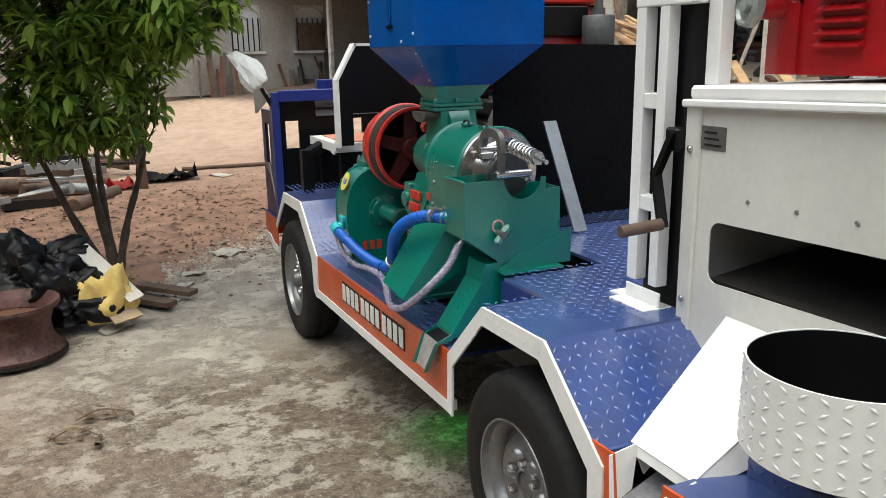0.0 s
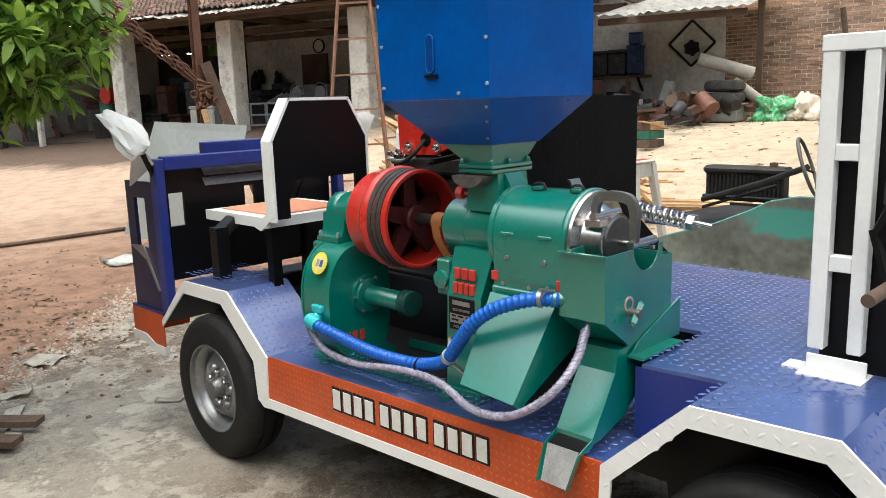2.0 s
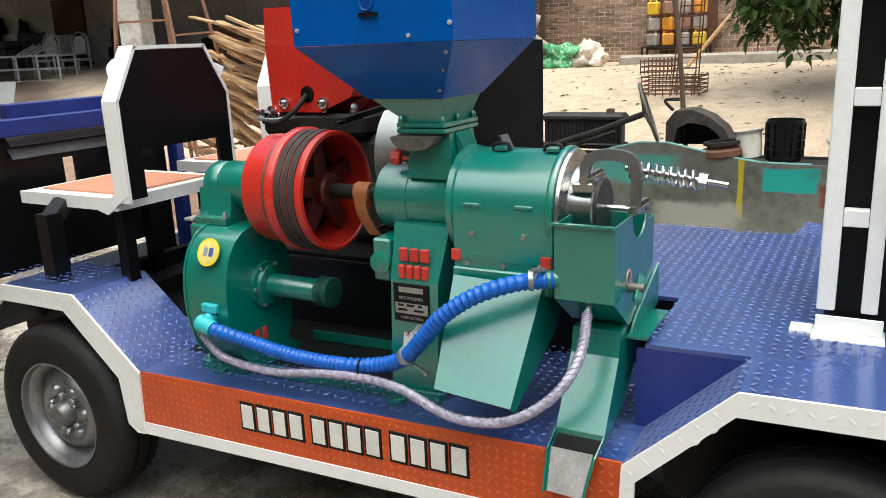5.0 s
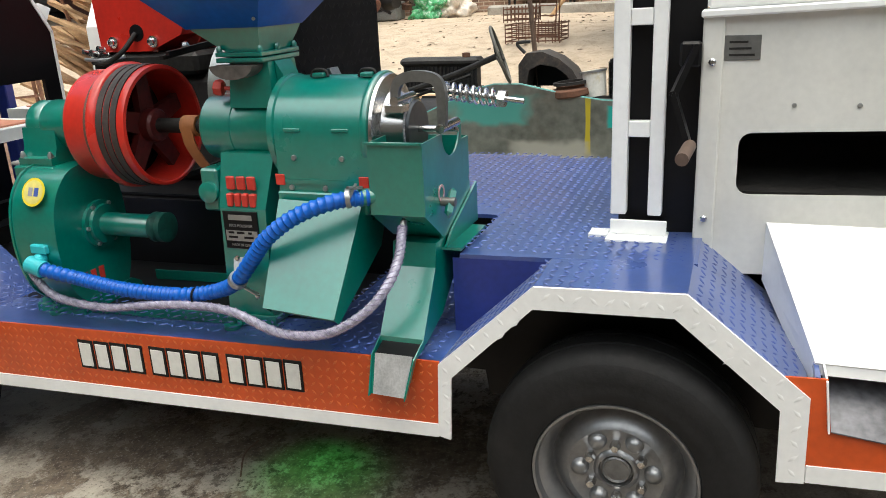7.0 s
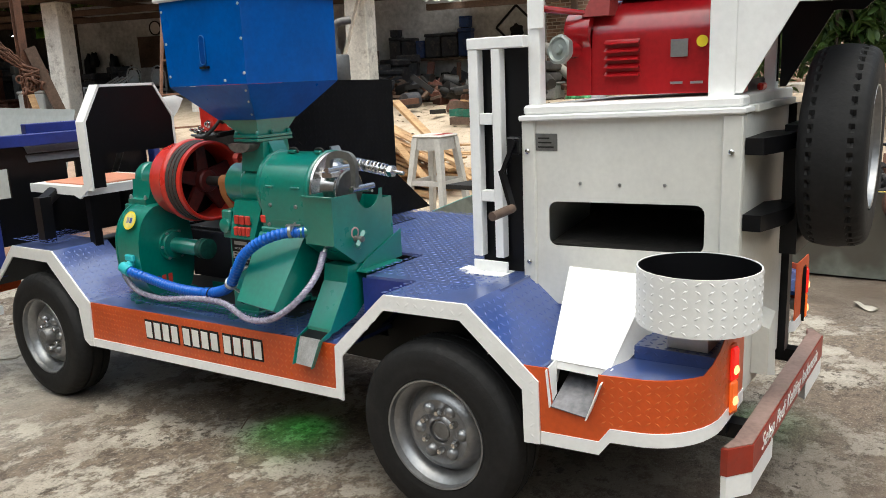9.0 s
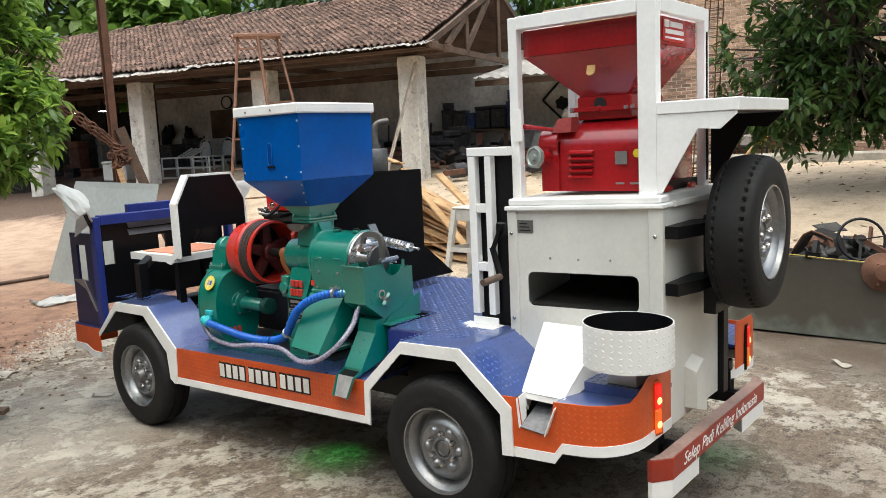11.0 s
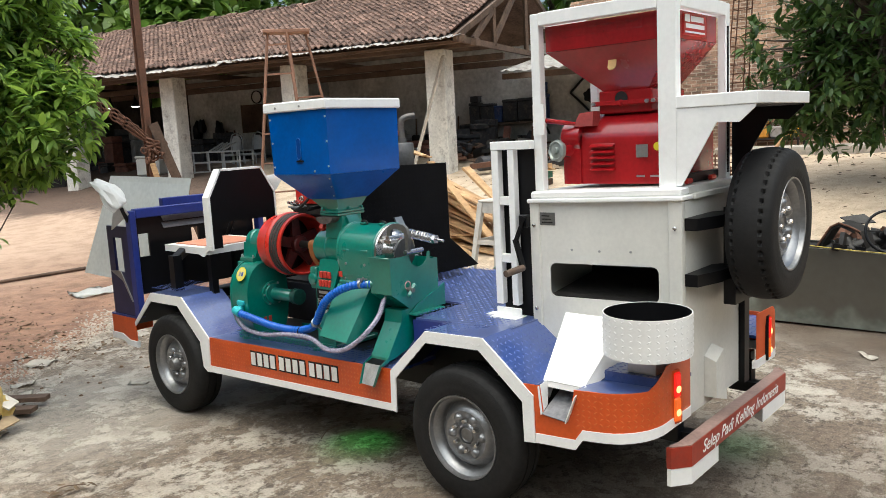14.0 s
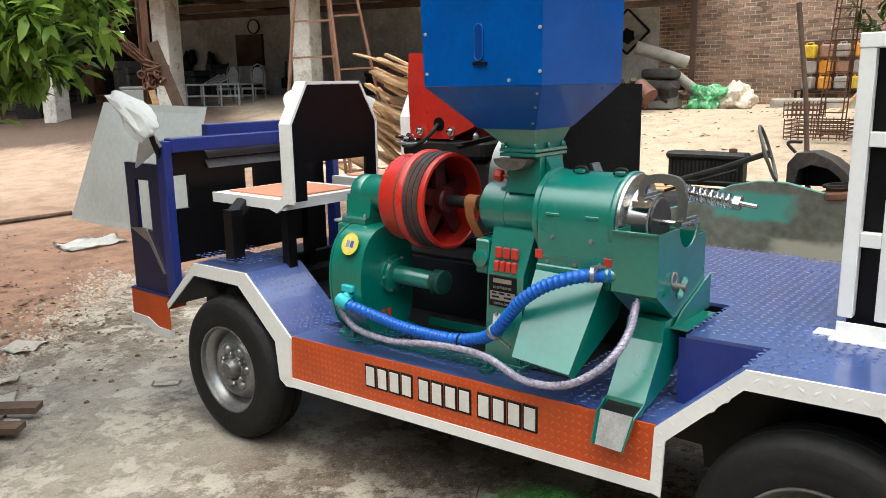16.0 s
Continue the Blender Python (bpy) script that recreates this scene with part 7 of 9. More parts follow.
em = thing("diamond_emblem", "black diamond-shaped steel emblem hanging on the wall", "emblem", at_shop(8.9, 4.95, 2.6))
d = [(8.9, 3.1), (9.4, 2.6), (8.9, 2.1), (8.4, 2.6)]
for a, b in zip(d, d[1:] + d[:1]):
    part("frame_bar", local(bar(B(), (a[0], 5.15, a[1]), (b[0], 5.15, b[1]), 0.05)), BLACK, em)
part("gear", local(lathe(B(), [(0, 0), (0.15, 0), (0.18, 0.02), (0.18, 0.05), (0, 0.05)], (8.9, 5.199, 2.5), (0, -1, 0), 24, wob=lambda j, i: -0.03 if j in (2, 3) and i % 4 < 2 else 0)), BLACK, em)
# machines and benches in the dark bays
for k in range(72):
    x = rs.choice((rs.uniform(-11, -4.3), rs.uniform(-9, -3.6), rs.uniform(-3.4, -1.0), rs.uniform(2.2, 6.8), rs.uniform(2.2, 6.8)))
    y = rs.uniform(2.6, 4.8)
    i = rs.choice((2, 2, 2, 3, 4, 2))
    s = rs.uniform(0.3, 0.8)
    crate("shop_machine", f"{NAMES[i]} workshop machine in the shade", x, y, ZF, s, s * rs.uniform(0.6, 1.0), rs.uniform(0.5, 1.4) * (1.25 if x < -3.4 else 1.0), PAL[i], rs.uniform(0, 3), "machine")
for x, y in ((3.9, 5.0), (4.3, 5.0), (-0.6, 5.0), (0.2, 5.0), (4.8, 5.0), (-2.9, 5.0), (-3.3, 5.0), (-2.6, 5.0), (2.2, 5.0), (5.2, 5.0)):
    t = thing("hanging_tool", "dark tool hanging on the workshop wall", "tool", at_shop(x, y, 1.9))
    part("handle", local(bar(B(), (x, 5.16, 1.6), (x + 0.03, 5.16, 2.2), 0.04)), OLDWOOD, t)
    part("head", local(box(B(), (x - 0.14, 5.1, 1.45), (x + 0.14, 5.19, 1.75), 0.05)), DARK, t)
crate("white_cooker", "white enamel cooker in the dark bay", -2.1, 1.2, ZF + 0.3, 0.75, 0.5, 0.55, CREAM, 0.1, "cooker")
crate("work_bench", "dark timber bench under the cooker", -2.1, 1.2, ZF, 1.4, 0.7, 0.3, PAL[2], 0.1, "bench")
# red and green engine in the left bay
e2 = thing("stored_engine", "green engine with a red tank in the workshop", "engine", at_shop(-5.4, 1.0))
part("block", local(box(B(), (-5.75, 0.8, ZF + 0.5), (-5.25, 1.2, ZF + 1.1), 0.05)), PAL[5], e2)
part("tank", local(lathe(B(), [(0, 0), (0.2, 0), (0.22, 0.05), (0.22, 0.3), (0, 0.32)], (-5.3, 1.0, ZF + 1.2), (0, -1, 0), 20)), RED, e2)
part("stand", local(box(B(), (-5.9, 0.7, ZF), (-5.0, 1.3, ZF + 0.5), 0.02)), DARK, e2)
# fluorescent lamps
LAMP = bpy.data.materials.new("lamp_glow")
LAMP.use_nodes = True
q = LAMP.node_tree.nodes["Principled BSDF"]
q.inputs["Emission Color"].default_value, q.inputs["Emission Strength"].default_value = (1, 0.98, 0.92, 1), 3.0
for x in (-4.9, -3.9):
    t = thing("ceiling_lamp", "small lit white lamp under the workshop roof", "lamp", at_shop(x, 2.5, 3.0))
    part("shade", local(lathe(B(), [(0.02, 0.3), (0.06, 0.1), (0.16, 0.02), (0.15, 0.0)], (x, 2.5, 3.0), (0, 0, 1), 16)), BLACK, t)
    part("bulb", local(lathe(B(), [(0, -0.02), (0.1, -0.02), (0.12, 0.0), (0, 0.01)], (x, 2.5, 3.0), (0, 0, 1), 12)), LAMP, t)
    part("cord", local(rod(B(), (x, 2.5, 3.3), (x, 2.5, 4.5), 0.01, seg=6)), BLACK, t)
# house beyond the workshop's far end
HOUSE = Matrix.Translation((4.6, 24.5, 0.3))
house = thing("plaster_house", "grey plastered house with two arched barred windows", "house", (4.6, 24.5, 0.3))
HP = mat("house_plaster", (0.36, 0.33, 0.29), 0.9, var=0.14, scale=1.2, dirt=0.6, dirt_col=(0.2, 0.17, 0.14), bump=0.004, bump_scale=12)
for a, b, lo, hi in ((-8, -1.2, 0, 3.6), (-0.2, 0.9, 0, 3.6), (1.9, 6, 0, 3.6), (-1.2, -0.2, 0, 1.35), (0.9, 1.9, 0, 1.35), (-1.2, -0.2, 2.75, 3.6), (0.9, 1.9, 2.75, 3.6)):
    part("wall_panel", local(box(B(), (a, 0, lo), (b, 0.2, hi)), HOUSE), HP, house)
part("roof_edge", local(slab(B(), [(-8.2, -0.6, 3.55), (6.2, -0.6, 3.55), (6.2, 3, 4.8), (-8.2, 3, 4.8)], 0.06), HOUSE), TILE, house)
part("room_back", local(box(B(), (-3, 2.5, 0), (5, 2.6, 3.5)), HOUSE), BLACK, house)
for x0 in (-1.2, 0.9):
    win = part("window", local(prism(B(), [(x0, 2.35), (x0, 2.75), (x0 + 1.0, 2.75), (x0 + 1.0, 2.35)] + [(x0 + 0.5 + 0.5 * math.cos(a), 2.32 + 0.4 * math.sin(a)) for a in [math.pi * k / 10 for k in range(1, 10)]], "y", 0.04, 0.16), HOUSE), PLASTER, house)
    part("pane", local(box(B(), (x0, 0.17, 1.35), (x0 + 1.0, 0.19, 2.7)), HOUSE), mat("window_pale", (0.7, 0.7, 0.68), 0.4, var=0.05), win)
    for k in range(6):
        part("bar", local(bar(B(), (x0 + 0.08 + 0.168 * k, -0.02, 1.3), (x0 + 0.08 + 0.168 * k, -0.02, 2.35), 0.03), HOUSE), BLACK, win)
    part("sill", local(box(B(), (x0 - 0.1, -0.1, 1.25), (x0 + 1.1, 0.0, 1.33)), HOUSE), PLASTER, win)
part("shutter", local(box(B(), (1.0, -0.06, 1.3), (1.85, -0.03, 2.2), 0.01), HOUSE), OLDWOOD, house)
for k in range(22):
    x = rs.uniform(-2.5, 3)
    h = rs.uniform(0.5, 1.3)
    t = thing("scrap_board", "scrap timber leaning on the house wall", "board", (4.6 + x, 24.2, 0.5), group="boards on the house wall")
    part("board", bar(B(), (4.6 + x, 24.0, gz(4.6 + x, 24.0) - 0.02), (4.6 + x + rs.uniform(-0.2, 0.2), 24.45, 0.5 + h), rs.uniform(0.05, 0.16), 0.04), rs.choice((OLDWOOD, RUST, DARK)), t)
# ---- trees ----
def leaf_material(name, col, col2, back=0.35):
    m = bpy.data.materials.new(name)
    m.use_nodes = True
    n, l = m.node_tree.nodes, m.node_tree.links
    p = n["Principled BSDF"]
    p.inputs["Roughness"].default_value = 0.42
    g = n.new("ShaderNodeNewGeometry")
    mx = n.new("ShaderNodeMix")
    mx.data_type = "RGBA"
    mx.inputs["A"].default_value, mx.inputs["B"].default_value = (*col, 1), (*col2, 1)
    l.new(g.outputs["Random Per Island"], mx.inputs["Factor"])
    l.new(mx.outputs["Result"], p.inputs["Base Color"])
    tr = n.new("ShaderNodeBsdfTranslucent")
    l.new(mx.outputs["Result"], tr.inputs[0])
    sh = n.new("ShaderNodeMixShader")
    sh.inputs[0].default_value = back
    l.new(p.outputs[0], sh.inputs[1])
    l.new(tr.outputs[0], sh.inputs[2])
    l.new(sh.outputs[0], n["Material Output"].inputs[0])
    return m


LEAF_DARK = leaf_material("leaf_dark_green", (0.035, 0.08, 0.018), (0.11, 0.18, 0.045))
LEAF_BRIGHT = leaf_material("leaf_bright_green", (0.05, 0.12, 0.02), (0.12, 0.22, 0.035), 0.45)
LEAF_YARD = leaf_material("leaf_glossy_green", (0.055, 0.13, 0.02), (0.4, 0.58, 0.1), 0.5)
LEAF_BROAD = leaf_material("leaf_broad_green", (0.09, 0.18, 0.03), (0.24, 0.36, 0.07), 0.45)
BARK = mat("tree_bark", (0.11, 0.085, 0.065), 0.9, var=0.3, scale=9, bump=0.004, bump_scale=50)


def leaves_mesh(clusters, per, size, wide, seed, droop=0.2):
    """Whorls of folded leaves round the ends of twigs. clusters: (point, direction)."""
    r = random.Random(seed)
    verts, faces = [], []
    for c, d in clusters:
        for k in range(per):
            a = r.uniform(0, 6.283)
            out = (d.orthogonal().normalized() * math.cos(a) + d.cross(d.orthogonal().normalized()) * math.sin(a))
            way = (out * r.uniform(0.5, 1.0) + d * r.uniform(-0.15, 0.7) + Vector((0, 0, -droop * r.uniform(0, 1)))).normalized()
            side = way.cross(Vector((0, 0, 1)) + Vector((r.uniform(-0.5, 0.5), r.uniform(-0.5, 0.5), 0))).normalized()
            up = side.cross(way)
            s = size * r.uniform(0.6, 1.15)
            w = s * wide * 0.5
            o = c + way * s * 0.1 - d * r.uniform(0, size * 0.9)
            tip = o + way * s - up * s * 0.16
            m1, m2 = o + way * s * 0.35, o + way * s * 0.7 - up * s * 0.05
            i = len(verts)
            verts += [o, m1 + side * w + up * w * 0.3, m1, m1 - side * w + up * w * 0.3, m2 + side * w * 0.8 + up * w * 0.2, m2, m2 - side * w * 0.8 + up * w * 0.2, tip]
            faces += [(i, i + 2, i + 1), (i, i + 3, i + 2), (i + 1, i + 2, i + 5, i + 4), (i + 2, i + 3, i + 6, i + 5), (i + 4, i + 5, i + 7), (i + 5, i + 6, i + 7)]
    me = bpy.data.meshes.new("crown")
    me.from_pydata([tuple(v) for v in verts], [], faces)
    return me


def crown_part(me, material, parent, name="crown"):
    me.transform(Matrix.Translation(-BASE[parent]))
    me.materials.append(material)
    for p_ in me.polygons:
        p_.use_smooth = True
    ob = new(name, me)
    ob.parent = parent
    BASE[ob] = BASE[parent]
    return ob


def tree(name, label, base, stems, blobs, count, per, size, wide, leaf, seed, trunk_r=0.05, shell=0.45):
    """stems: lists of points from the ground up. blobs: (centre, radii) of the crown's masses."""
    base = Vector(base)
    t = thing(name, label, "tree", base)
    for i, s in enumerate(stems):
        pts = curve_pts(s, 8)
        part("trunk", tube(B(), pts, 0.05, 10, radii=[trunk_r * (1 - 0.75 * k / len(pts)) * (1 + 0.12 * math.sin(k * 1.3)) for k in range(len(pts))]), BARK, t)
    r = random.Random(seed)
    clusters, twigs = [], B()
    tips = [Vector(s[-1]) for s in stems] + [Vector(s[-2]) for s in stems]
    weights = [b[1][0] * b[1][1] * b[1][2] for b in blobs]
    for k in range(count):
        c, rad = r.choices(blobs, weights)[0]
        v = Vector((r.gauss(0, 1), r.gauss(0, 1), r.gauss(0, 1))).normalized()
        q = r.uniform(shell, 1.0) ** 0.6 * (1 + 0.16 * noise.noise(v * 2.1 + Vector((seed, 0, 0))))
        p = Vector((c[0] + v.x * rad[0] * q, c[1] + v.y * rad[1] * q, c[2] + v.z * rad[2] * q))
        if p.z < base.z + 0.25:
            continue
        d = (v + Vector((0, 0, 0.45))).normalized()
        clusters.append((p, d))
        if k % 5 == 0:
            root = min(tips, key=lambda q_: (q_ - p).length)
            mid = root.lerp(p, 0.55) + Vector((0, 0, -0.1))
            tube(twigs, [root, mid, p], 0.01, 5, radii=[trunk_r * 0.22, trunk_r * 0.14, 0.004])
    part("branchwork", twigs, BARK, t)
    crown_part(leaves_mesh(clusters, per, size, wide, seed), leaf, t)
    return t


tree("yard_tree", "dense dark-green tree with whorled leaves and thin bare stems", (-0.92, 4.3, 0.0),
     [[(-0.9, 4.3, -0.03), (-0.97, 4.3, 0.5), (-1.05, 4.32, 1.1), (-1.15, 4.35, 1.9), (-1.2, 4.4, 2.6)], [(-0.95, 4.32, -0.03), (-1.15, 4.28, 0.45), (-1.3, 4.2, 0.9), (-1.6, 4.2, 1.6)], [(-0.88, 4.28, -0.03), (-0.78, 4.3, 0.35), (-0.62, 4.3, 0.85), (-0.5, 4.4, 1.7)], [(-0.9, 4.33, -0.03), (-0.93, 4.4, 0.7), (-0.9, 4.5, 1.5)]],
     [((-1.05, 3.6, 2.25), (0.9, 0.85, 0.9)), ((-1.8, 3.9, 2.5), (1.0, 0.8, 0.9)), ((-0.9, 3.8, 1.35), (0.52, 0.55, 0.5)), ((-0.55, 3.3, 1.95), (0.42, 0.5, 0.55)), ((-1.2, 3.9, 1.2), (0.4, 0.4, 0.4)), ((-0.8, 3.6, 2.9), (0.75, 0.8, 0.6)), ((-0.38, 3.05, 1.9), (0.34, 0.4, 0.42)), ((-0.2, 3.35, 2.3), (0.36, 0.4, 0.4)), ((-0.4, 3.4, 2.75), (0.45, 0.45, 0.4)), ((-0.05, 3.3, 2.08), (0.22, 0.25, 0.2))],
     2900, 12, 0.118, 0.32, LEAF_YARD, 5, 0.034)
tree("yard_tree", "broad-leaved dark-green tree overhanging the yard", (10.4, -1.2, 0.9),
     [[(10.4, -1.2, 0.7), (10.3, -1.1, 1.8), (10.0, -0.9, 3.0), (9.7, -0.6, 4.2)], [(10.35, -1.15, 1.6), (9.6, -0.4, 2.4), (8.9, 0.2, 2.8)], [(10.35, -1.15, 2.0), (10.0, -2.6, 3.0), (9.6, -3.6, 3.6)]],
     [((9.2, 0.1, 3.0), (1.4, 1.3, 1.4)), ((8.8, 0.5, 2.1), (0.9, 0.85, 0.85)), ((9.6, -2.6, 3.4), (1.8, 1.9, 1.6)), ((9.3, -0.6, 4.8), (2.4, 2.2, 1.6)), ((8.9, -1.4, 2.2), (0.9, 1.1, 0.7)), ((9.0, 1.35, 2.6), (0.8, 0.8, 0.9)), ((9.0, 0.9, 1.75), (0.7, 0.7, 0.55)), ((9.3, -0.5, 1.95), (0.8, 0.8, 0.6)), ((8.9, 0.85, 1.4), (0.4, 0.42, 0.4)), ((9.1, 0.3, 1.62), (0.5, 0.5, 0.4)), ((8.9, 1.12, 1.78), (0.5, 0.45, 0.4)), ((8.85, 1.4, 1.62), (0.38, 0.36, 0.32))],
     3000, 11, 0.19, 0.38, LEAF_DARK, 8, 0.16)
for k, (c, rad, n_, sz, wd) in enumerate(((((13.5, 22, 5.8), (3.2, 2.6, 2.4), 420, 0.55, 0.62)), (((11, 26, 6.2), (3.2, 2.6, 3.2), 420, 0.55, 0.6)), (((17, 18, 6.6), (3.5, 3, 2.8), 380, 0.5, 0.4)), (((20, 12, 6.4), (3.5, 3.2, 2.6), 360, 0.5, 0.4)), (((5.5, 29, 5.8), (4, 2.5, 2.6), 360, 0.5, 0.5)), (((20.5, -2, 5.0), (3.5, 4.0, 3.4), 420, 0.42, 0.4)), (((20.0, -9, 4.5), (4.0, 4.5, 4.0), 380, 0.45, 0.4)), (((20.5, 27, 7.4), (4.2, 3.0, 2.8), 400, 0.5, 0.45)))):
    g = gz(c[0], c[1])
    tree("background_tree", "tall leafy tree behind the workshop roof and walls", (c[0], c[1], g), [[(c[0], c[1], g - 0.1), (c[0] + 0.1, c[1], g + 1.5), (c[0] - 0.2, c[1] + 0.1, c[2] - 1), (c[0], c[1], c[2] + 1)]],
         [(c, rad), ((c[0] + 1.0, c[1] - 1.2, c[2] - 0.9), (rad[0] * 0.6, rad[1] * 0.6, rad[2] * 0.6))], n_, 10, sz, wd, LEAF_BROAD if k < 2 else (LEAF_BRIGHT if k % 2 else LEAF_DARK), 20 + k, 0.2)
# woods that close the distance
def woods(seed, spots):
    r = random.Random(seed)
    cl = []
    for (x, y, rx, ry, h) in spots:
        for k in range(260):
            v = Vector((r.gauss(0, 1), r.gauss(0, 1), abs(r.gauss(0, 1)))).normalized()
            z = gz(x, y) + 0.6 + h * v.z * r.uniform(0.3, 1.0)
            cl.append((Vector((x + rx * v.x, y + ry * v.y, z)), (v + Vector((0, 0, 0.3))).normalized()))
    return leaves_mesh(cl, 9, 0.8, 0.5, seed)


spots = [(-6 + 6 * k, 40, 4.0, 3.0, 6.5) for k in range(8)] + [(34, 24 - 7 * k, 3.0, 4.5, 7.5) for k in range(7)] + [(-12, 34 - 7 * k, 3.0, 4.5, 6.0) for k in range(6)] + [(26 - 8 * k, -20, 4.5, 3.0, 6.5) for k in range(5)] + [(-16 + 5 * (k % 2), 0 - 7 * k, 3.0, 4.5, 6.5) for k in range(3)]
me = woods(77, spots)
me.materials.append(LEAF_BRIGHT)
tagged(new("far_woods", me), "green woods closing the yard all round", "woods", kind="stuff")
# ---- yard: dismantled car body and things round it ----
def tub_material():
    m = mat("painted_car_body", (0.21, 0.23, 0.2), 0.3, metal=0.45, var=0.25, scale=1.6, dirt=0.6, dirt_col=(0.13, 0.11, 0.085))
    n, l = m.node_tree.nodes, m.node_tree.links
    p = n["Principled BSDF"]
    src = p.inputs["Base Color"].links[0].from_socket
    tc = n.new("ShaderNodeTexCoord")
    s = n.new("ShaderNodeSeparateXYZ")
    l.new(tc.outputs["Object"], s.inputs[0])
    nz = n.new("ShaderNodeTexNoise")
    nz.inputs["Scale"].default_value = 6
    l.new(tc.outputs["Object"], nz.inputs["Vector"])

    def op(kind, a, b):
        q = n.new("ShaderNodeMath")
        q.operation = kind
        for i, v in enumerate((a, b)):
            if isinstance(v, (int, float)):
                q.inputs[i].default_value = v
            else:
                l.new(v, q.inputs[i])
        return q.outputs[0]
    # sprayed test patches, the last a painted earth reflection: centre y, z, half sizes, colour
    for y, z, hy, hz, col, soft in ((0.42, 0.56, 0.17, 0.08, (0.03, 0.5, 0.45), 0.3), (0.72, 0.5, 0.02, 0.2, (0.6, 0.5, 0.03), 0.6), (-0.12, 0.5, 0.12, 0.09, (0.55, 0.16, 0.02), 0.5), (-0.28, 0.52, 0.07, 0.08, (0.5, 0.05, 0.02), 0.5), (0.15, 0.46, 0.1, 0.08, (0.25, 0.06, 0.03), 0.7), (1.0, 0.28, 0.28, 0.1, (0.45, 0.46, 0.4), 0.9), (1.45, 0.6, 0.3, 0.1, (0.1, 0.42, 0.36), 0.8), (-0.75, 0.42, 0.8, 0.3, (0.1, 0.09, 0.075), 0.8)):
        dy, dz = op("DIVIDE", op("ABSOLUTE", op("SUBTRACT", s.outputs[1], y), 0), hy), op("DIVIDE", op("ABSOLUTE", op("SUBTRACT", s.outputs[2], z), 0), hz)
        d = op("ADD", op("MAXIMUM", dy, dz), op("MULTIPLY", op("SUBTRACT", nz.outputs[0], 0.5), soft * 1.4))
        r = n.new("ShaderNodeMapRange")
        r.interpolation_type = "SMOOTHSTEP"
        l.new(d, r.inputs[0])
        r.inputs[1].default_value, r.inputs[2].default_value, r.inputs[3].default_value, r.inputs[4].default_value = 1.0 - 0.4 * soft, 1.0 + 0.25 * soft, 0.9, 0.0
        q = n.new("ShaderNodeMix")
        q.data_type = "RGBA"
        l.new(r.outputs[0], q.inputs["Factor"])
        l.new(src, q.inputs["A"])
        q.inputs["B"].default_value = (*col, 1)
        src = q.outputs["Result"]
    l.new(src, p.inputs["Base Color"])
    return m


tub = thing("car_body_shell", "dismantled grey-green car body tub with sprayed paint patches", "car body", (0, 0, 0))
prof = [(2.75, 0.28), (2.4, 0.42), (2.0, 0.55), (1.75, 0.66), (1.6, 0.74), (1.4, 0.785), (1.2, 0.785), (1.0, 0.74), (0.8, 0.7), (0.6, 0.67), (0.3, 0.665), (-0.5, 0.66), (-1.1, 0.63), (-1.8, 0.6)]
side = [(y, z) for y, z in prof] + [(-1.8, 0.05), (2.75, 0.05)]
part("side_panel", prism(B(), side, "x", 3.9, 3.93), tub_material(), tub)
part("rim_strip", tube(B(), [(3.915, y, z) for y, z in prof if y > 0.2], 0.009, 8), mat("teal_edge", (0.12, 0.32, 0.29), 0.5, var=0.2), tub)
part("tub_floor", prism(B(), [(3.93, 2.6), (5.0, 2.4), (5.0, -1.7), (3.93, -1.7)], "z", 0.5, 0.54), DARK, tub)
part("far_panel", box(B(), (5.0, -1.7, 0.1), (5.03, 2.4, 0.56)), DARK, tub)
rad = thing("car_radiator", "old black car radiator lying on the body shell", "radiator", (4.25, 1.85, 0.72))
part("core", box(B(), (4.15, 1.6, 0.74), (4.24, 2.2, 0.9)), DARK, rad)
part("tank", box(B(), (4.12, 1.58, 0.9), (4.28, 2.22, 0.96), 0.02), DARK, rad)
part("frame", box(B(), (4.12, 1.58, 0.70), (4.28, 2.22, 0.74), 0.01), BLACK, rad)
for k in range(18):
    part("fin", box(B(), (4.145, 1.62 + 0.032 * k, 0.745), (4.149, 1.63 + 0.032 * k, 0.895)), BLACK, rad)
part("cap", lathe(B(), [(0, 0), (0.03, 0), (0.03, 0.03), (0, 0.035)], (4.2, 1.7, 0.96), (0, 0, 1), 14), RUST, rad)
sw = thing("loose_steering_wheel", "worn black steering wheel on its column", "steering wheel", (4.2, 1.5, 0.8))
c, ax = Vector((3.85, 1.33, 1.0)), Vector((0.22, -0.9, 0.32))
ring = lathe(B(), [(0.2 + 0.012 * math.cos(a), 0.012 * math.sin(a)) for a in [k * 0.7854 for k in range(8)]], c, ax, 36, closed=True)
part("rim", ring, mat("worn_bakelite", (0.09, 0.085, 0.07), 0.5, var=0.2), sw)
u = ax.normalized().orthogonal().normalized()
for k in range(3):
    q = Matrix.Rotation(k * 2.0944, 3, ax.normalized()) @ u
    part("spoke", tube(B(), [c - ax.normalized() * 0.03, c + q * 0.195], 0.008, 6), DARK, sw)
part("column", tube(B(), [c, (3.98, 1.7, 0.86), (4.1, 2.2, 0.7)], 0.022, 10), DARK, sw)
part("column_tube", tube(B(), [(4.06, 1.62, 0.84), (4.1, 2.2, 0.64)], 0.012, 8), DARK, sw)
fen = thing("car_fender", "rusty black car fender standing on the body shell", "fender", (4.2, 1.0, 0.72))
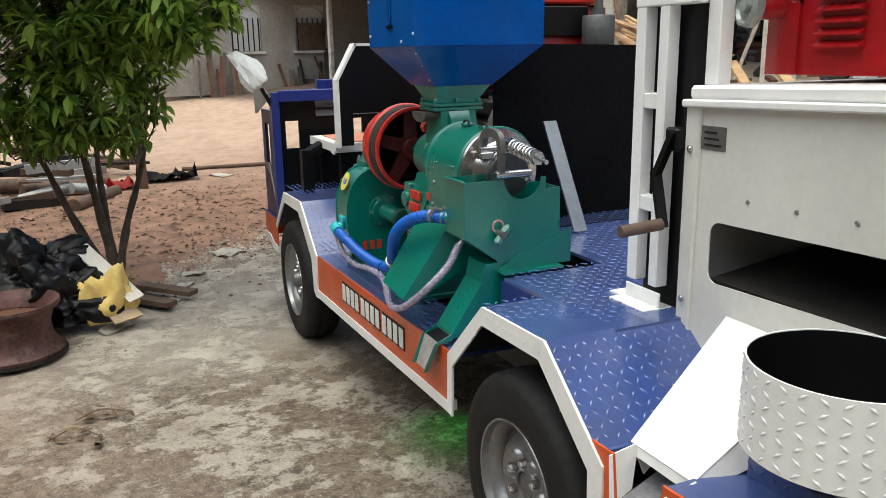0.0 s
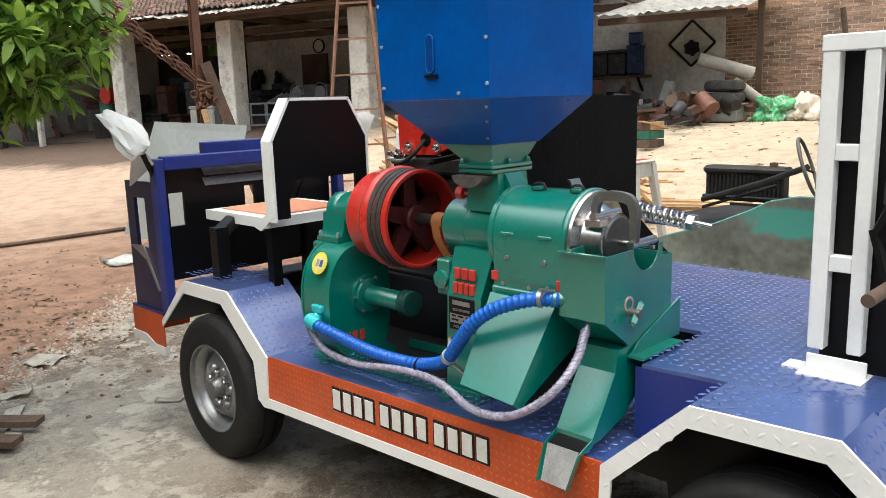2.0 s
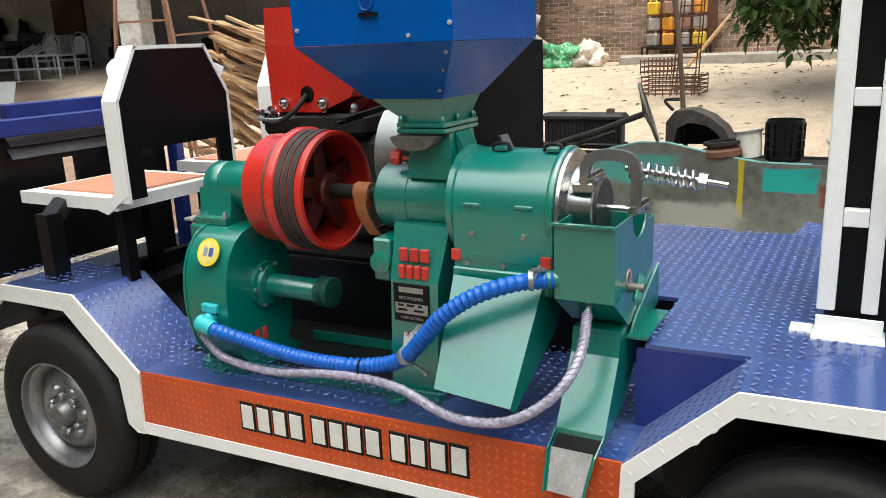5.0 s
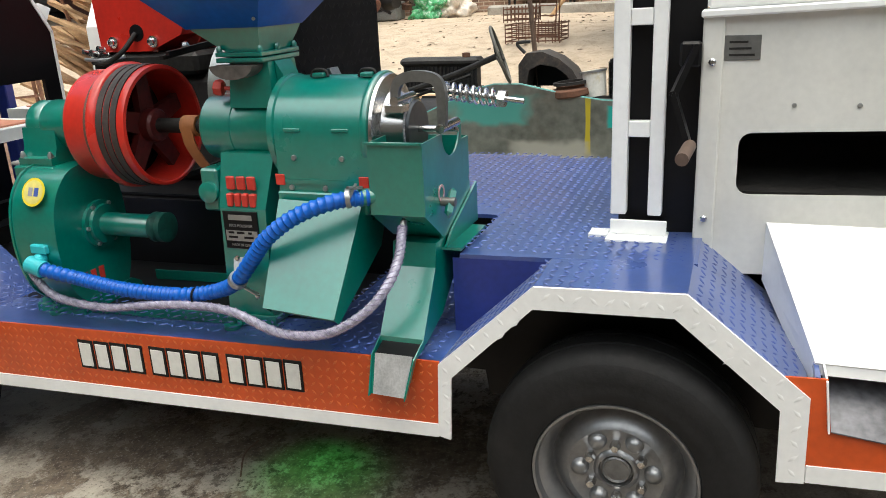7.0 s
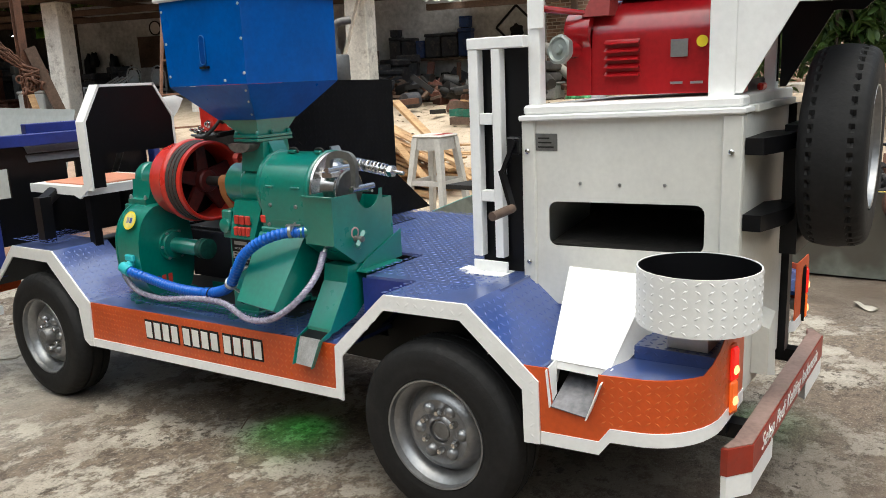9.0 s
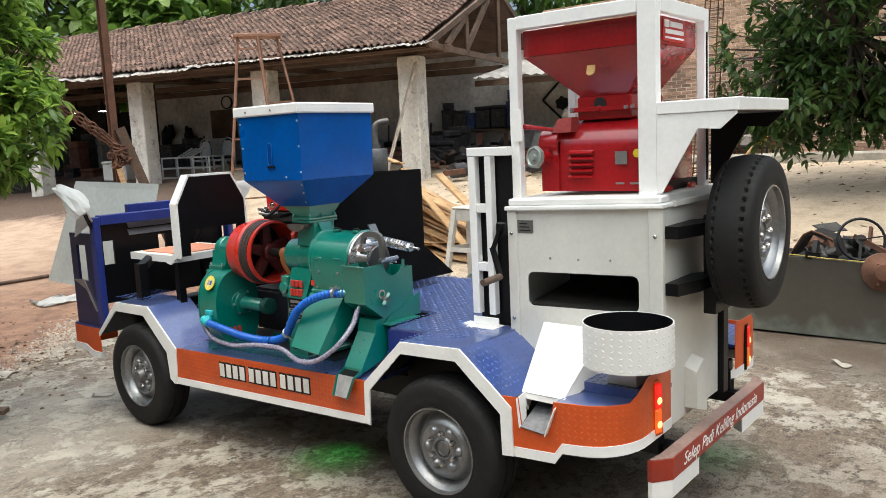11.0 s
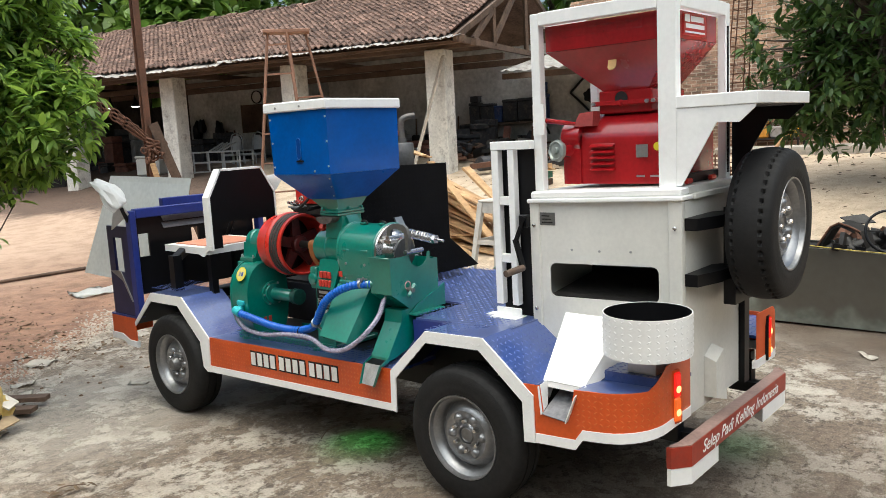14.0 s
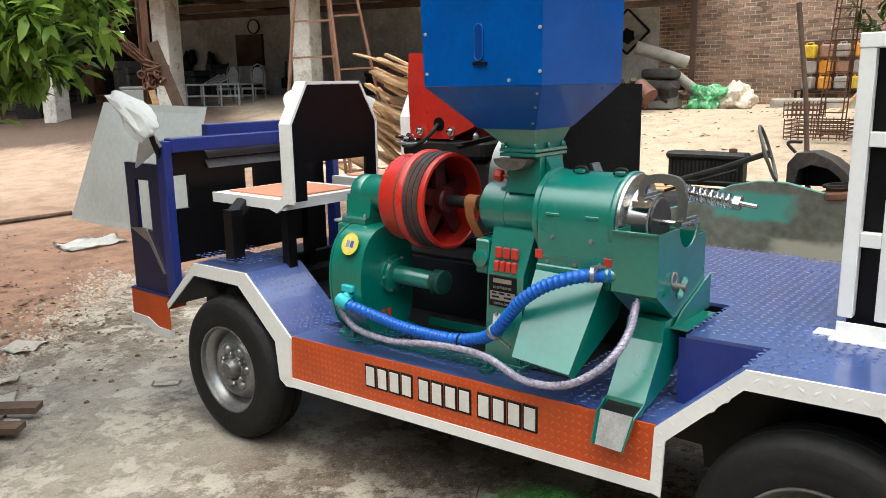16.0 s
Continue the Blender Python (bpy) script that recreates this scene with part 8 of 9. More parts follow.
arch = [(1.28, 0.72), (1.28, 0.9), (1.22, 0.98), (1.1, 0.99), (0.98, 0.94), (0.88, 0.86), (0.8, 0.72)]
inner = [(0.86, 0.72), (0.92, 0.82), (1.0, 0.88), (1.12, 0.9), (1.2, 0.86), (1.23, 0.72)]
part("skin", prism(B(), arch + inner, "x", 4.15, 4.4), mat("rusty_black", (0.04, 0.033, 0.028), 0.7, var=0.3, dirt=0.6, dirt_col=(0.14, 0.09, 0.06)), fen)
# thin black sheet fills the fender's hollow as its shade
part("shadow_web", prism(B(), [(1.24, 0.72), (1.22, 0.88), (1.0, 0.9), (0.86, 0.72)], "x", 4.38, 4.39), BLACK, fen)
part("bracket", tube(B(), curve_pts([(4.2, 1.24, 0.98), (4.2, 1.3, 1.05), (4.2, 1.2, 1.06)], 5), 0.012, 6), DARK, fen)
dr = thing("brake_drum", "rusty round brake drum", "drum", (4.02, 0.86, 0.68))
part("drum", lathe(B(), [(0, 0), (0.14, 0), (0.15, 0.01), (0.15, 0.045), (0.14, 0.055), (0.1, 0.06), (0.1, 0.08), (0, 0.08)], (4.02, 0.86, 0.69), (0, 0.1, 1), 32), RUST, dr)
part("flange", lathe(B(), [(0.1, 0.0), (0.13, 0.0), (0.13, 0.02), (0.1, 0.02)], (4.02, 0.86, 0.775), (0, 0.1, 1), 32, closed=True), DARK, dr)
pb = thing("paint_bucket", "white paint bucket with yellow splashes", "bucket", (4.02, 0.68, 0.67))
part("pail", lathe(B(), [(0, 0), (0.07, 0), (0.085, 0.17), (0.09, 0.17), (0.09, 0.18), (0.08, 0.18), (0.066, 0.01), (0, 0.01)], (4.02, 0.68, 0.69), (0.05, 0.15, 1), 28), mat("paint_pail", (0.7, 0.68, 0.62), 0.5, var=0.1, dirt=0.7, dirt_col=(0.5, 0.4, 0.08)), pb)
part("rim", lathe(B(), [(0.09, 0.165), (0.094, 0.165), (0.094, 0.18), (0.09, 0.18)], (4.02, 0.68, 0.69), (0.05, 0.15, 1), 28, closed=True), ZINC, pb)
cb = thing("plastic_basket", "round black ribbed plastic basket", "basket", (4.05, 0.48, 0.66))
part("wall", lathe(B(), [(0, 0), (0.105, 0), (0.115, 0.27), (0.11, 0.27), (0.1, 0.01), (0, 0.01)], (4.05, 0.48, 0.67), (0, 0, 1), 30), BLACK, cb)
for k in range(5):
    part("band", lathe(B(), [(0.112, 0), (0.12, 0), (0.12, 0.014), (0.112, 0.014)], (4.05, 0.48, 0.69 + 0.056 * k), (0, 0, 1), 30, closed=True), BLACK, cb)
for k in range(12):
    a = k * 0.5236
    part("rib", bar(B(), (4.05 + 0.115 * math.cos(a), 0.48 + 0.115 * math.sin(a), 0.68), (4.05 + 0.119 * math.cos(a), 0.48 + 0.119 * math.sin(a), 0.92), 0.012), BLACK, cb)
CLOTH = mat("white_plastic_cloth", (0.72, 0.72, 0.7), 0.5, var=0.05, dirt=0.2)


def crumple(at, r, seed, sub=3, rough=0.5):
    bm = B()
    bmesh.ops.create_icosphere(bm, subdivisions=sub, radius=1.0)
    for v in bm.verts:
        q = v.co.copy()
        k = 1 + rough * (noise.noise(q * 1.6 + Vector((seed, 0, 0))) + 0.5 * abs(noise.noise(q * 4.1 + Vector((0, seed, 0)))))
        v.co = Vector((at[0] + q.x * k * r[0], at[1] + q.y * k * r[1], max(at[2] - r[2] * 0.62, at[2] + q.z * k * r[2])))
    return bm


single("white_sack", crumple((4.15, 0.08, 0.76), (0.16, 0.14, 0.12), 3), CLOTH, "crumpled white plastic sack on the body shell", "sack", (4.15, 0.08, 0.67), sharp=3)
hubs = thing("wheel_hub", "rusty finned wheel hub on the body shell", "hub", (4.0, -1.06, 0.57))
part("drum", lathe(B(), [(0, 0), (0.13, 0), (0.14, 0.02), (0.14, 0.1), (0.1, 0.12), (0.06, 0.16), (0, 0.17)], (3.97, -1.06, 0.57), (-0.9, -0.3, 0.1), 28), RUST, hubs)
for k in range(6):
    a = k * 1.0472
    part("stud", rod(B(), (3.88, -1.09 + 0.08 * math.cos(a), 0.57 + 0.08 * math.sin(a)), (3.82, -1.11 + 0.08 * math.cos(a), 0.57 + 0.08 * math.sin(a)), 0.012, seg=8), RUST, hubs)
sw2 = thing("loose_steering_wheel", "black steering wheel leaning in the scrap", "steering wheel", (4.15, -0.89, 0.66))
part("rim", lathe(B(), [(0.165 + 0.011 * math.cos(a), 0.011 * math.sin(a)) for a in [k * 0.7854 for k in range(8)]], (4.15, -0.89, 0.78), (-0.75, -0.35, 0.3), 32, closed=True), BLACK, sw2)
part("hub", rod(B(), (4.15, -0.89, 0.78), (4.28, -0.83, 0.73), 0.04), DARK, sw2)
for q in ((0.0, 0.155, 0.0), (0.02, -0.15, 0.03), (-0.05, 0.0, -0.15)):
    part("spoke", bar(B(), (4.15, -0.89, 0.78), (4.15 + q[0], -0.89 + q[1], 0.78 + q[2]), 0.022, 0.008), DARK, sw2)
wing = thing("bent_fender", "bent dark steel fender lying on the body shell", "fender", (4.3, -0.55, 0.66))
part("arch", prism(B(), [(-0.37, 0.62), (-0.48, 0.8), (-0.54, 0.832), (-0.62, 0.805), (-0.69, 0.77), (-0.74, 0.64), (-0.715, 0.64), (-0.67, 0.75), (-0.6, 0.785), (-0.54, 0.81), (-0.49, 0.785), (-0.395, 0.62)], "x", 4.12, 4.42), DARK, wing)
part("ridge", tube(B(), [(4.115, -0.37, 0.63), (4.115, -0.48, 0.806), (4.115, -0.54, 0.838), (4.115, -0.62, 0.811), (4.115, -0.69, 0.776)], 0.008, 6), RUST, wing)
part("plate", slab(B(), [(4.45, -0.46, 0.84), (4.55, -0.62, 0.86), (4.5, -0.72, 0.8), (4.42, -0.56, 0.79)], 0.008), DARK, wing)
rsy = random.Random(31)
for k in range(14):
    a = (rsy.uniform(4.0, 4.7), rsy.uniform(-1.3, -0.4), rsy.uniform(0.62, 0.7))
    t = thing("scrap_part", "dark greasy car scrap on the body shell", "scrap", a)
    b = (a[0] + rsy.uniform(-0.25, 0.25), a[1] + rsy.uniform(-0.3, 0.3), a[2] + rsy.uniform(0.0, 0.16))
    if k % 2:
        part("bar", bar(B(), a, b, rsy.uniform(0.02, 0.05), rsy.uniform(0.02, 0.1)), rsy.choice((DARK, RUST, BLACK)), t)
    else:
        part("casting", crumple((a[0], a[1], 0.66), (0.07, 0.08, rsy.uniform(0.05, 0.07)), k, 3, 0.9), rsy.choice((DARK, DARK, RUST)), t, sharp=1.2)
single("yellow_strap", tube(B(), [(3.88, -0.3, 0.69), (3.885, -0.7, 0.66), (3.88, -1.2, 0.64)], 0.005, 6), mat("faded_yellow", (0.42, 0.33, 0.06), 0.7, var=0.3, dirt=0.7), "thin yellow strap along the body shell", "strap", (3.88, -0.7, 0.64))
pole = single("leaning_pole", tube(B(), [(4.4, 1.17, 0.1), (4.4, 1.19, 0.7), (4.38, 1.25, 1.4), (4.36, 1.34, 2.06)], 0.02, 8, radii=[0.022, 0.02, 0.018, 0.02]), OLDWOOD, "thin grey-brown wooden pole", "pole", (4.5, 1.15, 0.1))
# stool
SX, SY = 4.5, 3.1
z0 = gz(SX, SY)
SH = 0.95 - z0
stool = thing("plastic_stool", "tall dirty white plastic stool with red marks", "stool", (SX, SY, z0))
STOOLW = mat("stool_plastic", (0.55, 0.52, 0.47), 0.5, var=0.1, dirt=0.3)
part("seat", box(B(), (SX - 0.17, SY - 0.17, z0 + SH - 0.03), (SX + 0.17, SY + 0.17, z0 + SH), 0.014), STOOLW, stool)
for a, b in ((-0.13, -0.02), (0.03, 0.12)):
    part("red_patch", box(B(), (SX + a, SY - 0.14, z0 + SH + 0.0005), (SX + b, SY - 0.05, z0 + SH + 0.003)), RED, stool)
for dx, dy in ((-1, -1), (1, -1), (-1, 1), (1, 1)):
    part("leg", hull8(B(), [(SX + dx * 0.24 + a * 0.026, SY + dy * 0.24 + b * 0.026, z0 - 0.01) for a, b in ((-1, -1), (1, -1), (1, 1), (-1, 1))], [(SX + dx * 0.135 + a * 0.032, SY + dy * 0.135 + b * 0.032, z0 + SH - 0.03) for a, b in ((-1, -1), (1, -1), (1, 1), (-1, 1))]), STOOLW, stool)
for a, b in (((-1, -1), (1, -1)), ((-1, -1), (-1, 1)), ((1, -1), (1, 1)), ((-1, 1), (1, 1))):
    for h, w, e in ((SH - 0.09, 0.12, 0.145), (0.42, 0.05, 0.2)):
        part("apron", bar(B(), (SX + a[0] * e, SY + a[1] * e, z0 + h), (SX + b[0] * e, SY + b[1] * e, z0 + h), 0.02, w), STOOLW, stool)
# planks
FRESHWOOD = mat("fresh_sawn_wood", (0.5, 0.33, 0.17), 0.75, var=0.22, scale=5, bump=0.002, bump_scale=40, stretch=(1, 1, 4), col2=(0.3, 0.17, 0.08))
rp = random.Random(9)
for k in range(84):
    t = k / 83
    y = 6.5 - 2.6 * t + rp.uniform(-0.15, 0.15)
    x = 5.1 + 0.35 * t + rp.uniform(-0.25, 0.25)
    g = gz(x, y)
    lay = k % 12 / 12
    z = g + 0.03 + lay * (1.25 - 0.6 * t)
    dy, dz = rp.uniform(0.9, 1.3), rp.uniform(-0.75, -0.3) * (0.4 + lay)
    a, b = Vector((x, y + dy * 0.5, max(g + 0.02, z - dz * 0.5))), Vector((x + rp.uniform(-0.1, 0.3), y - dy * 0.5, max(g + 0.02, z + dz * 0.5)))
    w, h = rp.uniform(0.07, 0.16), rp.uniform(0.015, 0.035)
    single("sawn_plank", bar(B(), a, b, w, h), FRESHWOOD, "pale rough-sawn plank in a heap", "plank", tuple(a), group="plank heap")
for k in range(46):
    t = k / 45
    y1_, z1_ = 6.05 - 0.75 * rp.random(), 0.75 + 1.0 * t
    x = 4.75 + rp.uniform(-0.15, 0.3)
    a, b = Vector((x, y1_ + 0.25, max(gz(x, y1_) + 0.02, z1_ + 0.12))), Vector((x + rp.uniform(0.0, 0.3), y1_ - rp.uniform(0.6, 1.0), max(gz(x, y1_) + 0.02, z1_ - rp.uniform(0.1, 0.45))))
    single("sawn_plank", bar(B(), a, b, rp.uniform(0.06, 0.13), rp.uniform(0.015, 0.03)), FRESHWOOD, "pale rough-sawn plank in a heap", "plank", tuple(a), group="plank heap")
for k in range(16):
    x, y = 5.9 + rp.uniform(-0.4, 0.5), 4.2 + rp.uniform(-0.6, 0.8)
    g = gz(x, y)
    a = Vector((x - 0.35, y + 0.8, g + 0.03 + 0.028 * k))
    b = Vector((x + 0.35 + rp.uniform(-0.1, 0.1), y - 0.8, g + 0.03 + 0.028 * k))
    single("sawn_plank", bar(B(), a, b, 0.13, 0.02), FRESHWOOD, "pale rough-sawn plank in a flat stack", "plank", tuple(a), group="plank stack")
# trestle ladder
lad = thing("trestle_ladder", "rust-brown tubular steel trestle ladder", "ladder", (4.4, 6.5, gz(4.4, 6.5)))
LADM = mat("brown_steel_tube", (0.34, 0.18, 0.115), 0.6, metal=0.3, var=0.2)
rt, dp = Vector((0.79, -0.61, 0)), Vector((0.61, 0.79, 0))


def ladder_leg(base, top):
    """Foot and head of one leg, given across and away."""
    a = Vector((4.4, 6.5, 0)) + rt * base[0] + dp * base[1]
    a.z = gz(a.x, a.y) - 0.01
    b = Vector((4.4, 6.5, 3.17)) + rt * top[0] + dp * top[1]
    return a, b


LEGS = [ladder_leg((-0.62, -0.35), (-0.25, -0.06)), ladder_leg((0.22, -0.5), (0.0, -0.12)), ladder_leg((0.24, 0.45), (0.02, 0.12)), ladder_leg((0.86, 0.25), (0.26, 0.06))]
for a, b in LEGS:
    part("rail", bar(B(), a, b, 0.028), LADM, lad)
for (a, b), (c, d), n in ((LEGS[0], LEGS[1], 8), (LEGS[2], LEGS[3], 5)):
    for k in range(n):
        t = (k + 0.6) / n
        part("rung", bar(B(), a.lerp(b, t), c.lerp(d, t), 0.021), LADM, lad)
part("top_plate", box(B(), (-0.31, -0.13, 3.165), (0.31, 0.13, 3.21), 0.005, Matrix.Translation((4.4, 6.5, 0)) @ Matrix.Rotation(radians(-37.7), 4, "Z")), LADM, lad)
# grey sheet by the truck's nose
SHEET = mat("grey_sheet_metal", (0.4, 0.42, 0.4), 0.4, metal=0.3, var=0.08, scale=2)
sh = single("metal_sheet", slab(B(), [(2.72, 6.45, 1.33), (2.6, 8.25, 1.38), (2.3, 8.75, 0.0), (2.35, 6.5, 0.0)], 0.006), SHEET, "large grey sheet-metal panel leaning on edge", "sheet", (2.4, 7.5, 0))
# post with chain
post = thing("steel_post", "rusty steel post with leaning timber and a hanging chain", "post", (3.55, 9.1, gz(3.55, 9.1)))
gp = gz(3.55, 9.1)
bm = box(B(), (3.5, 9.05, gp - 0.05), (3.6, 9.065, 5.2))
box(bm, (3.5, 9.14, gp - 0.05), (3.6, 9.155, 5.2))
box(bm, (3.543, 9.065, gp - 0.05), (3.557, 9.14, 5.2))
part("beam", bm, RUST, post)
part("brace", bar(B(), (3.5, 9.1, 4.1), (3.0, 9.5, 4.6), 0.1), RUST, post)
part("timber", bar(B(), (3.6, 9.0, 2.1), (4.15, 8.7, gz(4.15, 8.7) - 0.02), 0.09, 0.14), OLDWOOD, post)
part("timber", bar(B(), (3.5, 8.95, 1.5), (3.75, 8.8, gz(3.75, 8.8) - 0.02), 0.08), FRESHWOOD, post)
for off in (Vector(), Vector((0.02, 0, 0.05)), Vector((-0.01, 0.03, -0.04))):
    pts = curve_pts([Vector((3.58, 8.98, 1.78)), Vector((3.3, 9.1, 2.05)) + off, Vector((2.7, 9.4, 2.7)) + off, Vector((2.2, 9.6, 3.5)) + off, Vector((1.9, 9.8, 4.4)) + off, Vector((1.75, 9.9, 5.0))], 9)
    for i in range(0, len(pts) - 1):
        d = (pts[i + 1] - pts[i]).normalized()
        s = d.orthogonal().normalized() if i % 2 else d.cross(d.orthogonal().normalized())
        L, wd = 0.062, 0.03
        ring_ = [pts[i] + d * (math.cos(a) * L) + s * (math.sin(a) * wd) for a in [k * 0.7854 for k in range(9)]]
        part("chain_link", tube(B(), ring_, 0.012, 5), RUST, post)
rc = random.Random(3)
for k in range(16):
    a = rc.uniform(0, 6.28)
    part("chain_link", lathe(B(), [(0.045 + 0.016 * math.cos(q), 0.016 * math.sin(q)) for q in (0, 1.05, 2.09, 3.14, 4.19, 5.24)], (3.58 + rc.gauss(0, 0.07), 8.97 + rc.gauss(0, 0.05), 1.66 + rc.gauss(0, 0.08)), (math.cos(a), math.sin(a), rc.uniform(-0.6, 0.6)), 10, closed=True), RUST, post)
for k in range(7):
    a = k * 0.9
    part("chain_coil", lathe(B(), [(0.1 + 0.016 * math.cos(q), 0.016 * math.sin(q)) for q in (0, 1.05, 2.09, 3.14, 4.19, 5.24)], (3.57, 9.0, 1.68 + 0.03 * k), (0.4 * math.cos(a), 0.4 * math.sin(a), 1), 14, closed=True), RUST, post)
post.location.x += 0.12
# wrapped side mirror on the truck's nose
WRAP = mat("mirror_wrap_film", (0.68, 0.69, 0.67), 0.3, var=0.06)
mir = thing("wrapped_mirror", "white side mirror wrapped in loose plastic film", "mirror", (0.0, 2.83, 1.31))
bm = crumple((0, 0, 0), (0.062, 0.03, 0.135), 8, 3, 0.5)
tilt = Vector((0, 0, 1)).rotation_difference(Vector((-0.15, 0.08, 0.21)).normalized()).to_matrix().to_4x4()
bmesh.ops.transform(bm, matrix=Matrix.Translation((-0.1, 2.81, 1.395)) @ tilt, verts=bm.verts)
part("wrapped_head", bm, WRAP, mir, sharp=0.35)
part("film_skirt", hull8(B(), [(-0.07, 2.93, 1.17), (-0.06, 2.93, 1.17), (-0.04, 2.96, 1.18), (-0.05, 2.96, 1.18)], [(-0.1, 2.8, 1.34), (-0.06, 2.78, 1.35), (0.0, 2.8, 1.27), (-0.02, 2.84, 1.25)]), WRAP, mir)
part("arm", rod(B(), (0.02, 2.85, 1.2), (-0.05, 2.8, 1.32), 0.014), BLACK, mir)
bm = B()
sheet = []
for i in range(9):
    u = i / 8
    row = []
    for j in range(9):
        v = j / 8
        a, b = Vector((0.6 + 0.42 * u, 2.62 - 0.18 * u, 1.5 - 0.05 * u)), Vector((0.66 + 0.2 * u, 2.62 - 0.12 * u, 1.2))
        q = a.lerp(b, v ** 1.2)
        row.append(bm.verts.new(q + Vector((0.02 * noise.noise(q * 11), 0.07 * noise.noise(q * 8 + Vector((3, 0, 0))), 0.03 * noise.noise(q * 13 + Vector((0, 5, 0)))))))
    sheet.append(row)
for a, b in zip(sheet, sheet[1:]):
    for i in range(8):
        bm.faces.new((a[i], b[i], b[i + 1], a[i + 1]))
single("film_scrap", bm, WRAP, "loose white plastic film hanging on the steering wheel", "film", (0.8, 2.55, 1.3), sharp=0.5)
# cloth and papers on the ground
def flat_scrap(name, label, cat, x, y, sx, sy, material, seed, lift=0.05, a=0.0):
    bm = B()
    n = 9
    g = [[None] * (n + 1) for _ in range(n + 1)]
    for i in range(n + 1):
        for j in range(n + 1):
            u, v = (i / n - 0.5) * sx, (j / n - 0.5) * sy
            X, Y = x + u * math.cos(a) - v * math.sin(a), y + u * math.sin(a) + v * math.cos(a)
            g[i][j] = bm.verts.new((X + 0.03 * noise.noise(Vector((u * 9, v * 9, seed))), Y + 0.03 * noise.noise(Vector((u * 9, v * 9, seed + 5))), gz(X, Y) + 0.006 + lift * abs(noise.noise(Vector((u * 7, v * 7, seed + 9))))))
    for i in range(n):
        for j in range(n):
            bm.faces.new((g[i][j], g[i + 1][j], g[i + 1][j + 1], g[i][j + 1]))
    bmesh.ops.solidify(bm, geom=bm.faces[:], thickness=-0.003)
    return single(name, bm, material, label, cat, (x, y, gz(x, y)), sharp=1.2)


PAPER = mat("paper_scrap", (0.66, 0.62, 0.55), 0.8, var=0.06)
CARD = mat("cardboard", (0.42, 0.32, 0.2), 0.85, var=0.1)
YBAG = mat("yellow_bag", (0.72, 0.53, 0.17), 0.6, var=0.1)
BLACKBAG = mat("black_plastic_bag", (0.006, 0.006, 0.007), 0.42, var=0.2, bump=0.008, bump_scale=9, spec=0.3)
flat_scrap("white_cloth", "crumpled white cloth on the earth", "cloth", 1.72, 7.1, 0.6, 0.38, CLOTH, 2, 0.1)
flat_scrap("paper_sheet", "bent pale paper sheet on the gravel", "paper", -0.08, 4.38, 0.24, 0.17, PAPER, 6, 0.05, 0.6)
for x, y, sx, sy, s in ((-0.5, 3.62, 0.2, 0.1, 1), (-0.62, 3.3, 0.16, 0.08, 4), (-0.95, 2.95, 0.2, 0.1, 7), (-0.4, 3.9, 0.15, 0.12, 9), (-0.75, 3.75, 0.18, 0.12, 12), (0.15, 3.2, 0.14, 0.06, 15), (-1.3, 4.9, 0.16, 0.12, 18), (0.5, 8.5, 0.3, 0.2, 21), (3.3, -0.95, 0.16, 0.05, 23), (3.45, -1.3, 0.12, 0.04, 25)):
    flat_scrap("paper_scrap", "small torn scrap of white paper", "paper", x, y, sx, sy, PAPER, s, 0.04, s)
single("rubbish_bag", crumple((-1.2, 3.05, 0.15), (0.21, 0.17, 0.17), 21, 5, 0.75), BLACKBAG, "bulging black plastic rubbish bag", "bag", (-1.2, 3.05, 0.03), sharp=1.0)
single("rubbish_bag", crumple((-1.32, 3.25, 0.24), (0.23, 0.19, 0.24), 24, 5, 0.75), BLACKBAG, "torn black plastic rubbish bag", "bag", (-1.32, 3.25, 0.03), sharp=1.0)
cbx = thing("flattened_carton", "torn pale cardboard carton on the rubbish bag", "carton", (-0.98, 3.15, 0.2))
part("panel", slab(B(), [(-1.05, 3.3, 0.42), (-0.78, 2.95, 0.16), (-0.86, 2.9, 0.14), (-1.13, 3.24, 0.4)], 0.012), PAPER, cbx)
part("panel", slab(B(), [(-1.0, 3.2, 0.3), (-0.8, 2.92, 0.05), (-0.95, 2.85, 0.04), (-1.12, 3.15, 0.27)], 0.012), CARD, cbx)
single("yellow_bag", crumple((-0.96, 2.97, 0.13), (0.1, 0.06, 0.16), 33, 4, 0.9), YBAG, "torn yellow paper sack", "sack", (-0.98, 2.98, 0.03), sharp=3)
for a, b in (((-0.87, 3.45, 0.03), (-0.62, 3.15, 0.03)), ((-0.77, 3.6, 0.05), (-0.47, 3.3, 0.04)), ((-0.95, 3.55, 0.03), (-0.72, 3.7, 0.03))):
    single("board_offcut", bar(B(), a, b, 0.09, 0.03), OLDWOOD, "short grey timber offcut on the ground", "board", a)
rim_ = thing("rusty_wheel_rim", "rusty steel truck wheel rim lying flat", "wheel rim", (-1.45, 2.72, 0))
part("barrel", lathe(B(), [(0.235, 0.01), (0.25, 0.012), (0.252, 0.03), (0.225, 0.05), (0.2, 0.1), (0.195, 0.17), (0.215, 0.23), (0.24, 0.25), (0.252, 0.27), (0.25, 0.285), (0.235, 0.283), (0.2, 0.25), (0.18, 0.2)], (-1.45, 2.72, 0), (0, 0, 1), 44), mat("rim_brown", (0.11, 0.05, 0.045), 0.6, metal=0.3, var=0.3, dirt=0.5), rim_)
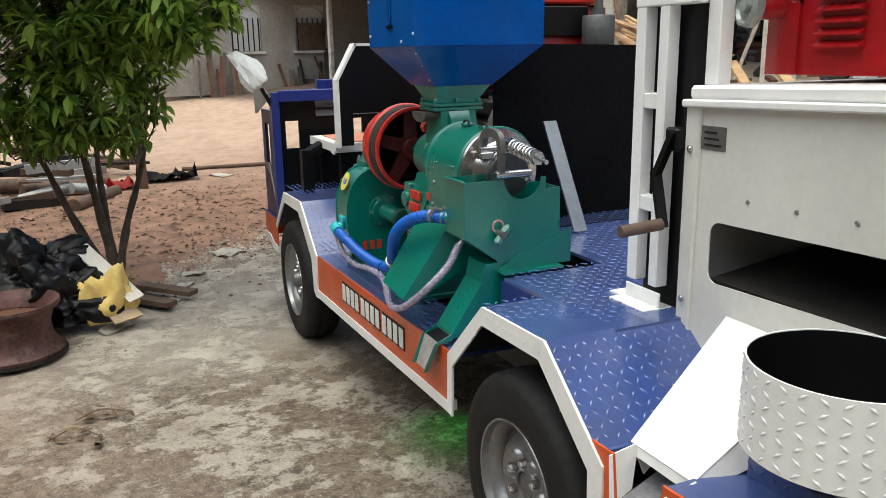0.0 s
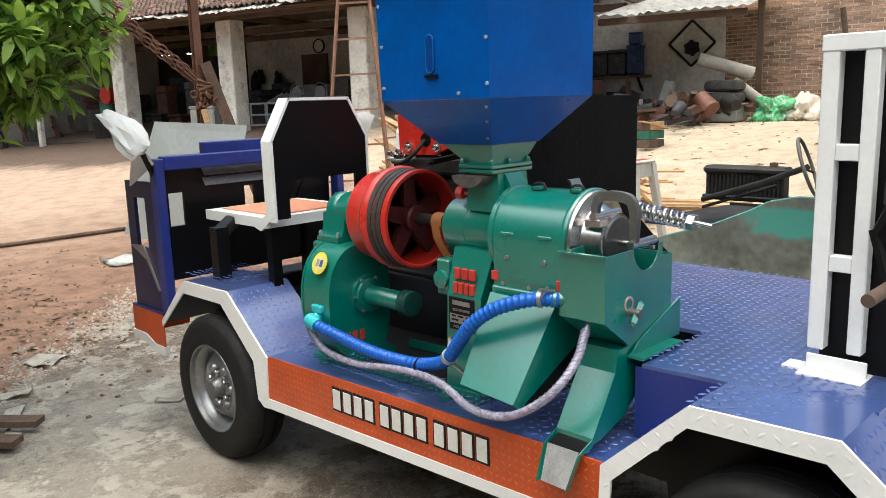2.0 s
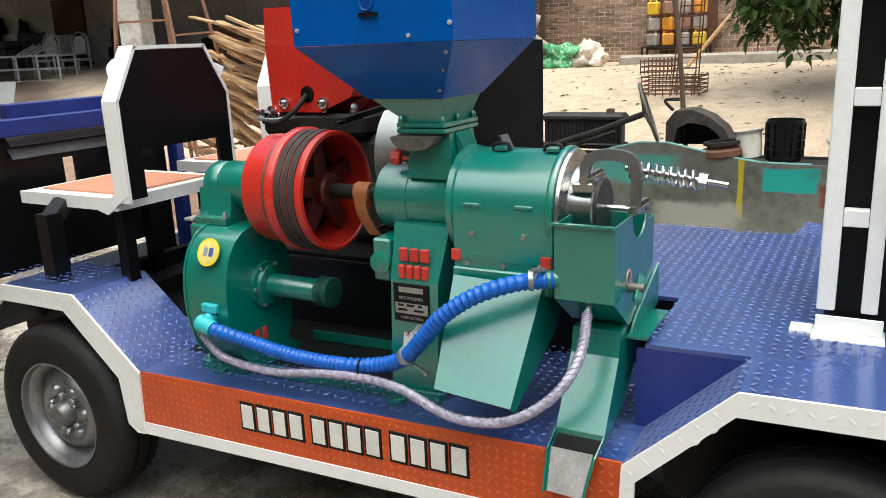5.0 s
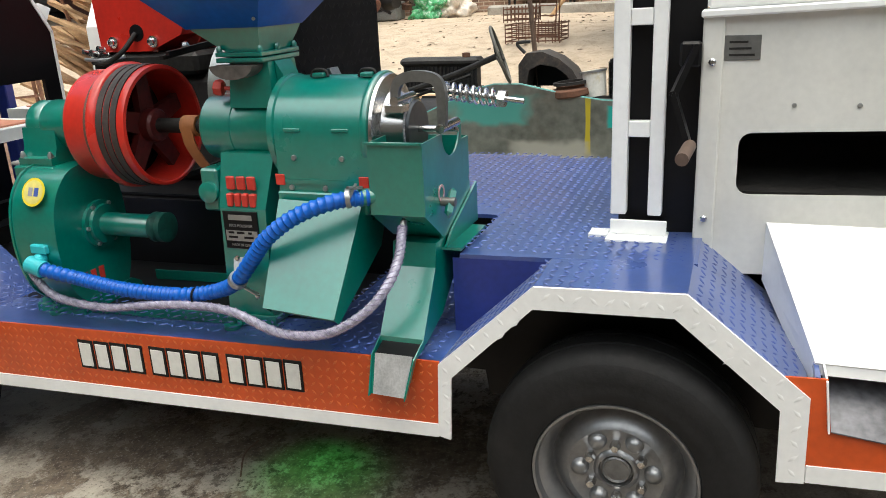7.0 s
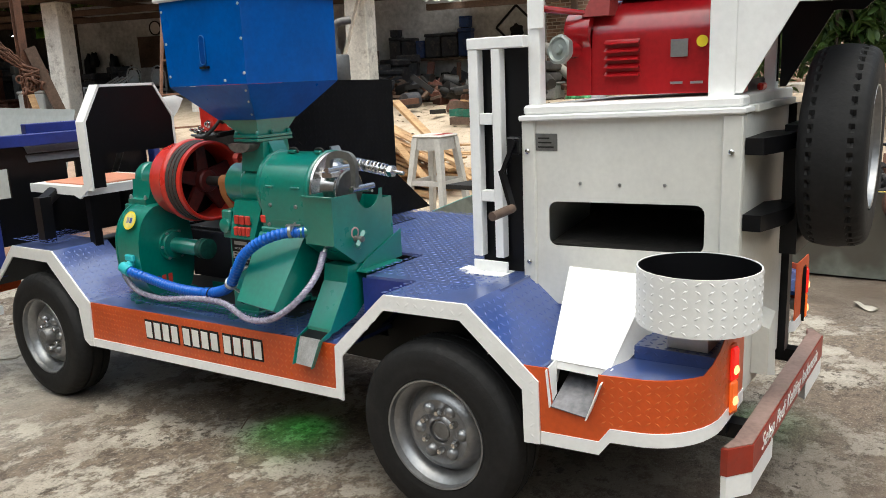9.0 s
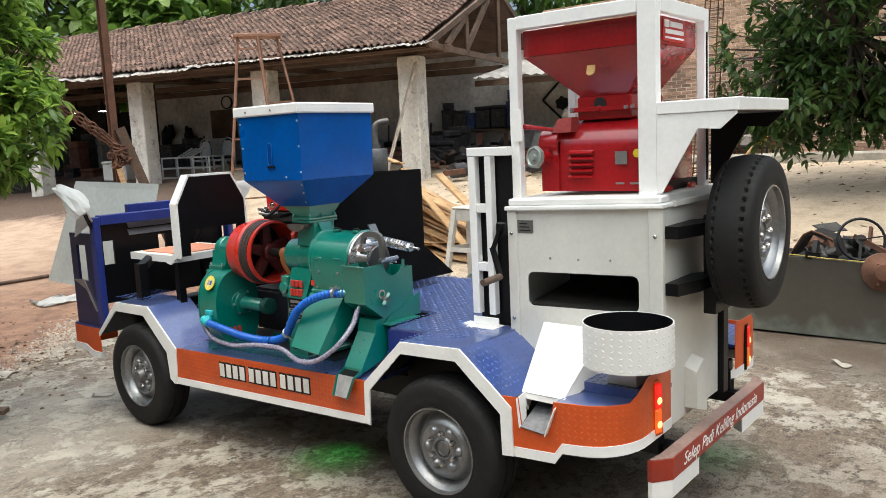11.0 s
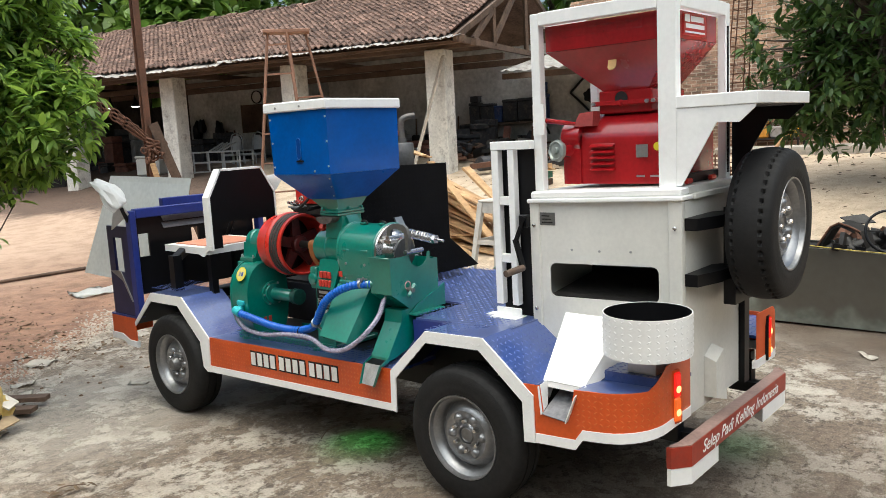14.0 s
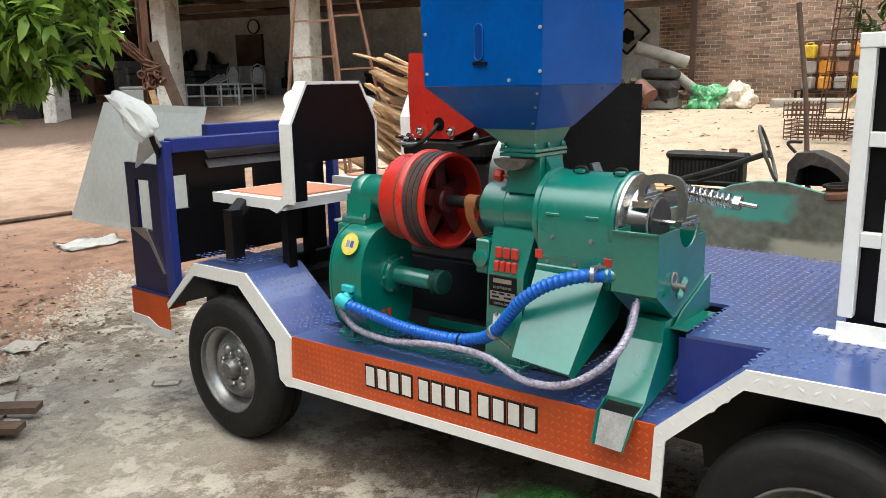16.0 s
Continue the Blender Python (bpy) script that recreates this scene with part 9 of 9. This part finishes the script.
part("rim_disc", lathe(B(), [(0.19, 0.2), (0.13, 0.17), (0.07, 0.19), (0.07, 0.17), (0.13, 0.15), (0.19, 0.18)], (-1.45, 2.72, 0), (0, 0, 1), 36, closed=True), RUST, rim_)
part("lower_flange", lathe(B(), [(0.23, 0.0), (0.262, 0.0), (0.262, 0.01), (0.23, 0.01)], (-1.45, 2.72, 0), (0, 0, 1), 44, closed=True), DARK, rim_)
# junk heap of bars and pipes beyond the tree
for k in range(70):
    x, y = rp.uniform(-4.2, -0.7), rp.uniform(7.0, 10.5)
    g = gz(x, y)
    z = g + 0.04 + rp.random() ** 2 * 0.75 * max(0.1, 1 - abs(x + 2.6) / 2.2)
    L, a = rp.uniform(0.35, 1.1), rp.gauss(0.1, 0.5)
    p1 = Vector((x - L * math.cos(a) * 0.5, y - L * math.sin(a) * 0.5, z + rp.uniform(-0.03, 0.08)))
    p2 = Vector((x + L * math.cos(a) * 0.5, y + L * math.sin(a) * 0.5, max(g + 0.03, z + rp.uniform(-0.1, 0.1))))
    m_ = rp.choice((OLDWOOD, RUST, DARK, OLDWOOD, GREYMETAL))
    if k % 3 == 0:
        single("scrap_pipe", rod(B(), p1, p2, rp.uniform(0.03, 0.08)), m_, "old pipe in the scrap heap", "pipe", tuple(p1), group="scrap heap")
    else:
        single("scrap_timber", bar(B(), p1, p2, rp.uniform(0.05, 0.18), rp.uniform(0.03, 0.1)), m_, "old timber or bar in the scrap heap", "timber", tuple(p1), group="scrap heap")


def jerrycan(x, y, z, s, material, label):
    j = thing("jerrycan", label, "jerrycan", (x, y, z), group="jerrycans")
    part("body", box(B(), (x - 0.12 * s, y - 0.17 * s, z), (x + 0.12 * s, y + 0.17 * s, z + 0.36 * s), 0.04 * s), material, j)
    part("handle", box(B(), (x - 0.02 * s, y - 0.1 * s, z + 0.4 * s), (x + 0.02 * s, y + 0.08 * s, z + 0.43 * s), 0.01), material, j)
    part("neck", lathe(B(), [(0.03 * s, 0.35 * s), (0.03 * s, 0.42 * s), (0, 0.42 * s)], (x, y + 0.12 * s, z), (0, 0, 1), 12), material, j)
    part("grip_post", box(B(), (x - 0.015 * s, y - 0.1 * s, z + 0.35 * s), (x + 0.015 * s, y - 0.07 * s, z + 0.41 * s)), material, j)
    return j


YCAN, OCAN = mat("yellow_can", (0.72, 0.46, 0.03), 0.45, var=0.2, dirt=0.35), mat("orange_can", (0.66, 0.28, 0.03), 0.45, var=0.2, dirt=0.35)
WCAN, BCAN = mat("pale_can", (0.34, 0.3, 0.27), 0.5, var=0.2, dirt=0.5), mat("faded_brown_can", (0.3, 0.16, 0.1), 0.55, var=0.2, dirt=0.5)
jerrycan(-2.05, 8.6, gz(-2.05, 8.6) + 0.5, 1.35, OCAN, "orange plastic jerrycan on the scrap heap")
flat_scrap("clothes_heap", "dark and white clothes heaped on the earth", "clothes", -0.15, 8.5, 0.7, 0.35, BLACKBAG, 41, 0.3)
flat_scrap("red_cloth", "crumpled red cloth on the earth", "cloth", -0.75, 8.2, 0.4, 0.3, mat("red_cloth", (0.4, 0.04, 0.03), 0.8), 44, 0.25)
single("thin_pole", tube(B(), [(0.1, 9.2, gz(0.1, 9.2) + 0.03), (1.3, 9.0, gz(1.3, 9.0) + 0.03), (2.4, 8.9, gz(2.4, 8.9) + 0.03)], 0.025, 8), OLDWOOD, "thin pole lying on the earth", "pole", (1.3, 9.0, gz(1.3, 9.0)))
single("wooden_post", box(B(), (-0.5, 8.05, -0.05), (-0.4, 8.15, 1.5), 0.01), OLDWOOD, "upright weathered wooden post", "post", (-0.45, 8.1, 0))
# brick wall and things before it
BRICK = mat("old_brick", (0.37, 0.232, 0.165), 0.9, var=0.25, scale=2.2, dirt=0.65, dirt_col=(0.2, 0.14, 0.1), bump=0.004, bump_scale=30)
n_, l_ = BRICK.node_tree.nodes, BRICK.node_tree.links
geo, hsv = n_.new("ShaderNodeNewGeometry"), n_.new("ShaderNodeHueSaturation")
mr_ = n_.new("ShaderNodeMapRange")
mr_.inputs[3].default_value, mr_.inputs[4].default_value = 0.62, 1.3
l_.new(geo.outputs["Random Per Island"], mr_.inputs[0])
l_.new(mr_.outputs[0], hsv.inputs["Value"])
pb_ = n_["Principled BSDF"]
l_.new(pb_.inputs["Base Color"].links[0].from_socket, hsv.inputs["Color"])
l_.new(hsv.outputs[0], pb_.inputs["Base Color"])
MORTAR = mat("wall_mortar", (0.66, 0.57, 0.46), 0.95, var=0.15, scale=3, bump=0.003)


BRICK_PALE = mat("pale_brick", (0.52, 0.34, 0.23), 0.9, var=0.25, scale=3, pieces=0.25, dirt=0.4, dirt_col=(0.3, 0.2, 0.13), bump=0.004, bump_scale=30)


def brick_wall(x, y0, y1, z0, z1, seed):
    r = random.Random(seed)
    verts, faces = [], []
    row, z = 0, z0
    while z < z1:
        y = y0 - (row % 2) * 0.115
        while y < y1:
            a, b = max(y0, y + 0.006), min(y1, y + 0.216)
            if b - a > 0.04:
                d = x + r.uniform(-0.012, 0.006)
                i = len(verts)
                verts += [(d, a, z), (d, b, z), (d, b, z + 0.062), (d, a, z + 0.062), (x + 0.05, a, z), (x + 0.05, b, z), (x + 0.05, b, z + 0.062), (x + 0.05, a, z + 0.062)]
                faces += [(i, i + 1, i + 2, i + 3), (i + 3, i + 2, i + 6, i + 7), (i, i + 4, i + 5, i + 1), (i, i + 3, i + 7, i + 4), (i + 1, i + 5, i + 6, i + 2)]
            y += 0.232
        z += 0.082
        row += 1
    me = bpy.data.meshes.new("bricks")
    me.from_pydata(verts, [], faces)
    me.materials.append(BRICK if seed == 1 else BRICK_PALE)
    return me


for x, y0, y1, z0, z1, s in ((15.5, -9.0, 7.6, 0.7, 3.2, 1), (15.75, -9.0, 9.0, 3.15, 4.9, 2)):
    w_ = single("wall_brick", box(B(), (x + 0.008, y0, z0 - 0.3), (x + 0.22, y1, z1)), MORTAR, "weathered red-brown brick yard wall", "wall", (x, y0, z0), kind="structure")
    me = brick_wall(x, y0, y1, z0, z1, s)
    me.transform(Matrix.Translation((-x, -y0, -z0)))
    b_ = new("bricks", me)
    b_.parent = w_
    tagged(b_, kind="stuff")
rk = thing("can_rack", "low dark steel stand with rusty back sheet by brick wall", "rack", (15.0, 3.6, 0.9))
part("shelf", box(B(), (14.75, 2.98, 1.245), (15.24, 4.28, 1.27)), DARK, rk)
part("back_sheet", box(B(), (15.25, 2.9, 1.2), (15.265, 4.3, 2.22)), RUST, rk)
for y in (3.0, 4.26):
    for x in (14.78, 15.2):
        part("leg", box(B(), (x - 0.02, y - 0.02, 0.85), (x + 0.02, y + 0.02, 1.245)), DARK, rk)
CANS = {"yellow": YCAN, "orange": OCAN, "dusty grey": WCAN, "faded brown": BCAN}
for y, column in ((4.09, ("dusty grey", "dusty grey", "yellow")), (3.79, ("orange", "orange", "faded brown")), (3.49, ("dusty grey", "faded brown", "dusty grey")), (3.18, ("yellow", "dusty grey", "orange"))):
    for k, nm in enumerate(column):
        can = jerrycan(14.97 + 0.02 * (k % 2), y, 1.27 + 0.305 * k, 0.7, CANS[nm], f"{nm} plastic jerrycan stacked before the brick wall")
        can.rotation_euler.z = 0.5 * math.sin(y * 9 + k * 2.3)
CGX, CGY = 9.0, 2.3
cage = thing("rebar_cage", "low rusty reinforcing-bar cage standing in the yard", "rebar cage", (CGX, CGY, gz(CGX, CGY)))
g = gz(CGX, CGY)
for sx, sy, oy, h0, h, n2 in ((0.28, 0.36, 0.0, 0.0, 0.26, 5), (0.2, 0.2, 0.2, 0.27, 0.2, 3)):
    for k in range(n2):
        z = g + h0 + 0.03 + h * k / n2
        part("loop", tube(B(), [(CGX - sx, CGY + oy - sy, z), (CGX + sx, CGY + oy - sy, z), (CGX + sx, CGY + oy + sy, z), (CGX - sx, CGY + oy + sy, z), (CGX - sx, CGY + oy - sy, z)], 0.009, 5), RUST, cage)
    for k in range(9):
        y = CGY + oy - sy + 2 * sy * k / 8
        for x in (CGX - sx, CGX + sx):
            part("bar", rod(B(), (x, y, g + h0), (x, y, g + h0 + h), 0.007, seg=6), RUST, cage)
tow = thing("rebar_tower", "tall rusty reinforcing-bar column leaning in the yard", "rebar column", (CGX, CGY, g))
for dx in (-0.1, 0.1):
    for dy in (-0.13, 0.13):
        part("bar", rod(B(), (CGX + dx, CGY - 0.12 + dy * 1.1, g), (CGX + dx, CGY - 0.3 + dy * 0.7, g + 2.9), 0.009, seg=6), RUST, tow)
for k in range(22):
    t = k / 22
    c = Vector((CGX, CGY - 0.12 - 0.18 * t, g + 0.08 + 2.8 * t))
    w = 0.14 - 0.05 * t
    part("loop", tube(B(), [c + Vector((a, b, 0)) for a, b in ((-0.1, -w), (0.1, -w), (0.1, w), (-0.1, w), (-0.1, -w))], 0.006, 5), RUST, tow)
single("bamboo_pole", tube(B(), [(12.5, 2.9, gz(12.5, 2.9)), (12.9, 2.25, 1.8), (13.4, 1.4, 2.55)], 0.035, 8), FRESHWOOD, "pale bamboo pole leaning by the wall", "pole", (12.5, 2.9, gz(12.5, 2.9)))
single("plastic_sack", crumple((13.0, 5.35, 1.12), (0.3, 0.32, 0.27), 51, 5, 0.8), mat("green_white_sack", (0.1, 0.46, 0.18), 0.45, var=0.35, scale=7, dirt=1.0, dirt_col=(0.75, 0.78, 0.74)), "white and green plastic sack full of rubbish", "sack", (13.0, 5.35, 0.9), sharp=3)
single("plastic_sack", crumple((13.1, 4.85, 1.1), (0.26, 0.26, 0.22), 54, 5, 0.8), mat("pale_sack", (0.74, 0.66, 0.56), 0.6, var=0.15, dirt=0.4, dirt_col=(0.6, 0.3, 0.12)), "pale plastic sack full of rubbish", "sack", (13.1, 4.85, 0.9), sharp=3)
single("kerb", box(B(), (14.3, -8.5, 0.6), (14.6, 4.6, 1.12), 0.04), mat("kerb_concrete", (0.4, 0.37, 0.32), 0.9, var=0.15, dirt=0.5), "low grey concrete kerb before the wall", "kerb", (14.4, -2, 0.6), kind="structure")
for k in range(56):
    y = -0.3 - 0.13 * k
    single("fence_slat", box(B(), (14.72, y - 0.045, 0.85), (14.75, y + 0.045, 2.15 + rp.uniform(-0.1, 0.1))), OLDWOOD, "grey upright wooden fence slat", "fence", (14.73, y, 0.85), group="slat fence")
# scrap and tyres by the workshop end
for k in range(2):
    ty = thing("old_tyre", "dusty old tyre lying flat on the scrap", "tyre", (13.0, 6.3, 1.3 + 0.22 * k), group="old tyres")
    part("carcass", lathe(B(), [(0.2, 0.02), (0.3, 0), (0.36, 0.03), (0.38, 0.1), (0.36, 0.17), (0.3, 0.2), (0.2, 0.18), (0.22, 0.1)], (13.0, 6.3, 1.3 + 0.22 * k), (0.05 * k, 0, 1), 32, closed=True), mat("dusty_rubber", (0.07, 0.06, 0.055), 0.8, var=0.25), ty)
crate("scrap_case", "dusty grey metal case under the old tyres", 13.0, 6.3, gz(13.0, 6.3), 0.8, 0.7, 1.3 - gz(13.0, 6.3), PAL[4], 0.2, "case", Matrix())
for a, b, r in (((13.0, 6.85, 2.16), (13.55, 6.0, 1.84), 0.125), ((13.35, 6.3, 1.72), (13.75, 5.55, 1.05), 0.1), ((12.35, 7.35, 1.0), (12.5, 7.15, 1.75), 0.12)):
    single("concrete_pipe", rod(B(), a, b, r, seg=24), PAL[4] if a[2] < 1.1 else mat("pale_pipe", (0.5, 0.46, 0.4), 0.8, var=0.15), "pale dusty pipe on the scrap heap", "pipe", a)
for k in range(150):
    x, y = rp.gauss(11.4, 0.95), rp.uniform(5.7, 9.8)
    g = gz(x, y)
    s = rp.uniform(0.1, 0.36)
    c = Vector((x, y, g + rp.uniform(0.02, 0.42)))
    d = Vector((rp.gauss(0, 1), rp.gauss(0, 1), rp.gauss(0, 0.35))).normalized() * rp.uniform(0.2, 0.55)
    d.z = max(d.z, g + 0.03 - c.z)
    m_ = rp.choice((RUST, DARK, DARK, OLDWOOD, PAL[2], PAL[3]))
    if k % 3:
        single("scrap_piece", bar(B(), c, c + d, s * 0.5, s * 0.3), m_, "rusty scrap metal piece on a heap", "scrap", tuple(c), group="scrap by the workshop")
    else:
        single("scrap_piece", rod(B(), c, c + d, s * 0.5, s * rp.uniform(0.2, 0.6)), m_, "rusty scrap casting on a heap", "scrap", tuple(c), group="scrap by the workshop")
CRX, CRY = 8.8, 5.5
g = gz(CRX, CRY)
gb = thing("green_crate", "broken brown and green wooden crate on the earth", "crate", (CRX, CRY, g))
for dx, dy, wx, wy in ((-0.2, 0, 0.012, 0.2), (0.2, 0, 0.012, 0.2), (0, -0.2, 0.185, 0.012), (0, 0.2, 0.185, 0.012)):
    for k in range(3):
        part("board", box(B(), (CRX + dx - wx, CRY + dy - wy, g + 0.01 + 0.13 * k), (CRX + dx + wx, CRY + dy + wy, g + 0.125 + 0.13 * k), 0.004), PAL[5] if (k + (dx > 0)) % 3 == 1 else FRESHWOOD if k == 2 and dy < 0 else OLDWOOD, gb)
part("lid_board", bar(B(), (CRX - 0.3, CRY - 0.12, g + 0.4), (CRX + 0.16, CRY - 0.26, g + 0.28), 0.12, 0.015), FRESHWOOD, gb)
# litter: stones, leaves and twigs
def litter(n, seed, area, size, flat, name, label, material, cat):
    r = random.Random(seed)
    verts, faces = [], []
    for k in range(n):
        x, y = area(r)
        if -0.3 < x < 1.9 and -1.2 < y < 3.3 and flat > 0.5:
            continue
        z, s = gz(x, y), size * r.uniform(0.4, 1.6)
        a = r.uniform(0, 6.28)
        i = len(verts)
        if flat < 0.5:
            L, w = s, s * 0.4
            ca, sa = math.cos(a), math.sin(a)
            tilt = r.uniform(0.002, 0.02)
            verts += [(x - ca * L, y - sa * L, z + 0.004), (x - sa * w, y + ca * w, z + 0.006 + tilt), (x + ca * L, y + sa * L, z + 0.004 + tilt * 0.5), (x + sa * w, y - ca * w, z + 0.005)]
            faces += [(i, i + 3, i + 2, i + 1)]
        else:
            q = [r.uniform(0.6, 1.0) for _ in range(6)]
            verts += [(x + s * q[j] * math.cos(a + j * 1.047), y + s * q[j] * math.sin(a + j * 1.047), z - 0.002) for j in range(6)]
            verts += [(x + s * 0.6 * q[j] * math.cos(a + j * 1.047), y + s * 0.6 * q[j] * math.sin(a + j * 1.047), z + s * r.uniform(0.35, 0.6)) for j in range(6)]
            faces += [(i + j, i + (j + 1) % 6, i + 6 + (j + 1) % 6, i + 6 + j) for j in range(6)] + [tuple(i + 6 + j for j in range(6))]
    me = bpy.data.meshes.new(name)
    me.from_pydata(verts, [], faces)
    me.materials.append(material)
    return tagged(new(name, me), label, cat, kind="stuff")


def fringe(r):
    x = r.uniform(-0.6, 1.35)
    return x, 4.25 + 0.95 * x + abs(r.gauss(0, 0.3))


STONE = mat("pale_gravel", (0.42, 0.37, 0.31), 0.9, var=0.25)
DEADLEAF = mat("dead_leaf", (0.13, 0.085, 0.045), 0.8, var=0.3)
litter(1700, 61, fringe, 0.014, 1, "gravel", "loose pale gravel along the slab's edge", STONE, "gravel")
litter(900, 62, lambda r: (r.uniform(-3.5, 1.5), r.uniform(3.2, 8.5)), 0.014, 1, "gravel", "scattered small stones on the earth", mat("brown_stone", (0.2, 0.13, 0.085), 0.9, var=0.3), "gravel")
litter(1000, 63, lambda r: (r.uniform(-3.5, 0.6), r.uniform(4.3, 7.8)), 0.03, 0, "leaf_litter", "dry brown leaf litter on the earth", DEADLEAF, "leaves")
litter(900, 64, lambda r: (r.uniform(5.2, 14), r.uniform(-5, 8)), 0.042, 0, "leaf_litter", "dry dark leaves scattered on the pale yard", DEADLEAF, "leaves")
litter(420, 65, lambda r: (r.uniform(-3.5, 4.0), r.uniform(-3, 4.5)), 0.008, 1, "gravel", "fine grit on the concrete slab", STONE, "gravel")
for k, (x, y) in enumerate(((-1.25, 1.55), (-1.15, 1.7), (0.15, 1.15), (-1.0, 4.0), (-1.6, 5.6))):
    tw = thing("fallen_twig", "small dry twig with withered leaves on the ground", "twig", (x, y, 0), group="fallen twigs")
    pts_ = curve_pts([(x, y, 0.01), (x + 0.1, y + 0.05, 0.02), (x + 0.2, y + 0.06 * (k % 3 - 1), 0.012)], 4)
    part("stem", tube(B(), pts_, 0.003, 5), OLDWOOD, tw)
    if k != 2:
        me = leaves_mesh([(p_ + Vector((0, 0, 0.012)), Vector((0.5, 0.3, 0.6)).normalized()) for p_ in pts_[2::3]], 4, 0.075, 0.35, 90 + k, 0.5)
        for v in me.vertices:
            v.co.z = max(0.004, min(0.03, v.co.z))
        tagged(crown_part(me, DEADLEAF, tw, "leaf_tuft"), kind="stuff")

# plain walls out of view, added to block low sky light and reflections
single("wall_west", box(B(), (-6.2, -9.0, 0.0), (-6.0, 13.0, 4.8)), mat("unseen_wall", (0.2, 0.17, 0.13), 0.9, var=0.25, dirt=0.5, dirt_col=(0.08, 0.07, 0.05), scale=0.8), "unseen plain wall, added to block low sky light", "wall", kind="structure")
single("wall_south", box(B(), (-6.2, -9.2, 0.0), (4.5, -9.0, 5.2)), mat("unseen_wall_south", (0.2, 0.17, 0.13), 0.9, var=0.25, dirt=0.5, dirt_col=(0.08, 0.07, 0.05), scale=0.8), "unseen plain wall, added to block low sky light", "wall", kind="structure")

# bags hanging in the workshop
for x, z, r in ((-3.95, 2.2, 0.2), (-3.75, 2.35, 0.16), (-3.05, 2.2, 0.19), (-1.5, 1.9, 0.16)):
    p_ = SHOP @ Vector((x, 5.02, z))
    single("hanging_bag", crumple(p_, (r * 0.7, r * 0.7, r * 1.7), int(40 + 10 * x), 3, 0.4), BLACKBAG, "dark bag hanging on the workshop wall", "bag", p_, sharp=3)

a, b = SHOP @ Vector((7.45, -0.3, 3.25)), SHOP @ Vector((6.85, -0.85, 0.0))
b.z = gz(b.x, b.y) - 0.02
single("leaning_board", bar(B(), a, b, 0.16, 0.03), mat("pale_board", (0.5, 0.44, 0.36), 0.8, var=0.2, dirt=0.4), "long pale board leaning on a workshop pillar", "board", b)
